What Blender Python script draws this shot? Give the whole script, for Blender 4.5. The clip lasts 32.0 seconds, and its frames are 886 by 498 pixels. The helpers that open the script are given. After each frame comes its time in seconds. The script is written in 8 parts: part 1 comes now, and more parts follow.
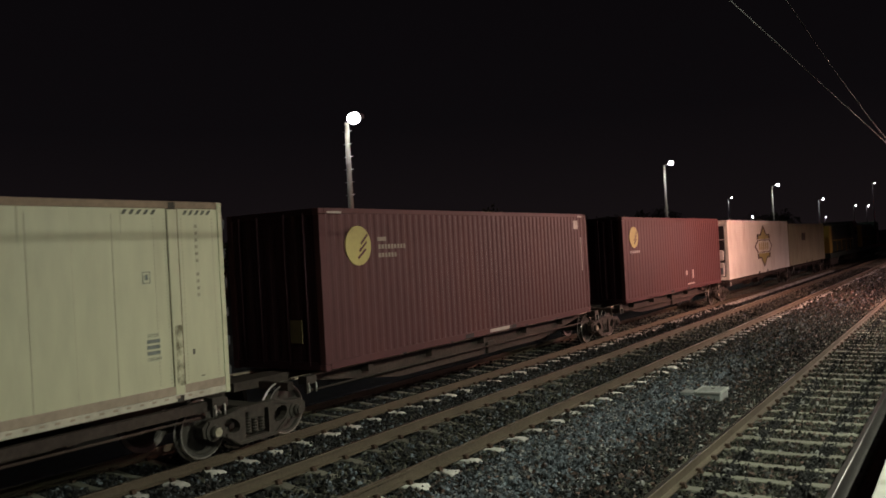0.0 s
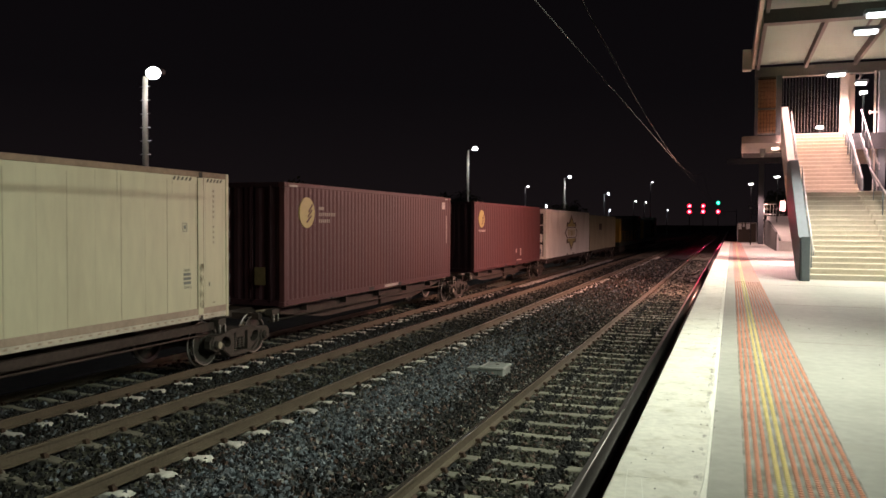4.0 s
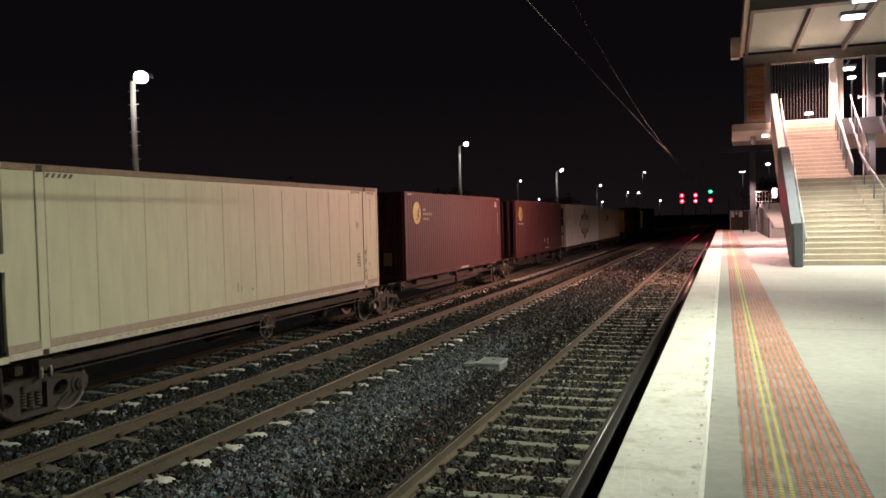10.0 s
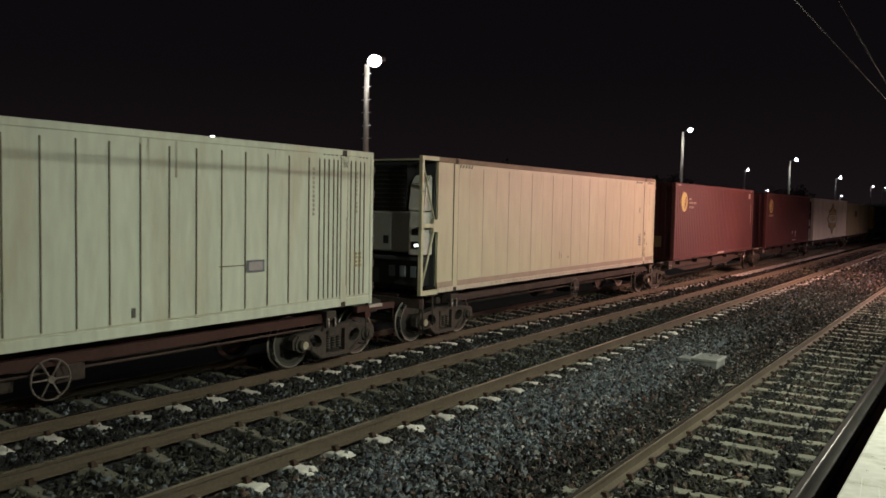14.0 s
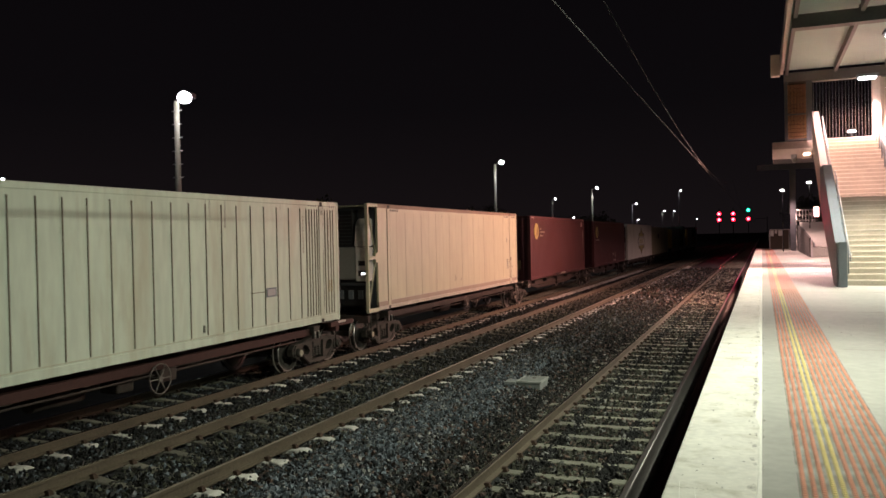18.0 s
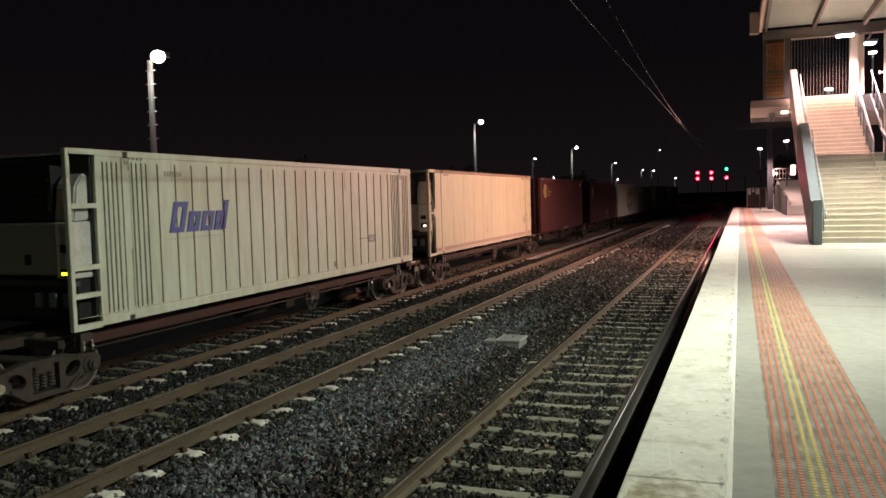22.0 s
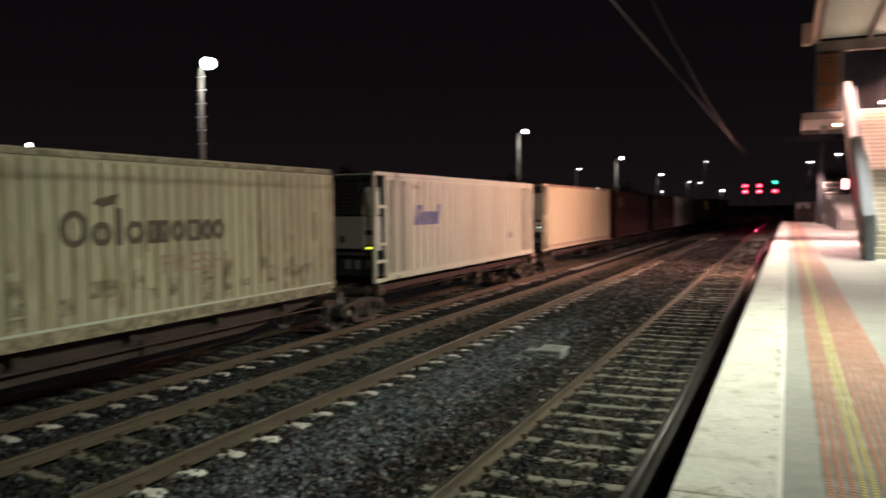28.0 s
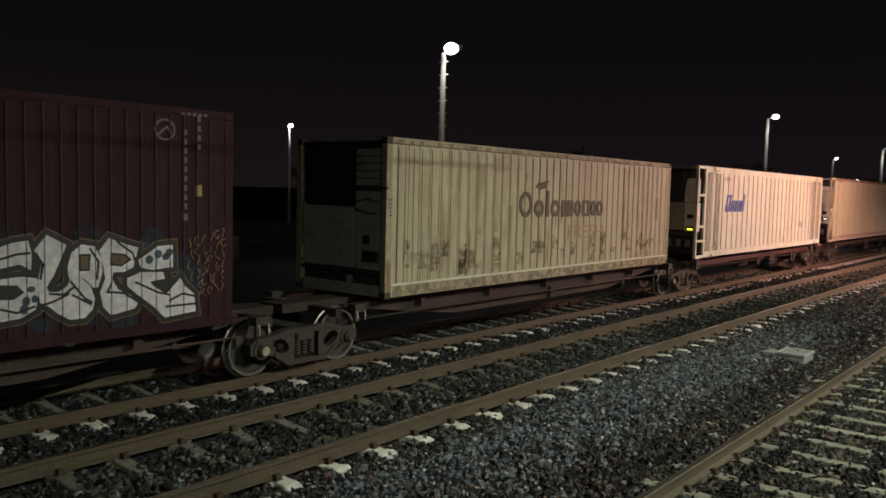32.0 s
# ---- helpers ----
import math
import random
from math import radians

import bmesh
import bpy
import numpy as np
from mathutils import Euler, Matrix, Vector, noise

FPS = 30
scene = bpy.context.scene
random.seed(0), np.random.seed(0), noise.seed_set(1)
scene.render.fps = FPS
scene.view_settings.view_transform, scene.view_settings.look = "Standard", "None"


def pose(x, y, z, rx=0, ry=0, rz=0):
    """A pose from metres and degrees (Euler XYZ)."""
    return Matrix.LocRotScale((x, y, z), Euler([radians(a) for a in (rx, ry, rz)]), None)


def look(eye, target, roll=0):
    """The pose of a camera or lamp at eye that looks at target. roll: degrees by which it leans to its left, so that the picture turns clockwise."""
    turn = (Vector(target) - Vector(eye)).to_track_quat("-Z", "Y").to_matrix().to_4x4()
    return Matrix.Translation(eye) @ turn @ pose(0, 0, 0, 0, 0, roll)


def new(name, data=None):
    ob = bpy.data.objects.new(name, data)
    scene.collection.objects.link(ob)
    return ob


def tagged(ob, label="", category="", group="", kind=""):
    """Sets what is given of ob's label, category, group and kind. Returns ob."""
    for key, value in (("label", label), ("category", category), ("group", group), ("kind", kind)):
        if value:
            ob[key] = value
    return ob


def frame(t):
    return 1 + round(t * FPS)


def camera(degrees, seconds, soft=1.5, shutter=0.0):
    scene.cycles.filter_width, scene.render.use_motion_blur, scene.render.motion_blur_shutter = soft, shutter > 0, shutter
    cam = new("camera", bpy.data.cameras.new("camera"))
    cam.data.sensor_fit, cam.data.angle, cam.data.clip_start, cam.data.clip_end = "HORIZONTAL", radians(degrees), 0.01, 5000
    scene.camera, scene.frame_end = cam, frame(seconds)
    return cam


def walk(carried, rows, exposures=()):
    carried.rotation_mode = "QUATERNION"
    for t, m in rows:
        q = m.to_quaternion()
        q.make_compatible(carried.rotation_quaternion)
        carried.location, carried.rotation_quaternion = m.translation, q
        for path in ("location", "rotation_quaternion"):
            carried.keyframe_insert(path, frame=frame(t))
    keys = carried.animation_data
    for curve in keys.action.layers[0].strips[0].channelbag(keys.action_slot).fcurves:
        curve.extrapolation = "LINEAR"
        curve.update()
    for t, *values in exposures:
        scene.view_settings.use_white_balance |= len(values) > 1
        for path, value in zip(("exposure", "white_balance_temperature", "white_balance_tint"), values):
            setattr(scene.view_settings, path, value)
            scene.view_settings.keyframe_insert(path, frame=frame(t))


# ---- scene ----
# World: y runs along the tracks, x towards the platform, z = 0 at the rail tops of the two main tracks.
cam = camera(57.61, 32.0, soft=1.6, shutter=0.6)
# seconds, x, y, z, pitch, roll, yaw: a hand-held camera on the platform
PATH = [
    (0, -0.024, 0.061, 2.767, 0.29, 3.13, 33.51),
    (0.5, -0.017, 0.046, 2.753, 0.18, -0.05, 32.64),
    (1, -0.034, 0.034, 2.751, -1.14, -1.21, 31.04),
    (1.5, -0.040, 0.015, 2.733, -1.89, -0.54, 28.51),
    (2, -0.044, 0.022, 2.740, -1.77, -0.19, 26.79),
    (2.5, -0.020, 0.020, 2.738, -1.37, 0.49, 25.23),
    (3, 0.028, 0.012, 2.748, -1.37, 0.28, 22.21),
    (3.5, 0.052, 0.037, 2.739, -1.85, -0.43, 20.20),
    (4, 0.063, 0.044, 2.748, -1.82, -0.29, 19.70),
    (4.5, 0.073, 0.056, 2.753, -1.46, -0.03, 19.43),
    (6.5, 0.074, 0.061, 2.755, -1.11, 0.59, 18.73),
    (7, 0.074, 0.073, 2.751, -1.33, 0.38, 18.71),
    (7.5, 0.070, 0.072, 2.749, -1.68, 0.48, 18.93),
    (8, 0.071, 0.073, 2.747, -1.96, 0.78, 19.12),
    (8.5, 0.070, 0.074, 2.749, -2.17, 1.01, 19.17),
    (9, 0.078, 0.076, 2.749, -2.20, 1.26, 19.15),
    (9.5, 0.074, 0.080, 2.748, -2.15, 1.24, 19.20),
    (10, 0.074, 0.080, 2.749, -2.08, 1.33, 19.24),
    (10.5, 0.074, 0.084, 2.750, -2.20, 1.54, 19.15),
    (11, 0.077, 0.085, 2.744, -2.59, 1.79, 19.17),
    (11.5, 0.074, 0.074, 2.750, -3.08, 2.03, 22.07),
    (12, 0.039, 0.086, 2.746, -3.91, -0.33, 31.83),
    (12.5, 0.029, 0.067, 2.743, -5.90, -1.35, 36.15),
    (13, 0.035, 0.027, 2.729, -5.99, -1.01, 36.13),
    (13.5, 0.018, -0.022, 2.736, -4.41, -1.19, 35.27),
    (15.5, 0.022, -0.006, 2.758, -1.51, 1.24, 29.94),
    (16, 0.007, -0.040, 2.759, -1.51, 2.19, 26.44),
    (16.5, -0.023, -0.043, 2.766, -1.32, 1.91, 23.50),
    (17, -0.033, -0.057, 2.762, -0.78, 1.48, 22.51),
    (17.5, -0.042, -0.059, 2.760, -0.71, 1.32, 22.06),
    (18, -0.032, -0.055, 2.758, -0.76, 1.16, 21.62),
    (18.5, -0.030, -0.052, 2.753, -0.62, 1.32, 21.36),
    (19, -0.036, -0.046, 2.743, -0.69, 1.20, 21.22),
    (19.5, -0.029, -0.053, 2.756, -1.25, 1.50, 21.15),
    (20, -0.021, -0.049, 2.753, -1.58, 1.78, 21.11),
    (20.5, -0.018, -0.052, 2.747, -1.92, 1.82, 21.06),
    (21, -0.015, -0.053, 2.756, -2.56, 1.51, 20.91),
    (21.5, -0.018, -0.040, 2.750, -3.33, 1.24, 20.41),
    (22, -0.011, -0.041, 2.749, -3.59, 1.51, 20.20),
    (22.5, -0.012, -0.033, 2.737, -3.40, 1.88, 19.92),
    (23, -0.007, -0.025, 2.729, -3.13, 1.94, 19.49),
    (23.5, 0.005, -0.026, 2.744, -3.01, 2.11, 19.17),
    (24, 0.008, -0.022, 2.751, -2.93, 2.31, 18.82),
    (24.5, 0.011, -0.022, 2.745, -3.06, 2.41, 18.78),
    (25, 0.008, -0.019, 2.748, -2.98, 2.24, 18.66),
    (25.5, 0.007, -0.025, 2.738, -2.86, 2.26, 18.65),
    (27.5, -0.016, -0.032, 2.733, -2.68, 1.94, 18.93),
    (28, -0.041, -0.032, 2.732, -2.92, 0.56, 23.20),
    (28.5, -0.056, -0.031, 2.734, -3.60, 0.95, 32.52),
    (29, -0.067, -0.039, 2.733, -4.94, 0.63, 36.50),
    (29.5, -0.064, -0.042, 2.746, -5.33, -0.52, 38.53),
    (30, -0.064, -0.070, 2.754, -5.25, -0.69, 39.94),
    (30.5, -0.056, -0.069, 2.743, -5.09, -0.95, 40.64),
    (31, -0.063, -0.072, 2.741, -4.87, -0.94, 40.59),
    (31.5, -0.053, -0.069, 2.728, -4.45, -1.22, 40.71),
    (32, -0.057, -0.060, 2.726, -4.15, -1.39, 39.49),
]
# the picture brightens a little whenever the bright stairs are out of view
EXPOSURES = [(0, 0.12), (11.6, 0.12), (12.8, 0.27), (13.6, 0.27), (15.6, 0.12), (28.6, 0.12), (30.0, 0.28), (32, 0.28)]
walk(cam, [(t, pose(x, y, z, 90 + p, r, w)) for t, x, y, z, p, r, w in PATH], EXPOSURES)

# ---- night sky and lamps ----
world = bpy.data.worlds.new("night")
scene.world = world
world.use_nodes = True
bg = world.node_tree.nodes["Background"]
bg.inputs["Strength"].default_value = 0.01
sky_dir, sky_up, sky_ramp = world.node_tree.nodes.new("ShaderNodeTexCoord"), world.node_tree.nodes.new("ShaderNodeSeparateXYZ"), world.node_tree.nodes.new("ShaderNodeValToRGB")
world.node_tree.links.new(sky_dir.outputs["Generated"], sky_up.inputs[0])
world.node_tree.links.new(sky_up.outputs["Z"], sky_ramp.inputs["Fac"])
world.node_tree.links.new(sky_ramp.outputs["Color"], bg.inputs["Color"])
sky_ramp.color_ramp.elements[0].position, sky_ramp.color_ramp.elements[0].color = 0.0, (0.72, 0.52, 0.58, 1)
sky_ramp.color_ramp.elements[1].position, sky_ramp.color_ramp.elements[1].color = 0.55, (0.18, 0.14, 0.19, 1)
middle = sky_ramp.color_ramp.elements.new(0.16)
middle.color = (0.34, 0.27, 0.33, 1)

STAIR_WHITE = (1.0, 0.89, 0.79)
STAIR_PINK = (1.0, 0.60, 0.57)
WARM_PINK = (1.0, 0.50, 0.40)
PLATFORM_WHITE = (0.95, 1.0, 0.83)
YARD_WHITE = (0.92, 0.97, 1.0)
SIGNAL_RED = (1.0, 0.03, 0.10)


def lamp(name, kind, at, power, colour, size=0.2, aim=None, spread=160, blend=0.6):
    data = bpy.data.lights.new(name, kind)
    data.energy, data.color = power, colour
    if kind == "SPOT":
        data.spot_size, data.spot_blend, data.shadow_soft_size = radians(spread), blend, size
    elif kind == "AREA":
        data.size = size
    else:
        data.shadow_soft_size = size
    ob = new(name, data)
    ob.matrix_basis = look(at, aim) if aim else pose(*at)
    return ob


# unseen lamp posts beside the platform: first set from shadows, others added for brightness
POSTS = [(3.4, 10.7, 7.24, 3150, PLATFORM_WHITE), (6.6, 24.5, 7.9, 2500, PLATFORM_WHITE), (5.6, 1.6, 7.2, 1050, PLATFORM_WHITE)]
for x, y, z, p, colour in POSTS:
    lamp("unseen_post_light", "SPOT", (x - 0.6, y, z - 0.12), p * 0.98, colour, 0.05, (x - 6.5, y, 0), 114, 0.9)
# luminaires under the stair canopy
STAIR_LIGHTS = [(4.12, 27.3, 9.08, STAIR_WHITE, 4800, 124), (4.10, 29.6, 9.08, STAIR_PINK, 3000, 62), (4.1, 37.6, 9.08, STAIR_PINK, 7500, 130), (5.2, 39.8, 9.02, STAIR_PINK, 2300, 126)]
for x, y, z, colour, p, spread in STAIR_LIGHTS:
    lamp("canopy_light", "SPOT", (x, y, z - 0.12), p, colour, 0.25, (x - 0.3, y - (2.6 if y < 28 else -11.5 if y < 30 else 0), 0), spread)
# warm bulkhead light on the edge of the concourse slab, above the tracks
lamp("bulkhead_glow", "SPOT", (1.55, 36.5, 5.93), 9200, WARM_PINK, 0.12, (-9.0, 34.5, 1.5), 148, 1.0)
# fill spots added to brighten the far platform; only the last has a fitting
for x, y, z, p in [(2.9, 50.0, 5.6, 3600), (1.24, 60.0, 5.5, 1900), (1.6, 74.0, 5.8, 2000)]:
    lamp("far_platform_fill", "SPOT", (x, y, z), p, STAIR_PINK, 0.2, (x, y, 0), 162)
# wall light beside the stairs
lamp("wall_light_glow", "SPOT", (2.12, 39.6, 3.5), 1900, STAIR_PINK, 0.15, (1.2, 37.5, 1.07), 150)
# yard lamps that stand beyond the train
YARD = [(-22.0, 26.9, 8.75), (-19.4, 61.9, 8.75), (-19.5, 102.7, 8.75)]
for x, y, z in YARD:
    lamp("yard_light", "SPOT", (x + 0.1, y - 0.15, z - 0.15), 600, YARD_WHITE, 0.15, (x + 3, y - 1, 0), 170)
# signal aspects ahead
SIG_Y = 220.0
for x, z in ((-3.27, 6.15), (-6.95, 6.9)):
    lamp("signal_glow", "SPOT", (x, SIG_Y - 1.2, z), 12000, SIGNAL_RED, 0.35, (-1.6, 40, 1.0), 4.4)

# ---- materials ----
def material(name, colour, rough=0.6, metal=0.0, var=0.25, coarse=0.6, fine=12.0, bump=0.2, stretch=(1, 1, 1), dirt=None, dirt_amount=0.0, per_object=0.0, per_island=0.0, spec=0.5):
    m = bpy.data.materials.new(name)
    m.use_nodes = True
    nt = m.node_tree
    n, link = nt.nodes, nt.links.new
    b = n["Principled BSDF"]
    b.inputs["Metallic"].default_value = metal
    b.inputs["Specular IOR Level"].default_value = spec
    tc = n.new("ShaderNodeTexCoord")
    mp = n.new("ShaderNodeMapping")
    mp.inputs["Scale"].default_value = stretch
    link(tc.outputs["Object"], mp.inputs["Vector"])
    big, small = n.new("ShaderNodeTexNoise"), n.new("ShaderNodeTexNoise")
    for t, s, d in ((big, coarse, 5.0), (small, fine, 6.0)):
        t.inputs["Scale"].default_value, t.inputs["Detail"].default_value = s, d
        link(mp.outputs["Vector"], t.inputs["Vector"])
    both = n.new("ShaderNodeMath")
    both.operation = "ADD"
    link(big.outputs["Fac"], both.inputs[0])
    link(small.outputs["Fac"], both.inputs[1])
    ramp = n.new("ShaderNodeValToRGB")
    ramp.color_ramp.elements[0].position, ramp.color_ramp.elements[1].position = 0.30, 0.72
    ramp.color_ramp.elements[0].color = (*[c * (1 - var) for c in colour], 1)
    ramp.color_ramp.elements[1].color = (*[min(1, c * (1 + var)) for c in colour], 1)
    half = n.new("ShaderNodeMath")
    half.operation = "MULTIPLY"
    half.inputs[1].default_value = 0.5
    link(both.outputs[0], half.inputs[0])
    link(half.outputs[0], ramp.inputs["Fac"])
    out = ramp.outputs["Color"]
    if dirt:
        dn = n.new("ShaderNodeTexNoise")
        dn.inputs["Scale"].default_value, dn.inputs["Detail"].default_value, dn.inputs["Roughness"].default_value = coarse * 2.3, 8.0, 0.65
        link(mp.outputs["Vector"], dn.inputs["Vector"])
        dr = n.new("ShaderNodeMapRange")
        dr.inputs["From Min"].default_value, dr.inputs["From Max"].default_value = 0.52, 0.74
        dr.inputs["To Max"].default_value = dirt_amount
        link(dn.outputs["Fac"], dr.inputs["Value"])
        mix = n.new("ShaderNodeMix")
        mix.data_type = "RGBA"
        link(dr.outputs["Result"], mix.inputs["Factor"])
        link(out, mix.inputs["A"])
        mix.inputs["B"].default_value = (*dirt, 1)
        out = mix.outputs["Result"]
    for amount, node, socket in ((per_object, "ShaderNodeObjectInfo", "Random"), (per_island, "ShaderNodeNewGeometry", "Random Per Island")):
        if amount:
            oi = n.new(node)
            mr = n.new("ShaderNodeMapRange")
            mr.inputs["To Min"].default_value, mr.inputs["To Max"].default_value = 1 - amount, 1 + amount
            link(oi.outputs[socket], mr.inputs["Value"])
            hs = n.new("ShaderNodeHueSaturation")
            link(mr.outputs["Result"], hs.inputs["Value"])
            link(out, hs.inputs["Color"])
            out = hs.outputs["Color"]
    link(out, b.inputs["Base Color"])
    rr = n.new("ShaderNodeMapRange")
    rr.inputs["To Min"].default_value, rr.inputs["To Max"].default_value = max(0.03, rough - 0.12), min(1, rough + 0.12)
    link(half.outputs[0], rr.inputs["Value"])
    link(rr.outputs["Result"], b.inputs["Roughness"])
    if bump:
        bp = n.new("ShaderNodeBump")
        bp.inputs["Strength"].default_value, bp.inputs["Distance"].default_value = bump, 0.02
        link(both.outputs[0], bp.inputs["Height"])
        link(bp.outputs["Normal"], b.inputs["Normal"])
    return m


def stain(name, colour, scale, lo, hi, stretch=(1, 1, 1)):
    """Patchy translucent dirt or spray: opaque only where a noise runs high."""
    m = material(name, colour, 0.8, var=0.4, coarse=scale * 0.5, fine=scale * 4, bump=0.02, stretch=stretch)
    n, link = m.node_tree.nodes, m.node_tree.links.new
    tc, mp, no, mr = n.new("ShaderNodeTexCoord"), n.new("ShaderNodeMapping"), n.new("ShaderNodeTexNoise"), n.new("ShaderNodeMapRange")
    mp.inputs["Scale"].default_value = stretch
    no.inputs["Scale"].default_value, no.inputs["Detail"].default_value, no.inputs["Roughness"].default_value = scale, 6.0, 0.65
    mr.inputs["From Min"].default_value, mr.inputs["From Max"].default_value = lo, hi
    mr.inputs["To Max"].default_value = 0.62
    link(tc.outputs["Object"], mp.inputs["Vector"])
    link(mp.outputs["Vector"], no.inputs["Vector"])
    link(no.outputs["Fac"], mr.inputs["Value"])
    link(mr.outputs["Result"], n["Principled BSDF"].inputs["Alpha"])
    return m


def glow(name, colour, strength):
    m = bpy.data.materials.new(name)
    m.use_nodes = True
    b = m.node_tree.nodes["Principled BSDF"]
    b.inputs["Base Color"].default_value = (*colour, 1)
    b.inputs["Emission Color"].default_value = (*colour, 1)
    b.inputs["Emission Strength"].default_value = strength
    return m


def glass(name, tint=(0.8, 0.9, 0.9), rough=0.05):
    m = bpy.data.materials.new(name)
    m.use_nodes = True
    b = m.node_tree.nodes["Principled BSDF"]
    b.inputs["Base Color"].default_value = (*tint, 1)
    b.inputs["Roughness"].default_value = rough
    b.inputs["Transmission Weight"].default_value = 1.0
    b.inputs["IOR"].default_value = 1.1
    return m


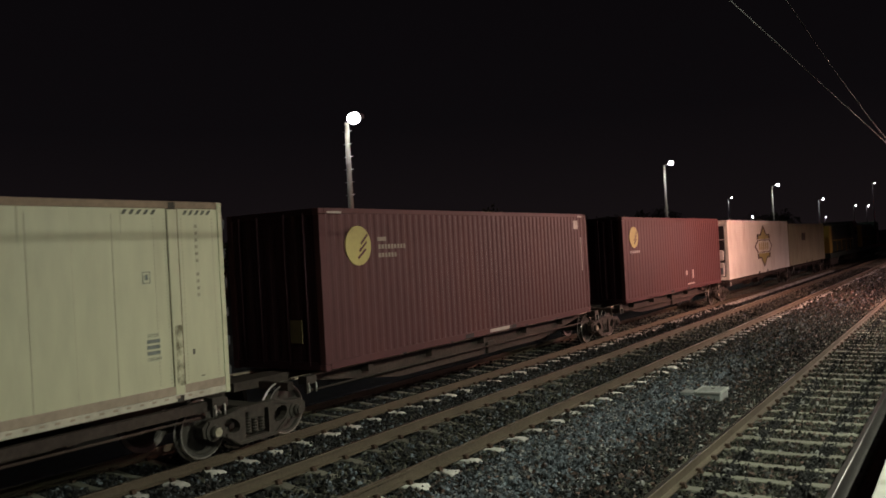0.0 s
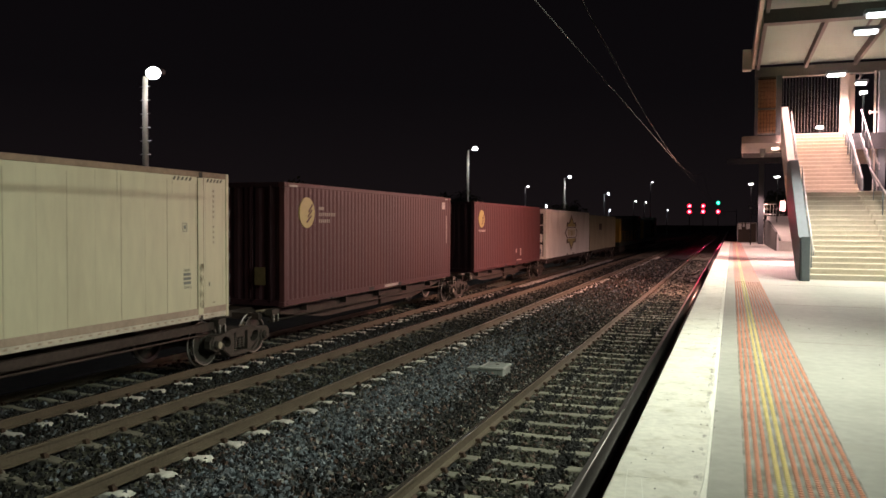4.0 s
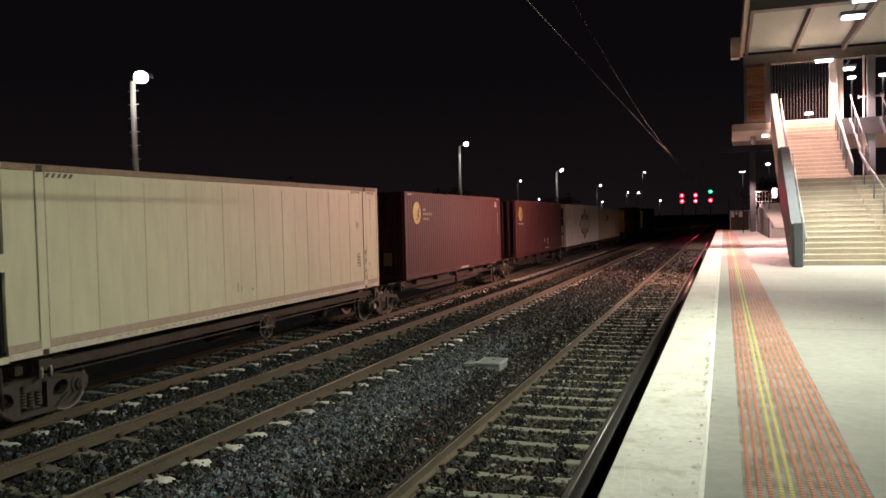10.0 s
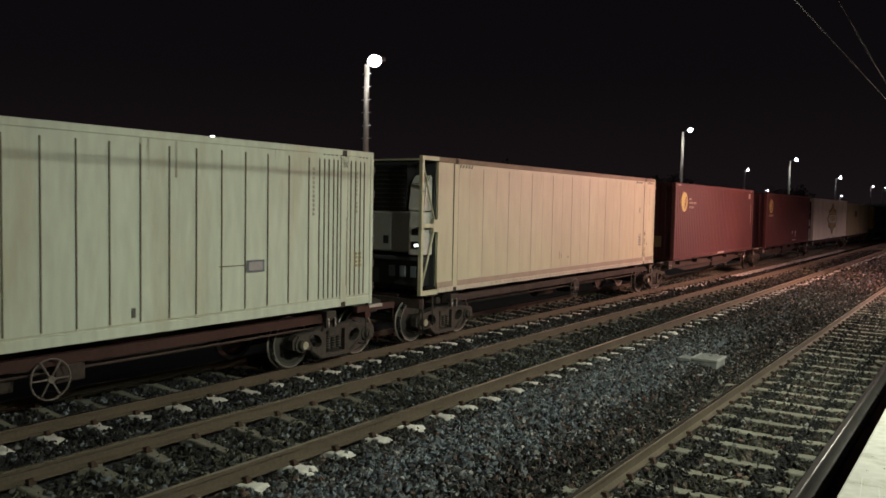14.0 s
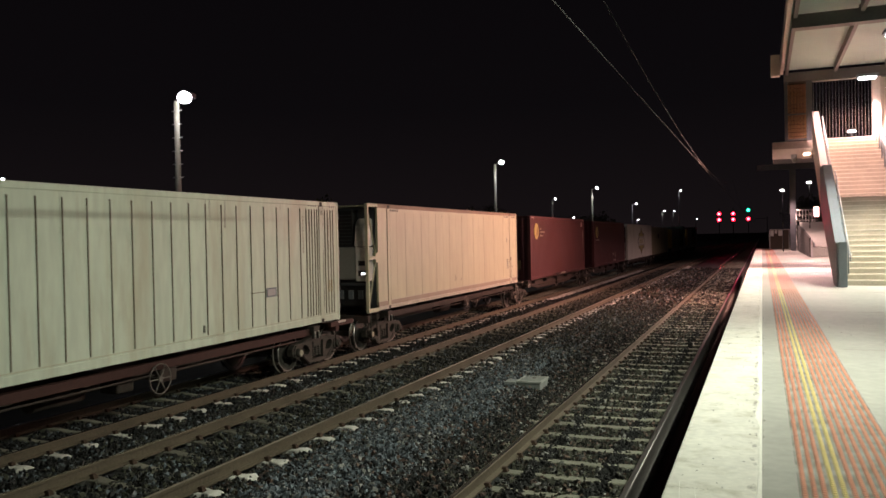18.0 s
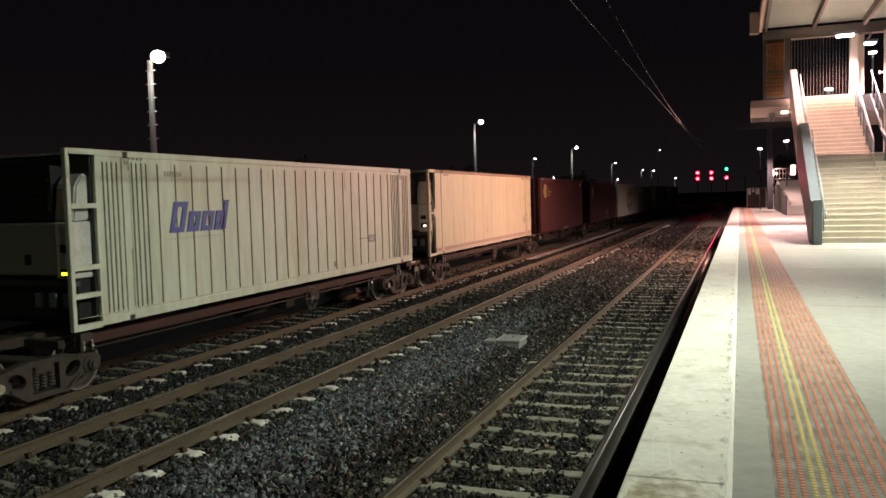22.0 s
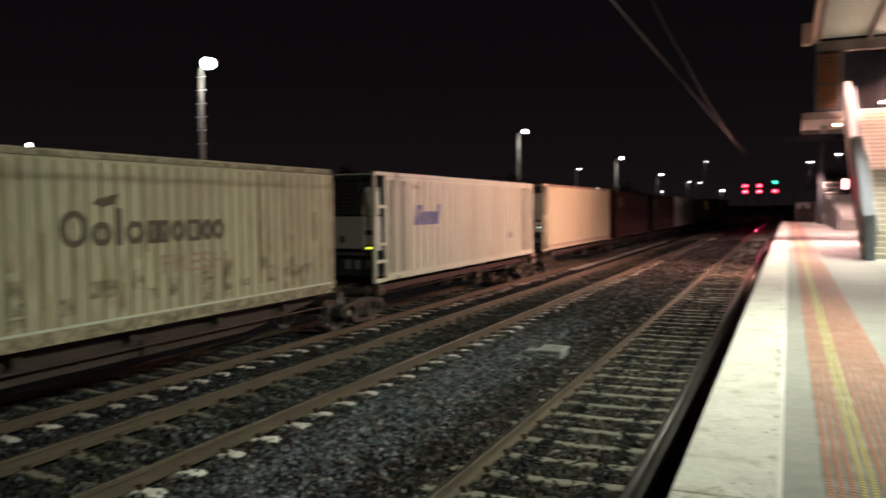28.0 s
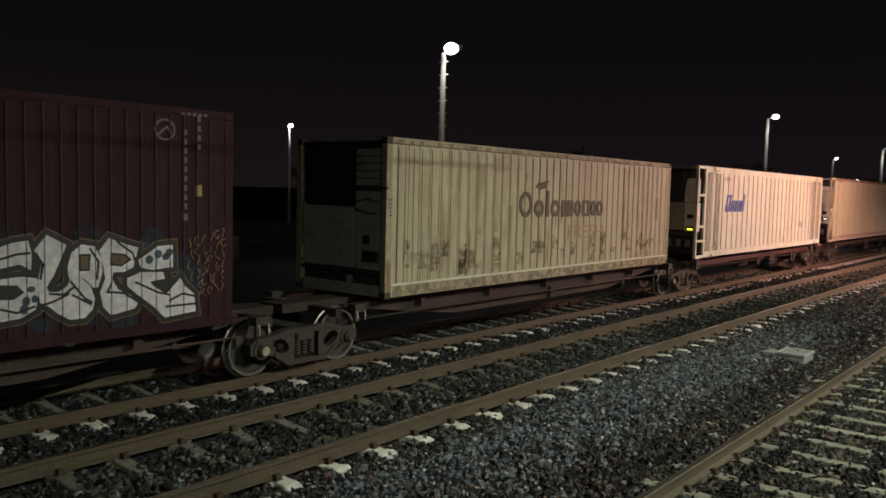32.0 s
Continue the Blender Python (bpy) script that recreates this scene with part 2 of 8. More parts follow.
M = dict(
    soil=material("dark_soil", (0.045, 0.040, 0.034), 0.95, var=0.5, coarse=0.15, fine=6, bump=0.6, spec=0.15),
    ballast=material("blue_ballast", (0.027, 0.029, 0.031), 0.85, var=0.6, coarse=0.8, fine=16, bump=1.0, dirt=(0.045, 0.038, 0.03), dirt_amount=0.8, spec=0.2),
    stone=material("ballast_stone", (0.088, 0.104, 0.116), 0.75, var=0.45, coarse=0.6, fine=30, bump=0.4, per_island=0.85, dirt=(0.085, 0.068, 0.05), dirt_amount=0.75, spec=0.3),
    stone_old=material("brown_ballast_stone", (0.050, 0.050, 0.038), 0.85, var=0.45, coarse=0.6, fine=30, bump=0.4, per_island=0.85, spec=0.15),
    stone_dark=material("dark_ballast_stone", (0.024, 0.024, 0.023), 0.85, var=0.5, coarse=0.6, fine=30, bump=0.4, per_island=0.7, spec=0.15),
    sleeper_main=material("pale_main_sleeper", (0.165, 0.163, 0.124), 0.85, var=0.35, coarse=2.5, fine=30, bump=0.4, dirt=(0.09, 0.08, 0.06), dirt_amount=0.8, per_object=0.2),
    sleeper_end=material("pale_sleeper_end", (0.58, 0.57, 0.52), 0.85, var=0.25, coarse=2.5, fine=30, bump=0.3, dirt=(0.30, 0.28, 0.22), dirt_amount=0.6, per_object=0.2),
    sleeper=material("concrete_sleeper", (0.145, 0.137, 0.11), 0.85, var=0.35, coarse=2.5, fine=30, bump=0.4, dirt=(0.07, 0.063, 0.05), dirt_amount=0.9, per_object=0.25, spec=0.25),
    rust=material("rusty_rail", (0.087, 0.070, 0.048), 0.75, var=0.35, coarse=1.2, fine=25, bump=0.3, spec=0.25),
    railtop_dull=material("brown_rail_head", (0.15, 0.115, 0.085), 0.32, 0.35, var=0.3, coarse=0.7, fine=20, bump=0.05),
    railtop=material("worn_rail_head", (0.36, 0.31, 0.26), 0.14, 0.85, var=0.2, coarse=0.7, fine=20, bump=0.05),
    clip=material("rusty_clip", (0.05, 0.032, 0.022), 0.8, var=0.4, bump=0.3, spec=0.15),
    concrete=material("platform_concrete", (0.365, 0.365, 0.325), 0.75, var=0.2, coarse=0.55, fine=9, bump=0.12, dirt=(0.33, 0.325, 0.28), dirt_amount=0.7),
    coping=material("white_platform_edge", (0.75, 0.74, 0.66), 0.7, var=0.18, coarse=1.7, fine=16, bump=0.2, dirt=(0.46, 0.44, 0.33), dirt_amount=0.9),
    sealant=material("pale_sealant", (0.86, 0.86, 0.78), 0.6, var=0.1, coarse=3, fine=30, bump=0.2),
    crack=material("dark_crack", (0.10, 0.095, 0.075), 0.9, var=0.3, bump=0),
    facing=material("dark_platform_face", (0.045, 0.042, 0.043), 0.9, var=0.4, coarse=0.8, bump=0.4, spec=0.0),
    tactile_red=material("orange_tactile", (0.56, 0.22, 0.13), 0.6, var=0.2, coarse=1.5, bump=0.1),
    tactile_yellow=material("yellow_tactile", (0.62, 0.50, 0.17), 0.6, var=0.2, coarse=1.5, bump=0.1),
    step=material("stair_concrete", (0.50, 0.455, 0.36), 0.75, var=0.2, coarse=1.2, fine=14, bump=0.2, dirt=(0.36, 0.31, 0.23), dirt_amount=0.6),
    nosing=material("stair_nosing", (0.74, 0.70, 0.62), 0.6, var=0.15, bump=0.1),
    steel_grey=material("blue_grey_painted_steel", (0.15, 0.18, 0.20), 0.5, 0.1, var=0.18, coarse=1.5, bump=0.08),
    steel_dark=material("dark_painted_steel", (0.045, 0.05, 0.055), 0.55, 0.1, var=0.25, bump=0.08),
    beam=material("brown_grey_beam", (0.10, 0.094, 0.085), 0.6, 0.1, var=0.2, bump=0.06),
    slat=material("brushed_steel_slat", (0.13, 0.12, 0.125), 0.38, 0.8, var=0.15, bump=0.03),
    louvre=material("warm_brown_panel", (0.36, 0.25, 0.17), 0.6, var=0.25, coarse=2, bump=0.1),
    rail_dark=material("shade_dark_rail", (0.105, 0.096, 0.09), 0.33, 0.5, spec=0.5, var=0.3, coarse=1.2, fine=25, bump=0.06),
    rim=material("worn_wheel_rim", (0.27, 0.25, 0.225), 0.42, 0.5, var=0.25, coarse=4, bump=0.1),
    stainless=material("stainless_rail", (0.62, 0.6, 0.57), 0.28, 0.95, var=0.08, coarse=3, bump=0.03),
    soffit=material("pale_canopy_sheet", (0.26, 0.37, 0.32), 0.6, var=0.1, coarse=0.7, bump=0.08),
    fascia=material("cream_fascia", (0.66, 0.60, 0.53), 0.55, var=0.12, bump=0.06),
    slab=material("concourse_slab", (0.32, 0.28, 0.24), 0.7, var=0.2, bump=0.15),
    cream_a=material("cream_reefer_paint", (0.555, 0.545, 0.38), 0.5, var=0.12, coarse=0.5, fine=6, bump=0.05, stretch=(1, 1, 0.25), dirt=(0.42, 0.38, 0.26), dirt_amount=0.45),
    cream_b=material("cream_ribbed_paint", (0.565, 0.62, 0.50), 0.5, var=0.17, coarse=0.6, fine=8, bump=0.05, stretch=(1, 1, 0.2), dirt=(0.40, 0.33, 0.20), dirt_amount=0.55),
    cream_c=material("grimy_cream_paint", (0.375, 0.36, 0.235), 0.6, var=0.28, coarse=1.3, fine=10, bump=0.08, stretch=(1, 1, 0.22), dirt=(0.25, 0.17, 0.08), dirt_amount=0.8),
    white_g=material("white_container_paint", (0.76, 0.77, 0.70), 0.5, var=0.15, coarse=0.6, bump=0.05, stretch=(1, 1, 0.25), dirt=(0.35, 0.30, 0.22), dirt_amount=0.5),
    maroon=material("maroon_container_paint", (0.084, 0.034, 0.036), 0.55, var=0.18, coarse=0.5, fine=9, bump=0.05, stretch=(1, 1, 0.3), dirt=(0.10, 0.035, 0.03), dirt_amount=0.6, spec=0.2),
    maroon_old_and_dim_end=material("old_and_dim_end_maroon_paint", (0.034, 0.015, 0.019), 0.65, var=0.3, coarse=0.7, fine=9, bump=0.08, stretch=(1, 1, 0.35), dirt=(0.05, 0.03, 0.03), dirt_amount=0.7, spec=0.1),
    seam=material("dark_brown_seam", (0.13, 0.105, 0.065), 0.8, var=0.4, coarse=2, bump=0.1),
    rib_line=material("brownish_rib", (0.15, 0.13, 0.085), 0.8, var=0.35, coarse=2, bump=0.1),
    stone_pale=material("pale_chipped_stone", (0.20, 0.20, 0.185), 0.7, var=0.4, coarse=0.6, fine=30, bump=0.3, per_island=0.6, spec=0.3),
    stone_red=material("reddish_ballast_stone", (0.085, 0.058, 0.047), 0.8, var=0.4, coarse=0.6, fine=30, bump=0.3, per_island=0.8, spec=0.2),
    seam_faint=material("shallow_panel_seam", (0.44, 0.41, 0.29), 0.6, var=0.25, coarse=1, bump=0.05),
    kick=material("stained_cream_sill", (0.36, 0.29, 0.22), 0.55, var=0.2, coarse=1.5, bump=0.1),
    roofdirt=material("stained_roof_rail", (0.27, 0.19, 0.13), 0.7, var=0.3, coarse=1.5, bump=0.1),
    wagon=material("wagon_underframe", (0.055, 0.042, 0.036), 0.75, var=0.4, coarse=1.5, bump=0.2, spec=0.15),
    wagon_red=material("red_wagon_sill", (0.055, 0.026, 0.022), 0.65, var=0.3, coarse=1.2, bump=0.1, spec=0.2),
    castiron=material("brake_dust_casting", (0.060, 0.053, 0.045), 0.7, 0.2, var=0.35, coarse=3, bump=0.3, spec=0.2),
    wheel=material("worn_wheel_steel", (0.060, 0.053, 0.045), 0.6, 0.3, var=0.3, coarse=3, bump=0.15),
    tread=material("bright_wheel_tread", (0.55, 0.53, 0.5), 0.25, 1.0, var=0.1, bump=0.02),
    black=material("matt_black", (0.012, 0.012, 0.013), 0.7, var=0.3, bump=0.1),
    # one white in two tones: pale where lamps reach, dimmed where shaded
    unit_pale=material("pale_refrigeration_cover", (0.62, 0.63, 0.59), 0.45, var=0.15, coarse=1.5, bump=0.04, dirt=(0.4, 0.38, 0.3), dirt_amount=0.6),
    reefer_unit=material("dimmed_white_cover", (0.25, 0.26, 0.24), 0.45, var=0.1, coarse=1.0, bump=0.04),
    logo_yellow=material("yellow_logo_paint", (0.42, 0.37, 0.12), 0.55, var=0.15, bump=0.02),
    logo_blue=material("blue_logo_paint", (0.05, 0.09, 0.30), 0.5, var=0.2, bump=0.02),
    logo_grey=material("faded_dark_lettering", (0.075, 0.06, 0.04), 0.65, var=0.3, coarse=3, bump=0.02),
    mark_white=material("white_stencil", (0.42, 0.38, 0.34), 0.6, var=0.25, coarse=4, bump=0.02),
    mark_dim=material("dim_white_stencil", (0.25, 0.21, 0.17), 0.65, var=0.3, coarse=5, bump=0.02),
    mark_old=material("dim_old_stencil", (0.125, 0.105, 0.092), 0.7, var=0.35, coarse=5, bump=0.02),
    mark_dark=material("dark_stencil", (0.10, 0.10, 0.08), 0.6, var=0.3, coarse=4, bump=0.02),
    mark_faint=material("worn_stencil", (0.34, 0.32, 0.23), 0.6, var=0.35, coarse=6, bump=0.02),
    grime=stain("patchy_grime", (0.22, 0.195, 0.125), 5.0, 0.42, 0.62),
    ochre_stain=stain("ochre_stain", (0.60, 0.53, 0.31), 6.0, 0.40, 0.80),
    brown_film=stain("brown_trodden_dirt", (0.27, 0.19, 0.12), 5.0, 0.32, 0.80),
    heavy_grime=stain("heavy_road_grime", (0.15, 0.115, 0.06), 3.0, 0.40, 0.90, (1, 1, 0.3)),
    streak=stain("rusty_streaks", (0.24, 0.135, 0.045), 5.0, 0.44, 0.75, (1, 1, 0.15)),
    cream_rail=material("grimy_bottom_rail", (0.32, 0.29, 0.19), 0.65, var=0.35, coarse=1.5, fine=14, bump=0.1, dirt=(0.16, 0.13, 0.08), dirt_amount=0.7),
    mark_tan=material("dull_tan_sticker", (0.10, 0.075, 0.03), 0.7, var=0.3, coarse=5, bump=0.02),
    sticker=material("yellow_sticker", (0.26, 0.20, 0.05), 0.6, var=0.25, coarse=3, bump=0.02),
    graffiti_white=material("white_spray_paint", (0.56, 0.55, 0.57), 0.6, var=0.38, coarse=2.5, fine=15, bump=0.02),
    graffiti_black=material("black_spray_and_groove_shade", (0.012, 0.011, 0.012), 0.6, var=0.3, bump=0.02),
    graffiti_blue=material("blue_spray_paint", (0.03, 0.062, 0.09), 0.6, var=0.5, coarse=3, bump=0.02),
    graffiti_haze=stain("blue_spray_haze", (0.025, 0.055, 0.08), 4.0, 0.35, 0.62),
    graffiti_orange=material("orange_marker", (0.19, 0.12, 0.045), 0.6, var=0.4, coarse=5, bump=0.02),
    graffiti_tan=material("tan_spray_paint", (0.11, 0.075, 0.035), 0.6, var=0.4, coarse=3, bump=0.02),
    pole=material("weathered_timber_pole", (0.11, 0.095, 0.075), 0.8, var=0.25, coarse=2, fine=20, bump=0.3, stretch=(1, 1, 0.1)),
    galv=material("galvanised_steel", (0.42, 0.42, 0.42), 0.5, 0.6, var=0.15, coarse=3, bump=0.05),
    wire=material("dull_copper_wire", (0.012, 0.012, 0.012), 0.8, 0.0, var=0.15, bump=0),
    leaf=material("night_foliage", (0.05, 0.07, 0.03), 0.8, var=0.5, per_island=0.4, bump=0),
    bark=material("dark_bark", (0.07, 0.055, 0.04), 0.9, var=0.3, bump=0.3),
    building=material("distant_wall", (0.05, 0.046, 0.042), 0.8, var=0.3, coarse=0.3, bump=0.1),
    loco_yellow=material("locomotive_yellow", (0.45, 0.30, 0.05), 0.45, var=0.15, coarse=1, bump=0.04),
    loco_dark=material("locomotive_dark_green", (0.03, 0.045, 0.035), 0.45, var=0.25, coarse=1, bump=0.04),
    pit_wall=material("darker_pit_concrete", (0.20, 0.22, 0.205), 0.8, var=0.3, coarse=3, bump=0.25, dirt=(0.10, 0.10, 0.085), dirt_amount=0.6),
    pit=material("pale_pit_lid", (0.33, 0.35, 0.32), 0.75, var=0.15, coarse=2, bump=0.15),
    tint=glass("smoked_screen_glass", (0.55, 0.45, 0.35)),
    lamp_stair=glow("stair_luminaire", (0.90, 0.95, 1.0), 9.0),
    lamp_yard=glow("yard_luminaire", (0.95, 0.98, 1.0), 40.0),
    lamp_far=glow("distant_luminaire", (1.0, 0.93, 0.88), 14.0),
    lamp_window=glow("dim_lit_window", (1.0, 0.72, 0.68), 0.16),
    lamp_window_warm=glow("warm_lit_window", (1.0, 0.42, 0.16), 1.2),
    lamp_rose=glow("rose_luminaire", (1.0, 0.42, 0.40), 7.0),
    lamp_warm=glow("warm_luminaire", (1.0, 0.62, 0.50), 9.0),
    aspect_red=glow("red_signal_lens", (1.0, 0.012, 0.035), 5.0),
    aspect_red_core=glow("red_signal_core", (1.0, 0.10, 0.16), 16.0),
    aspect_green_core=glow("green_signal_core", (0.12, 1.0, 0.65), 8.0),
    aspect_green=glow("green_signal_lens", (0.0, 1.0, 0.48), 0.9),
    sill_pale=material("pale_cream_sill", (0.52, 0.48, 0.39), 0.55, var=0.2, coarse=1.5, bump=0.1, dirt=(0.25, 0.2, 0.15), dirt_amount=0.6),
    seam_pale=material("pale_panel_joint", (0.52, 0.49, 0.35), 0.6, var=0.2, coarse=1, bump=0.05),
    mark_stencil=material("blue_grey_stencil", (0.17, 0.19, 0.17), 0.6, var=0.3, coarse=6, bump=0.02),
    unit_dirty=material("dirty_refrigeration_cover", (0.40, 0.39, 0.33), 0.5, var=0.2, coarse=1.5, bump=0.05, dirt=(0.18, 0.15, 0.10), dirt_amount=0.8),
    lever=material("pale_worn_lever", (0.50, 0.47, 0.42), 0.5, 0.3, var=0.2, coarse=3, bump=0.05),
    display=glow("white_control_display", (0.9, 0.95, 1.0), 2.5),
    display_green=glow("yellow_green_display", (0.75, 0.9, 0.05), 1.6),
)


# ---- mesh helpers ----
def box(bm, x0, x1, y0, y1, z0, z1, m=None):
    vs = [bm.verts.new((x, y, z)) for z in (z0, z1) for y in (y0, y1) for x in (x0, x1)]
    if m:
        for v in vs:
            v.co = m @ v.co
    for f in ((0, 2, 3, 1), (4, 5, 7, 6), (0, 1, 5, 4), (2, 6, 7, 3), (0, 4, 6, 2), (1, 3, 7, 5)):
        bm.faces.new([vs[i] for i in f])
    return vs


def rounded(x0, x1, y0, y1, z0, z1, r=0.01, seg=2):
    bm = bmesh.new()
    box(bm, x0, x1, y0, y1, z0, z1)
    bmesh.ops.bevel(bm, geom=bm.edges[:], offset=r, segments=seg, affect="EDGES", profile=0.5)
    return bm


def tube(bm, a, b, r, r2=None, seg=10, cap=True):
    a, b = Vector(a), Vector(b)
    q = (b - a).to_track_quat("Z", "Y").to_matrix()
    rings = []
    for p, rad in ((a, r), (b, r if r2 is None else r2)):
        rings.append([bm.verts.new(p + q @ Vector((math.cos(k * math.tau / seg) * rad, math.sin(k * math.tau / seg) * rad, 0))) for k in range(seg)])
    for k in range(seg):
        f = bm.faces.new((rings[0][k], rings[0][(k + 1) % seg], rings[1][(k + 1) % seg], rings[1][k]))
        f.smooth = True
    if cap:
        bm.faces.new(rings[0][::-1])
        bm.faces.new(rings[1])


def lathe(bm, profile, seg=32, axis="x"):
    """Turn a closed profile of (along, radius) about an axis."""
    rings = []
    for k in range(seg):
        c, s = math.cos(k * math.tau / seg), math.sin(k * math.tau / seg)
        rings.append([bm.verts.new((u, c * r, s * r) if axis == "x" else (c * r, s * r, u)) for u, r in profile])
    n = len(profile)
    for k in range(seg):
        for i in range(n):
            try:
                f = bm.faces.new((rings[k][i], rings[k][(i + 1) % n], rings[(k + 1) % seg][(i + 1) % n], rings[(k + 1) % seg][i]))
                f.smooth = False
            except ValueError:
                pass


def prism(bm, outline, x0, x1):
    """A solid whose outline lies in the y-z plane."""
    a = [bm.verts.new((x0, y, z)) for y, z in outline]
    b = [bm.verts.new((x1, y, z)) for y, z in outline]
    n = len(outline)
    for i in range(n):
        bm.faces.new((a[i], a[(i + 1) % n], b[(i + 1) % n], b[i]))
    bm.faces.new(a[::-1])
    bm.faces.new(b)


def mesh_of(name, bm, mat):
    bmesh.ops.recalc_face_normals(bm, faces=bm.faces[:])
    me = bpy.data.meshes.new(name)
    bm.to_mesh(me)
    bm.free()
    me.materials.append(mat)
    return me


def part(name, bm, mat, parent=None, label=""):
    ob = new(name, mesh_of(name, bm, mat))
    ob.parent = parent
    return tagged(ob, label)


def bx(name, dims, mat, parent=None, label="", r=0.0):
    if r:
        return part(name, rounded(*dims, r), mat, parent, label)
    bm = bmesh.new()
    box(bm, *dims)
    return part(name, bm, mat, parent, label)


def thing(name, label, category, group="", kind="", at=(0, 0, 0)):
    ob = new(name)
    ob.empty_display_size = 0.2
    ob.matrix_basis = pose(*at)
    return tagged(ob, label, category, group, kind)


def soup(name, verts, faces, mat, parent=None):
    me = bpy.data.meshes.new(name)
    me.from_pydata(verts, [], faces)
    me.materials.append(mat)
    ob = new(name, me)
    ob.parent = parent
    return ob

# ---- ground, tracks ----
RAILS = dict(main_1=(-1.437, -3.15, 0.0), main_2=(-6.31, -7.97, 0.0), siding=(-10.45, -11.96, -0.3))
SLEEPER_STEP = 0.682
PIT = (-4.215, 15.07)
rng = np.random.RandomState(4)


def ground_z(x):
    """Cross-section of the formation: two main tracks, a ballast heap between them, a lower siding."""
    xs = [-400, -40, -16, -13.2, -9.3, -8.9, -5.6, -5.2, -4.7, -4.2, -3.8, -1.44, -1.2, -0.4, 400]
    zs = [-0.9, -0.8, -0.75, -0.50, -0.50, -0.21, -0.21, -0.12, -0.09, -0.13, -0.20, -0.21, -0.21, -0.21, -0.5]
    return np.interp(x, xs, zs)


def build_ground():
    xs = np.concatenate([[-2500, -400, -120, -60, -40], np.arange(-30, -14, 2.0), np.arange(-14, -1.5, 0.25), [-1.44, -1.2, -1.0, -0.7, -0.4, 0.2], [2, 8, 20, 60, 400, 2500]])
    ys = np.concatenate([[-2500, -300, -60, -20], np.arange(-8, 60, 1.0), [70, 90, 120, 170, 260, 500, 1200, 4000]])
    verts = [(float(x), float(y), float(ground_z(x)) - 0.03) for y in ys for x in xs]
    n = len(xs)
    faces = [(j * n + i, j * n + i + 1, (j + 1) * n + i + 1, (j + 1) * n + i) for j in range(len(ys) - 1) for i in range(n - 1)]
    ob = soup("ground", verts, faces, M["soil"])
    ob.data.materials.append(M["ballast"])
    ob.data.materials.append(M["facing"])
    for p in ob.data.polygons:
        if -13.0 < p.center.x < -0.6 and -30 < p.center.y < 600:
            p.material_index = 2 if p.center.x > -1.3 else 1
    tagged(ob, "dark gravelly ground under and around the railway tracks", "ground", kind="structure")


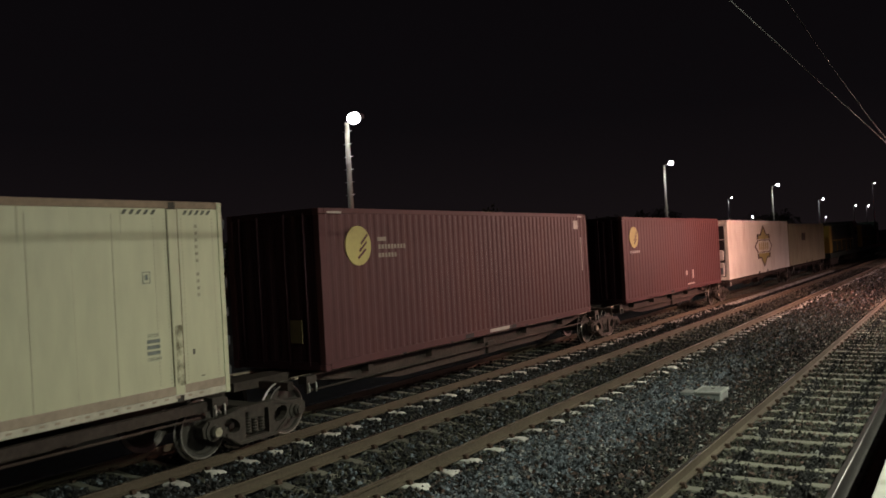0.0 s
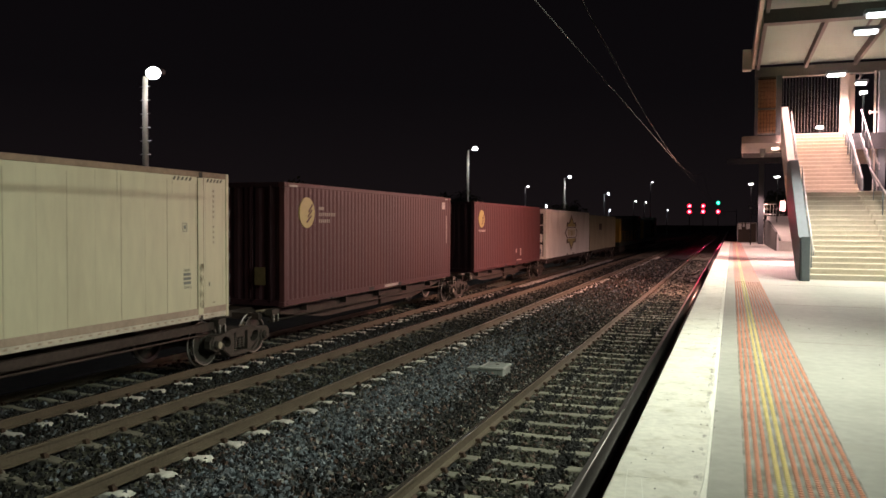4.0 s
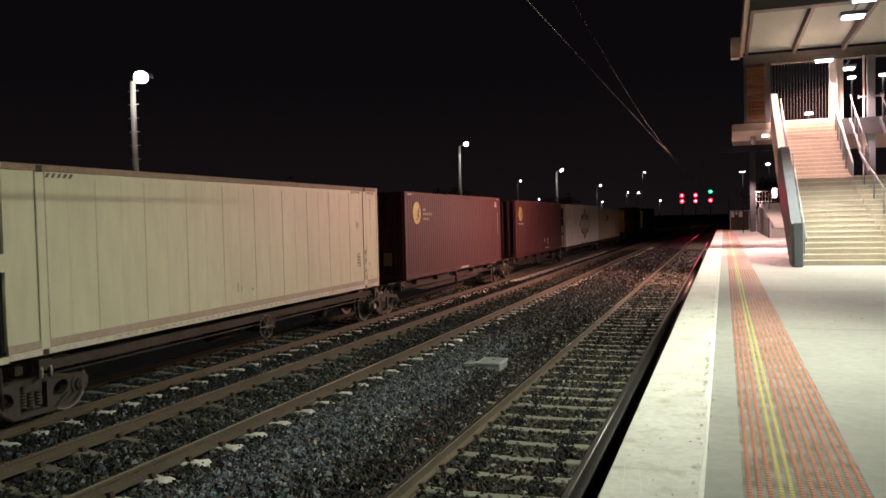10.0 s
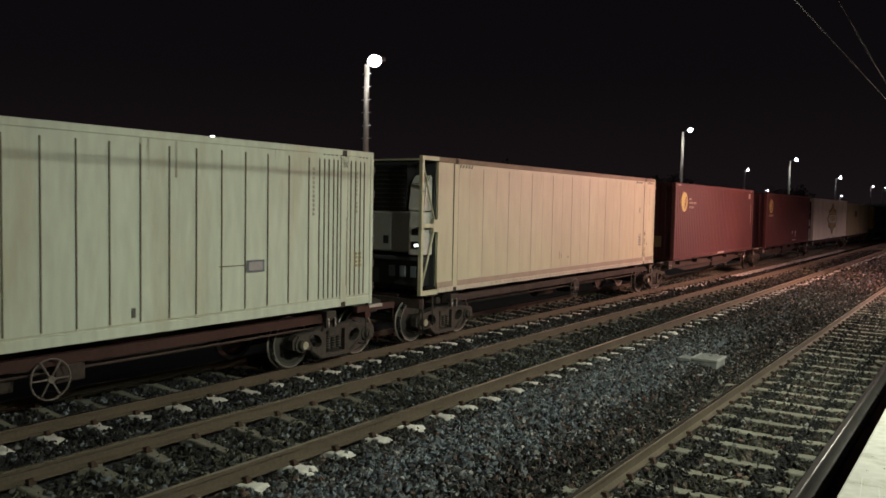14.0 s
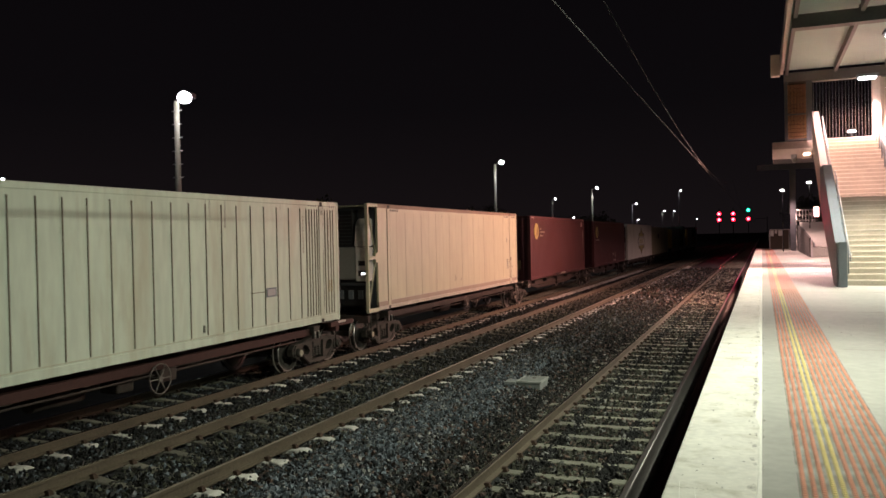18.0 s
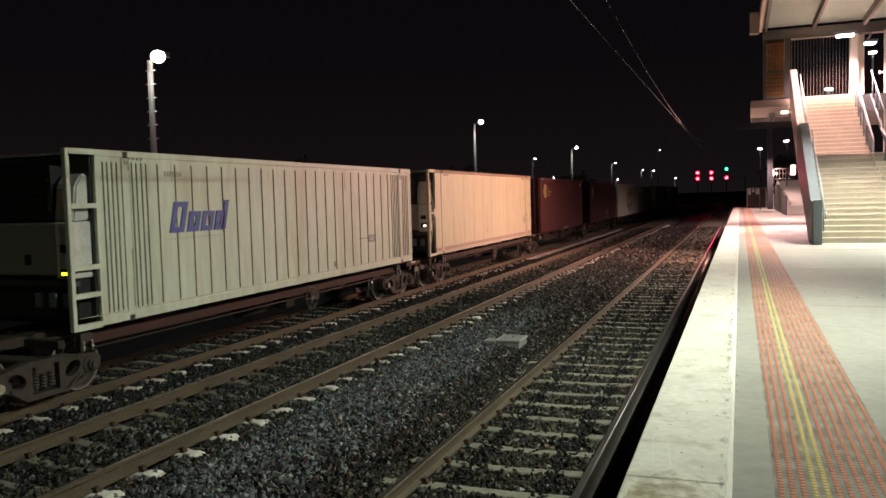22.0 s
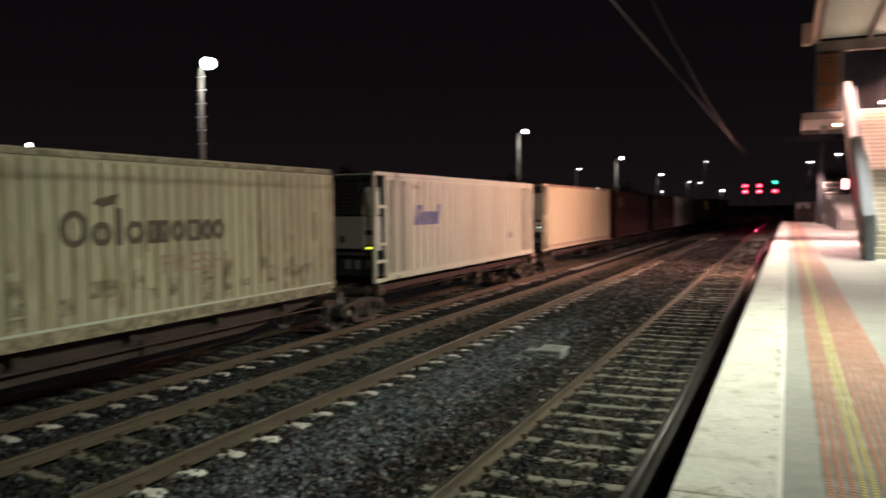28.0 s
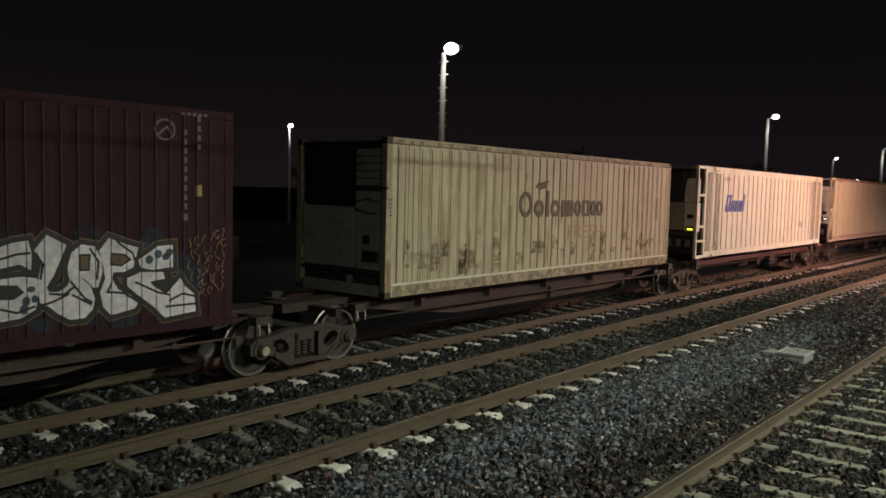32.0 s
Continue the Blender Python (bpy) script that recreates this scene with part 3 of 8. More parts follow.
def build_stones():
    """Loose crushed stones over the formation, densest close to the platform."""
    base = np.array([(-1, -1, -1), (1, -1, -1), (1, 1, -1), (-1, 1, -1), (-.7, -.6, 1), (.8, -.7, 1), (.6, .8, 1), (-.7, .7, 1)], float)
    quads = np.array([(0, 3, 2, 1), (4, 5, 6, 7), (0, 1, 5, 4), (1, 2, 6, 5), (2, 3, 7, 6), (3, 0, 4, 7)])
    for name, x0, x1, y0, y1, dens, size in (("ballast_stones", -6.2, -0.75, 4.0, 17.0, 700, 0.0245), ("ballast_stones", -6.2, -0.75, 17.0, 34.0, 300, 0.028), ("ballast_stones", -12.6, -6.2, 2.5, 24.0, 280, 0.026), ("ballast_stones", -12.6, -6.2, 24.0, 40.0, 70, 0.034), ("ballast_stones", -9.2, -0.75, 34.0, 70.0, 42, 0.042), ("ballast_stones", -12.6, -0.75, -16.0, 2.5, 95, 0.032), ("ballast_stones", -6.2, -0.75, 2.5, 4.0, 400, 0.024)):
        count = int((x1 - x0) * (y1 - y0) * dens)
        c = np.stack([rng.uniform(x0, x1, count), rng.uniform(y0, y1, count), np.zeros(count)], 1)
        heap = np.exp(-((c[:, 0] + 4.9) / 0.55) ** 2)
        c[:, 2] = ground_z(c[:, 0]) - 0.012 + rng.uniform(0, 0.03, count) + heap * rng.uniform(0, 0.05, count)
        near_rail = np.min([np.abs(c[:, 0] - r) for t in RAILS.values() for r in t[:2]], axis=0) < 0.085
        near_rail |= c[:, 0] > -1.33
        inpit = (np.abs(c[:, 0] - PIT[0]) < 0.24) & (np.abs(c[:, 1] - PIT[1]) < 0.30)
        on_sleeper = np.zeros(count, bool)
        for (a, b, _), ph in zip(RAILS.values(), (0.0, 0.18, 0.4)):
            mid = (a + b) / 2 - (0.022 if ph == 0.0 else 0.0)
            d = np.abs((c[:, 1] - ph + SLEEPER_STEP / 2) % SLEEPER_STEP - SLEEPER_STEP / 2)
            if ph == 0.0:
                # ballast lies in two ridges along the near track, over the sleepers
                ridge = 1.3 * np.exp(-((c[:, 0] + 1.86) / 0.085) ** 4) + np.exp(-((c[:, 0] + 2.76) / 0.09) ** 2)
                outer = np.clip((np.abs(c[:, 0] - mid) - 0.80) / 0.1, 0, 1)
                cover = 0.97 - 0.92 * np.clip(ridge, 0, 1) - 0.40 * outer
                between = (np.abs(c[:, 0] - mid) < 1.25) & (d > 0.09)
                c[:, 2] += between * 0.014 + (np.abs(c[:, 0] - mid) < 1.25) * (d <= 0.09) * 0.022
            else:
                cover = np.where(np.abs(c[:, 0] - mid) < 0.80, 0.14 if ph < 0.3 else 0.88, 0.90)
                c[:, 2] += ((np.abs(c[:, 0] - mid) > 0.80) & (np.abs(c[:, 0] - mid) < 1.5)) * 0.016
            on_sleeper |= (np.abs(c[:, 0] - mid) < 1.24) & (d < (0.098 if ph == 0.0 else 0.115)) & (rng.uniform(0, 1, count) < cover)
        c = c[~(near_rail | inpit | on_sleeper)]
        count = len(c)
        a, b = rng.uniform(0, 6.28, count), rng.uniform(-0.7, 0.7, count)
        ca, sa, cb, sb = np.cos(a), np.sin(a), np.cos(b), np.sin(b)
        rot = np.stack([np.stack([ca, -sa * cb, sa * sb], 1), np.stack([sa, ca * cb, -ca * sb], 1), np.stack([0 * a, sb, cb], 1)], 1)
        scale = size * rng.uniform(0.45, 1.6, (count, 1, 3)) * np.array([1, 1, 0.75])
        wedge = np.ones((count, 8, 3))
        wedge[:, 4:, :2] = rng.uniform(0.15, 1.15, (count, 1, 2))
        wedge[:, 4:, 2] = rng.uniform(0.2, 1.5, (count, 4))
        shape = base[None] * wedge * scale * rng.uniform(0.55, 1.35, (count, 8, 1)) + size * rng.uniform(-0.25, 0.25, (count, 8, 3))
        v = np.einsum("nij,nkj->nki", rot, shape) + c[:, None]
        f = (quads[None] + 8 * np.arange(count)[:, None, None]).reshape(-1, 4)
        me = bpy.data.meshes.new(name)
        me.vertices.add(count * 8)
        me.vertices.foreach_set("co", v.ravel())
        me.loops.add(len(f) * 4)
        me.loops.foreach_set("vertex_index", f.ravel().astype(np.int32))
        me.polygons.add(len(f))
        me.polygons.foreach_set("loop_start", np.arange(len(f), dtype=np.int32) * 4)
        me.polygons.foreach_set("use_smooth", np.zeros(len(f), bool))
        me.update()
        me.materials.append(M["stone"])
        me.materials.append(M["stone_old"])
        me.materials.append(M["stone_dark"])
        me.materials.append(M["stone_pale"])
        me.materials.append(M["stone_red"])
        cx = c[:, 0] + rng.normal(0, 0.22, count)
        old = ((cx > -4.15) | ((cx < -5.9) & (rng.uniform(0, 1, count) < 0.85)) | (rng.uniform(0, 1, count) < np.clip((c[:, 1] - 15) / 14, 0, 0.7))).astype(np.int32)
        # more of the dark stones towards the siding
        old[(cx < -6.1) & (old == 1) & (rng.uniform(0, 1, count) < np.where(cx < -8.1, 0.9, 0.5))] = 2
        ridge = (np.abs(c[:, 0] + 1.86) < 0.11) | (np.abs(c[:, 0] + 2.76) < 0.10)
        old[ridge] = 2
        dice = rng.uniform(0, 1, count)
        fresh = (cx > -5.75) & (cx < -4.35) & (c[:, 1] < 20)
        old[(dice < np.where(fresh, 0.10, 0.05)) & (cx > -6.4)] = 3
        old[(dice > np.where(fresh, 0.93, 0.82)) & (cx > -6.4) & ~ridge] = 4
        old[(dice > 0.62) & (dice < np.where(fresh, 0.70, 0.82)) & (cx > -6.4)] = 2
        # dark stones along the heap's right flank paint its shaded side
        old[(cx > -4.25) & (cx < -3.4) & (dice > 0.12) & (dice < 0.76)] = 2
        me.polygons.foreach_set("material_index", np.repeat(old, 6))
        tagged(new(name, me), "blue-grey crushed ballast stones between the sleepers", "ballast", kind="stuff")


def rail_profile(x, z):
    return [(x + dx, z + dz) for dx, dz in ((-.07, -.16), (.07, -.16), (.07, -.145), (.012, -.125), (.012, -.045), (.036, -.035), (.036, -.006), (.026, 0), (-.026, 0), (-.036, -.006), (-.036, -.035), (-.012, -.045), (-.012, -.125), (-.07, -.145))]


def smooth_flank_profile(x, z):
    """A rail with its platform side smoothed out, shaped for the soft shade there."""
    return [(x + dx, z + dz) for dx, dz in ((-.07, -.16), (.17, -.185), (.12, -.172), (.085, -.150), (.060, -.115), (.047, -.075), (.041, -.035), (.036, -.010), (.026, 0), (-.028, 0), (-.036, -.006), (-.036, -.035), (-.012, -.045), (-.012, -.125), (-.07, -.145))]


def build_tracks():
    y0, y1 = -30.0, 420.0
    for k, (name, (xa, xb, z)) in enumerate(RAILS.items()):
        track = thing("railway_track", "rusty steel rails on concrete sleepers in ballast", "railway track", "parallel tracks", "structure")
        for x in (xa, xb):
            bm = bmesh.new()
            # near rail: darker head and smooth flank stand in for the platform's shade
            smooth_flank = x == xa and not k
            prof = smooth_flank_profile(x, z) if smooth_flank else rail_profile(x, z)
            a = [bm.verts.new((px, y0, pz)) for px, pz in prof]
            b = [bm.verts.new((px, y1, pz)) for px, pz in prof]
            n = len(prof)
            for i in range(n):
                f = bm.faces.new((a[i], a[(i + 1) % n], b[(i + 1) % n], b[i]))
                f.material_index = 1 if i == 7 and not smooth_flank else 0
                f.smooth = smooth_flank and i < 8
            bm.faces.new(a), bm.faces.new(b[::-1])
            rail = part("rail", bm, M["rail_dark"] if smooth_flank else M["rust"], track, "rusty steel rail with a worn shiny head")
            rail.data.materials.append(M["railtop_dull"] if x == -6.31 else M["railtop"])
        # sleepers with a waisted top and rounded ends
        mid, phase = (xa + xb) / 2 - (0 if k else 0.022), (0.0, 0.18, 0.4)[k]
        stations = [(-1.25, 0.07, -0.205), (-1.21, 0.085, -0.172), (-0.80, 0.085, -0.165), (-0.55, 0.082, -0.168), (-0.25, 0.07, -0.19), (0.25, 0.07, -0.19), (0.55, 0.082, -0.168), (0.80, 0.085, -0.165), (1.21, 0.085, -0.172), (1.25, 0.07, -0.205)]
        meshes = []
        for v in range(1 if k == 0 else 7):
            bm = bmesh.new()
            if k == 0:
                prof = [(min(x, 0.96), 0.092, 0.092, max(zz, -0.178) if abs(x) < 1.23 else zz) for x, hw, zz in stations[:-1]]
            else:
                # the bared ends are chipped and half buried: uneven in width and length
                low = 0.026 if k == 1 else 0.0
                prof = [(x * 0.92, hw, hw, zz - low) for x, hw, zz in stations if abs(x) < 0.6]
                tip = rng.uniform(1.06, 1.20)
                for q, hw in ((0.72, 0.095), (0.80, 0.12), (0.87, 0.10), (0.94, 0.078), (1.0, 0.085), (tip - 0.06, 0.115), (tip, 0.10), (tip + 0.03, 0.05)):
                    f, b = hw * rng.uniform(0.72, 1.3, 2)
                    prof.append((q, f, b, -0.168 if q < tip else -0.188))
                    f, b = hw * rng.uniform(0.72, 1.3, 2)
                    prof.insert(0, (-q, f, b, -0.168 if q < tip else -0.188))
            prev = None
            for x, hf, hb, zz in prof:
                sec = [bm.verts.new(c) for c in ((x, -hf * 1.3, -0.36), (x, -hf, zz - 0.012), (x, -hf + 0.015, zz), (x, hb - 0.015, zz), (x, hb, zz - 0.012), (x, hb * 1.3, -0.36))]
                if prev:
                    for i in range(5):
                        f = bm.faces.new((prev[i], prev[i + 1], sec[i + 1], sec[i]))
                        f.material_index = 1 if abs(x + prev[0].co.x) / 2 > 0.82 else 0
                else:
                    bm.faces.new(sec).material_index = 1
                prev = sec
            bm.faces.new(prev[::-1]).material_index = 1
            me = mesh_of("sleeper", bm, M["sleeper"] if k == 1 else M["sleeper_main"])
            me.materials.append(M["sleeper_main"] if k == 0 else M["sleeper_end"])
            meshes.append(me)
        first = math.ceil((-16.0 - phase) / SLEEPER_STEP)
        for j in range(134):
            ob = new("sleeper", meshes[(j * 5 + j // 7) % len(meshes)])
            ob.parent = track
            ob.matrix_basis = pose(mid + rng.uniform(-.015, .015), phase + (first + j) * SLEEPER_STEP + rng.uniform(-.03, .03), z + rng.uniform(-.012, .004), 0, 0, rng.uniform(-.8, .8))
        verts, faces = [], []
        for j in range(134, 440):
            y = phase + (first + j) * SLEEPER_STEP
            o = len(verts)
            verts += [(mid + sx * 1.25, y + sy * 0.1, z + h) for h in (-0.3, -0.17) for sx, sy in ((-1, -1), (1, -1), (1, 1), (-1, 1))]
            faces += [tuple(o + q for q in f) for f in ((4, 5, 6, 7), (0, 1, 5, 4), (1, 2, 6, 5), (3, 0, 4, 7))]
        tagged(soup("far_sleepers", verts, faces, M["sleeper"], track), kind="stuff")
        # spring clips on both sides of each rail
        bm = bmesh.new()
        for j in range(122):
            y = phase + (first + j) * SLEEPER_STEP
            for x in (xa, xb) if k else (xb,):
                for s in (-1, 1):
                    a = [bm.verts.new((x + s * dx, y + dy, z + dz)) for dz, f in ((-0.17, 1.0), (-0.115, 0.62)) for dx, dy in ((0.05, -0.05 * f), (0.05 + 0.08 * f, -0.04 * f), (0.05 + 0.08 * f, 0.04 * f), (0.05, 0.05 * f))]
                    for q in ((0, 1, 5, 4), (1, 2, 6, 5), (2, 3, 7, 6), (4, 5, 6, 7)):
                        bm.faces.new([a[i] for i in q])
        tagged(part("rail_clips", bm, M["clip"], track, "rusty spring clips"), kind="stuff")


def build_pit():
    x, y = PIT
    pit = thing("cable_pit", "pale concrete cable pit standing proud of the ballast, with a lid", "cable pit", at=(x, y, -0.185))
    part("pit_wall", rounded(-0.225, 0.225, -0.29, 0.29, -0.1, 0.145, 0.012), M["pit_wall"], pit, "pit wall darker than the lid")
    # lid: a raised rim round a darker sunken panel
    lid = part("lid", rounded(-0.245, 0.245, -0.31, 0.31, 0.148, 0.172, 0.010), M["pit"], pit, "pale slightly chipped lid")
    for dims in ((-0.245, 0.245, -0.31, -0.27, 0.173, 0.186), (-0.245, 0.245, 0.27, 0.31, 0.173, 0.186), (-0.245, -0.205, -0.268, 0.268, 0.173, 0.186), (0.205, 0.245, -0.268, 0.268, 0.173, 0.186)):
        bx("lid_rim", dims, M["pit"], lid, "", 0.004)
    bx("lid_panel", (-0.20, 0.20, -0.265, 0.265, 0.173, 0.177), M["pit_wall"], lid, "darker sunken panel")
    bx("lifting_eye", (-0.03, 0.03, 0.10, 0.16, 0.178, 0.183), M["clip"], lid)
    part("broken_slab", rounded(-0.48, -0.25, -0.34, -0.02, 0.02, 0.165, 0.012), M["pit_wall"], pit, "slab lying against the pit")


# ---- platform ----
PZ = 1.07
PLAT_END = 88.0


def build_platform():
    plat = thing("platform", "concrete railway platform with a white edge", "platform", kind="structure")
    bx("slab", (-0.06, 14.0, -25.0, PLAT_END, 0.92, PZ), M["concrete"], plat)
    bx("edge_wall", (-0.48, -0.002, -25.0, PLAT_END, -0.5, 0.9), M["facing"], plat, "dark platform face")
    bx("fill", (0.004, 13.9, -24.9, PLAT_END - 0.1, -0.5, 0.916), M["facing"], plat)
    step = 7.155
    edges = [-25.0] + [4.745 + step * k for k in range(-4, 12) if 4.745 + step * k < PLAT_END] + [PLAT_END]
    for y, e in zip(edges, edges[1:]):
        part("coping_stone", rounded(-0.66, -0.063, y + 0.003, e - 0.003, 0.904, PZ + 0.004, 0.012), M["coping"], plat)
    # ragged sealant line behind the edge
    verts, faces, x = [], [], -0.085
    for i in range(700):
        yy = 3.6 + i * 0.05
        x = min(-0.078, max(-0.122, x + rng.uniform(-0.010, 0.010)))
        verts += [(x, yy, PZ + 0.0042), (x + 0.006, yy, PZ + 0.0075), (-0.058 + rng.uniform(-0.002, 0.002), yy, PZ + 0.0078), (-0.056, yy, PZ - 0.01)]
        if i:
            o = len(verts) - 8
            faces += [(o + q, o + q + 1, o + q + 5, o + q + 4) for q in range(3)]
    for i in range(60):
        yy, xx, r = rng.uniform(4.4, 16.0), rng.uniform(-0.16, -0.085), rng.uniform(0.004, 0.014)
        o = len(verts)
        verts += [(xx + r * math.cos(a + rng.uniform(-.3, .3)), yy + r * 0.7 * math.sin(a), PZ + 0.0062) for a in (0, 1.2, 2.4, 3.7, 5.0)]
        faces.append(tuple(range(o, o + 5)))
    # dirt caught along the bead
    dv, df = [], []
    for i in range(150):
        yy, xx, a, b = rng.uniform(3.8, 30.0), rng.choice([-0.125, -0.115, -0.052]) + rng.normal(0, 0.008), rng.uniform(0.006, 0.028), rng.uniform(0.02, 0.12)
        o = len(dv)
        dv += [(xx + a * math.cos(q) * rng.uniform(0.6, 1.0), yy + b * math.sin(q) * rng.uniform(0.6, 1.0), PZ + (0.0082 if -0.11 < xx < -0.06 else 0.0046)) for q in np.linspace(0, 5.6, 9)]
        df.append(tuple(range(o, o + 9)))
    tagged(soup("edge_dirt", dv, df, M["brown_film"], plat), "brown dirt along the sealant", kind="stuff")
    tagged(soup("sealant_bead", verts, faces, M["sealant"], plat), "uneven pale sealant line", kind="stuff")
    # cracks across the edge stones
    for a, b, yb, w in ((-0.655, -0.09, 4.752, 0.003), (-0.64, -0.45, 4.69, 0.0025), (-0.36, -0.30, 4.62, 0.003), (-0.62, -0.38, 5.47, 0.0016), (-0.60, -0.2, 8.3, 0.0016), (-0.62, -0.25, 11.95, 0.002), (-0.5, -0.12, 13.6, 0.002)):
        verts, faces, y = [], [], yb
        n = int((b - a) / 0.018)
        for i in range(n + 1):
            y += rng.uniform(-0.007, 0.007) - (0.009 if yb == 4.69 else 0)
            ww = w * rng.uniform(0.3, 1.4)
            verts += [(a + (b - a) * i / n, y - ww, PZ + 0.0048), (a + (b - a) * i / n, y + ww, PZ + 0.0048)]
        faces = [(2 * i, 2 * i + 2, 2 * i + 3, 2 * i + 1) for i in range(n)]
        soup("crack", verts, faces, M["crack"], plat)
    # pale scratches on an edge stone
    for xa, ya, xb, yb in ((-0.581, 5.60, -0.529, 5.0), (-0.473, 5.44, -0.418, 5.0)):
        soup("scratch", [(xa, ya, PZ + 0.0046), (xa + 0.004, ya, PZ + 0.0046), (xb + 0.006, yb, PZ + 0.0046), (xb - 0.001, yb, PZ + 0.0046)], [(0, 3, 2, 1)], M["sealant"], plat)
    # ochre stain round the broken corner of an edge stone
    for x0, x1, y0, y1 in ((-0.655, -0.10, 3.9, 4.95), (-0.6, -0.2, 4.3, 4.74)):
        n = 34
        verts = [((x0 + x1) / 2 + (x1 - x0) / 2 * math.cos(k * math.tau / n) * rng.uniform(0.82, 1.0), (y0 + y1) / 2 + (y1 - y0) / 2 * math.sin(k * math.tau / n) * rng.uniform(0.75, 1.0), PZ + 0.0044) for k in range(n)]
        soup("edge_stain", verts, [tuple(range(n))], M["ochre_stain"], plat)
    # specks of grit blown onto the edge and the slab
    verts, faces = [], []
    for i in range(110):
        x = rng.uniform(-0.6, -0.1) if i % 3 else rng.uniform(0.95, 4.0)
        y, r, a = rng.uniform(4.5, 16.0), rng.uniform(0.003, 0.009), rng.uniform(0, 3.1)
        o = len(verts)
        for q in range(5):
            b = a + q * math.tau / 5
            verts.append((x + r * 1.6 * math.cos(b), y + r * math.sin(b), PZ + 0.002))
        verts.append((x, y, PZ + 0.005 + r * 0.5))
        faces += [(o + q, o + (q + 1) % 5, o + 5) for q in range(5)]
    tagged(soup("grit", verts, faces, M["clip"], plat), "dark specks of grit", kind="stuff")
    # expansion joints
    for yy in (12.6, 18.4, 24.3):
        bx("joint", (0.95, 13.9, yy, yy + 0.012, PZ + 0.0005, PZ + 0.002), M["slab"], plat)


def build_tactile():
    pave = thing("tactile_strip", "orange and yellow tactile studs along the platform", "tactile paving", kind="structure")
    rows = [(0.200 + 0.0595 * i) for i in range(12)]
    seg = 8
    # dirt trodden in between the studs
    soup("trodden_dirt", [(x, y, PZ + 0.0008) for x, y in ((0.165, -20.0), (0.885, -20.0), (0.885, PLAT_END - 1), (0.165, PLAT_END - 1))], [(0, 1, 2, 3)], M["brown_film"], pave)
    for kind, mat in (("red", M["tactile_red"]), ("yellow", M["tactile_yellow"])):
        verts, faces = [], []
        for i, x in enumerate(rows):
            if (i in (3, 4)) != (kind == "yellow"):
                continue
            for j in range(440):
                y = 3.6 + j * 0.05
                o = len(verts)
                for k in range(seg):
                    c, s = math.cos(k * math.tau / seg), math.sin(k * math.tau / seg)
                    verts += [(x + 0.0205 * c, y + 0.0205 * s, PZ), (x + 0.0150 * c, y + 0.0150 * s, PZ + 0.005)]
                faces.append(tuple(o + 2 * k + 1 for k in range(seg)))
                faces += [(o + 2 * k, o + 2 * ((k + 1) % seg), o + 2 * ((k + 1) % seg) + 1, o + 2 * k + 1) for k in range(seg)]
            o = len(verts)
            for a, b in ((25.6, PLAT_END - 1), (-20, 3.58)):
                o = len(verts)
                verts += [(x + sx, yy, z) for yy in (a, b) for sx, z in ((-0.0165, PZ), (-0.013, PZ + 0.005), (0.013, PZ + 0.005), (0.0165, PZ))]
                faces += [(o + q, o + q + 1, o + q + 5, o + q + 4) for q in range(3)]
        tagged(soup("tactile_studs", verts, faces, mat, pave), "raised %s studs" % ("orange" if kind == "red" else "yellow"), kind="stuff")


# ---- stairs, concourse and canopy ----
ST_X0, ST_X1, UP_X1 = 2.32, 7.4, 4.5
N1, N2, RISE, GO = 17, 16, 0.17, 0.30
Y1 = 27.2
YL = Y1 + (N1 - 1) * GO
Y2 = YL + 1.5
ZL = PZ + N1 * RISE
ZT = ZL + N2 * RISE
YT = Y2 + (N2 - 1) * GO


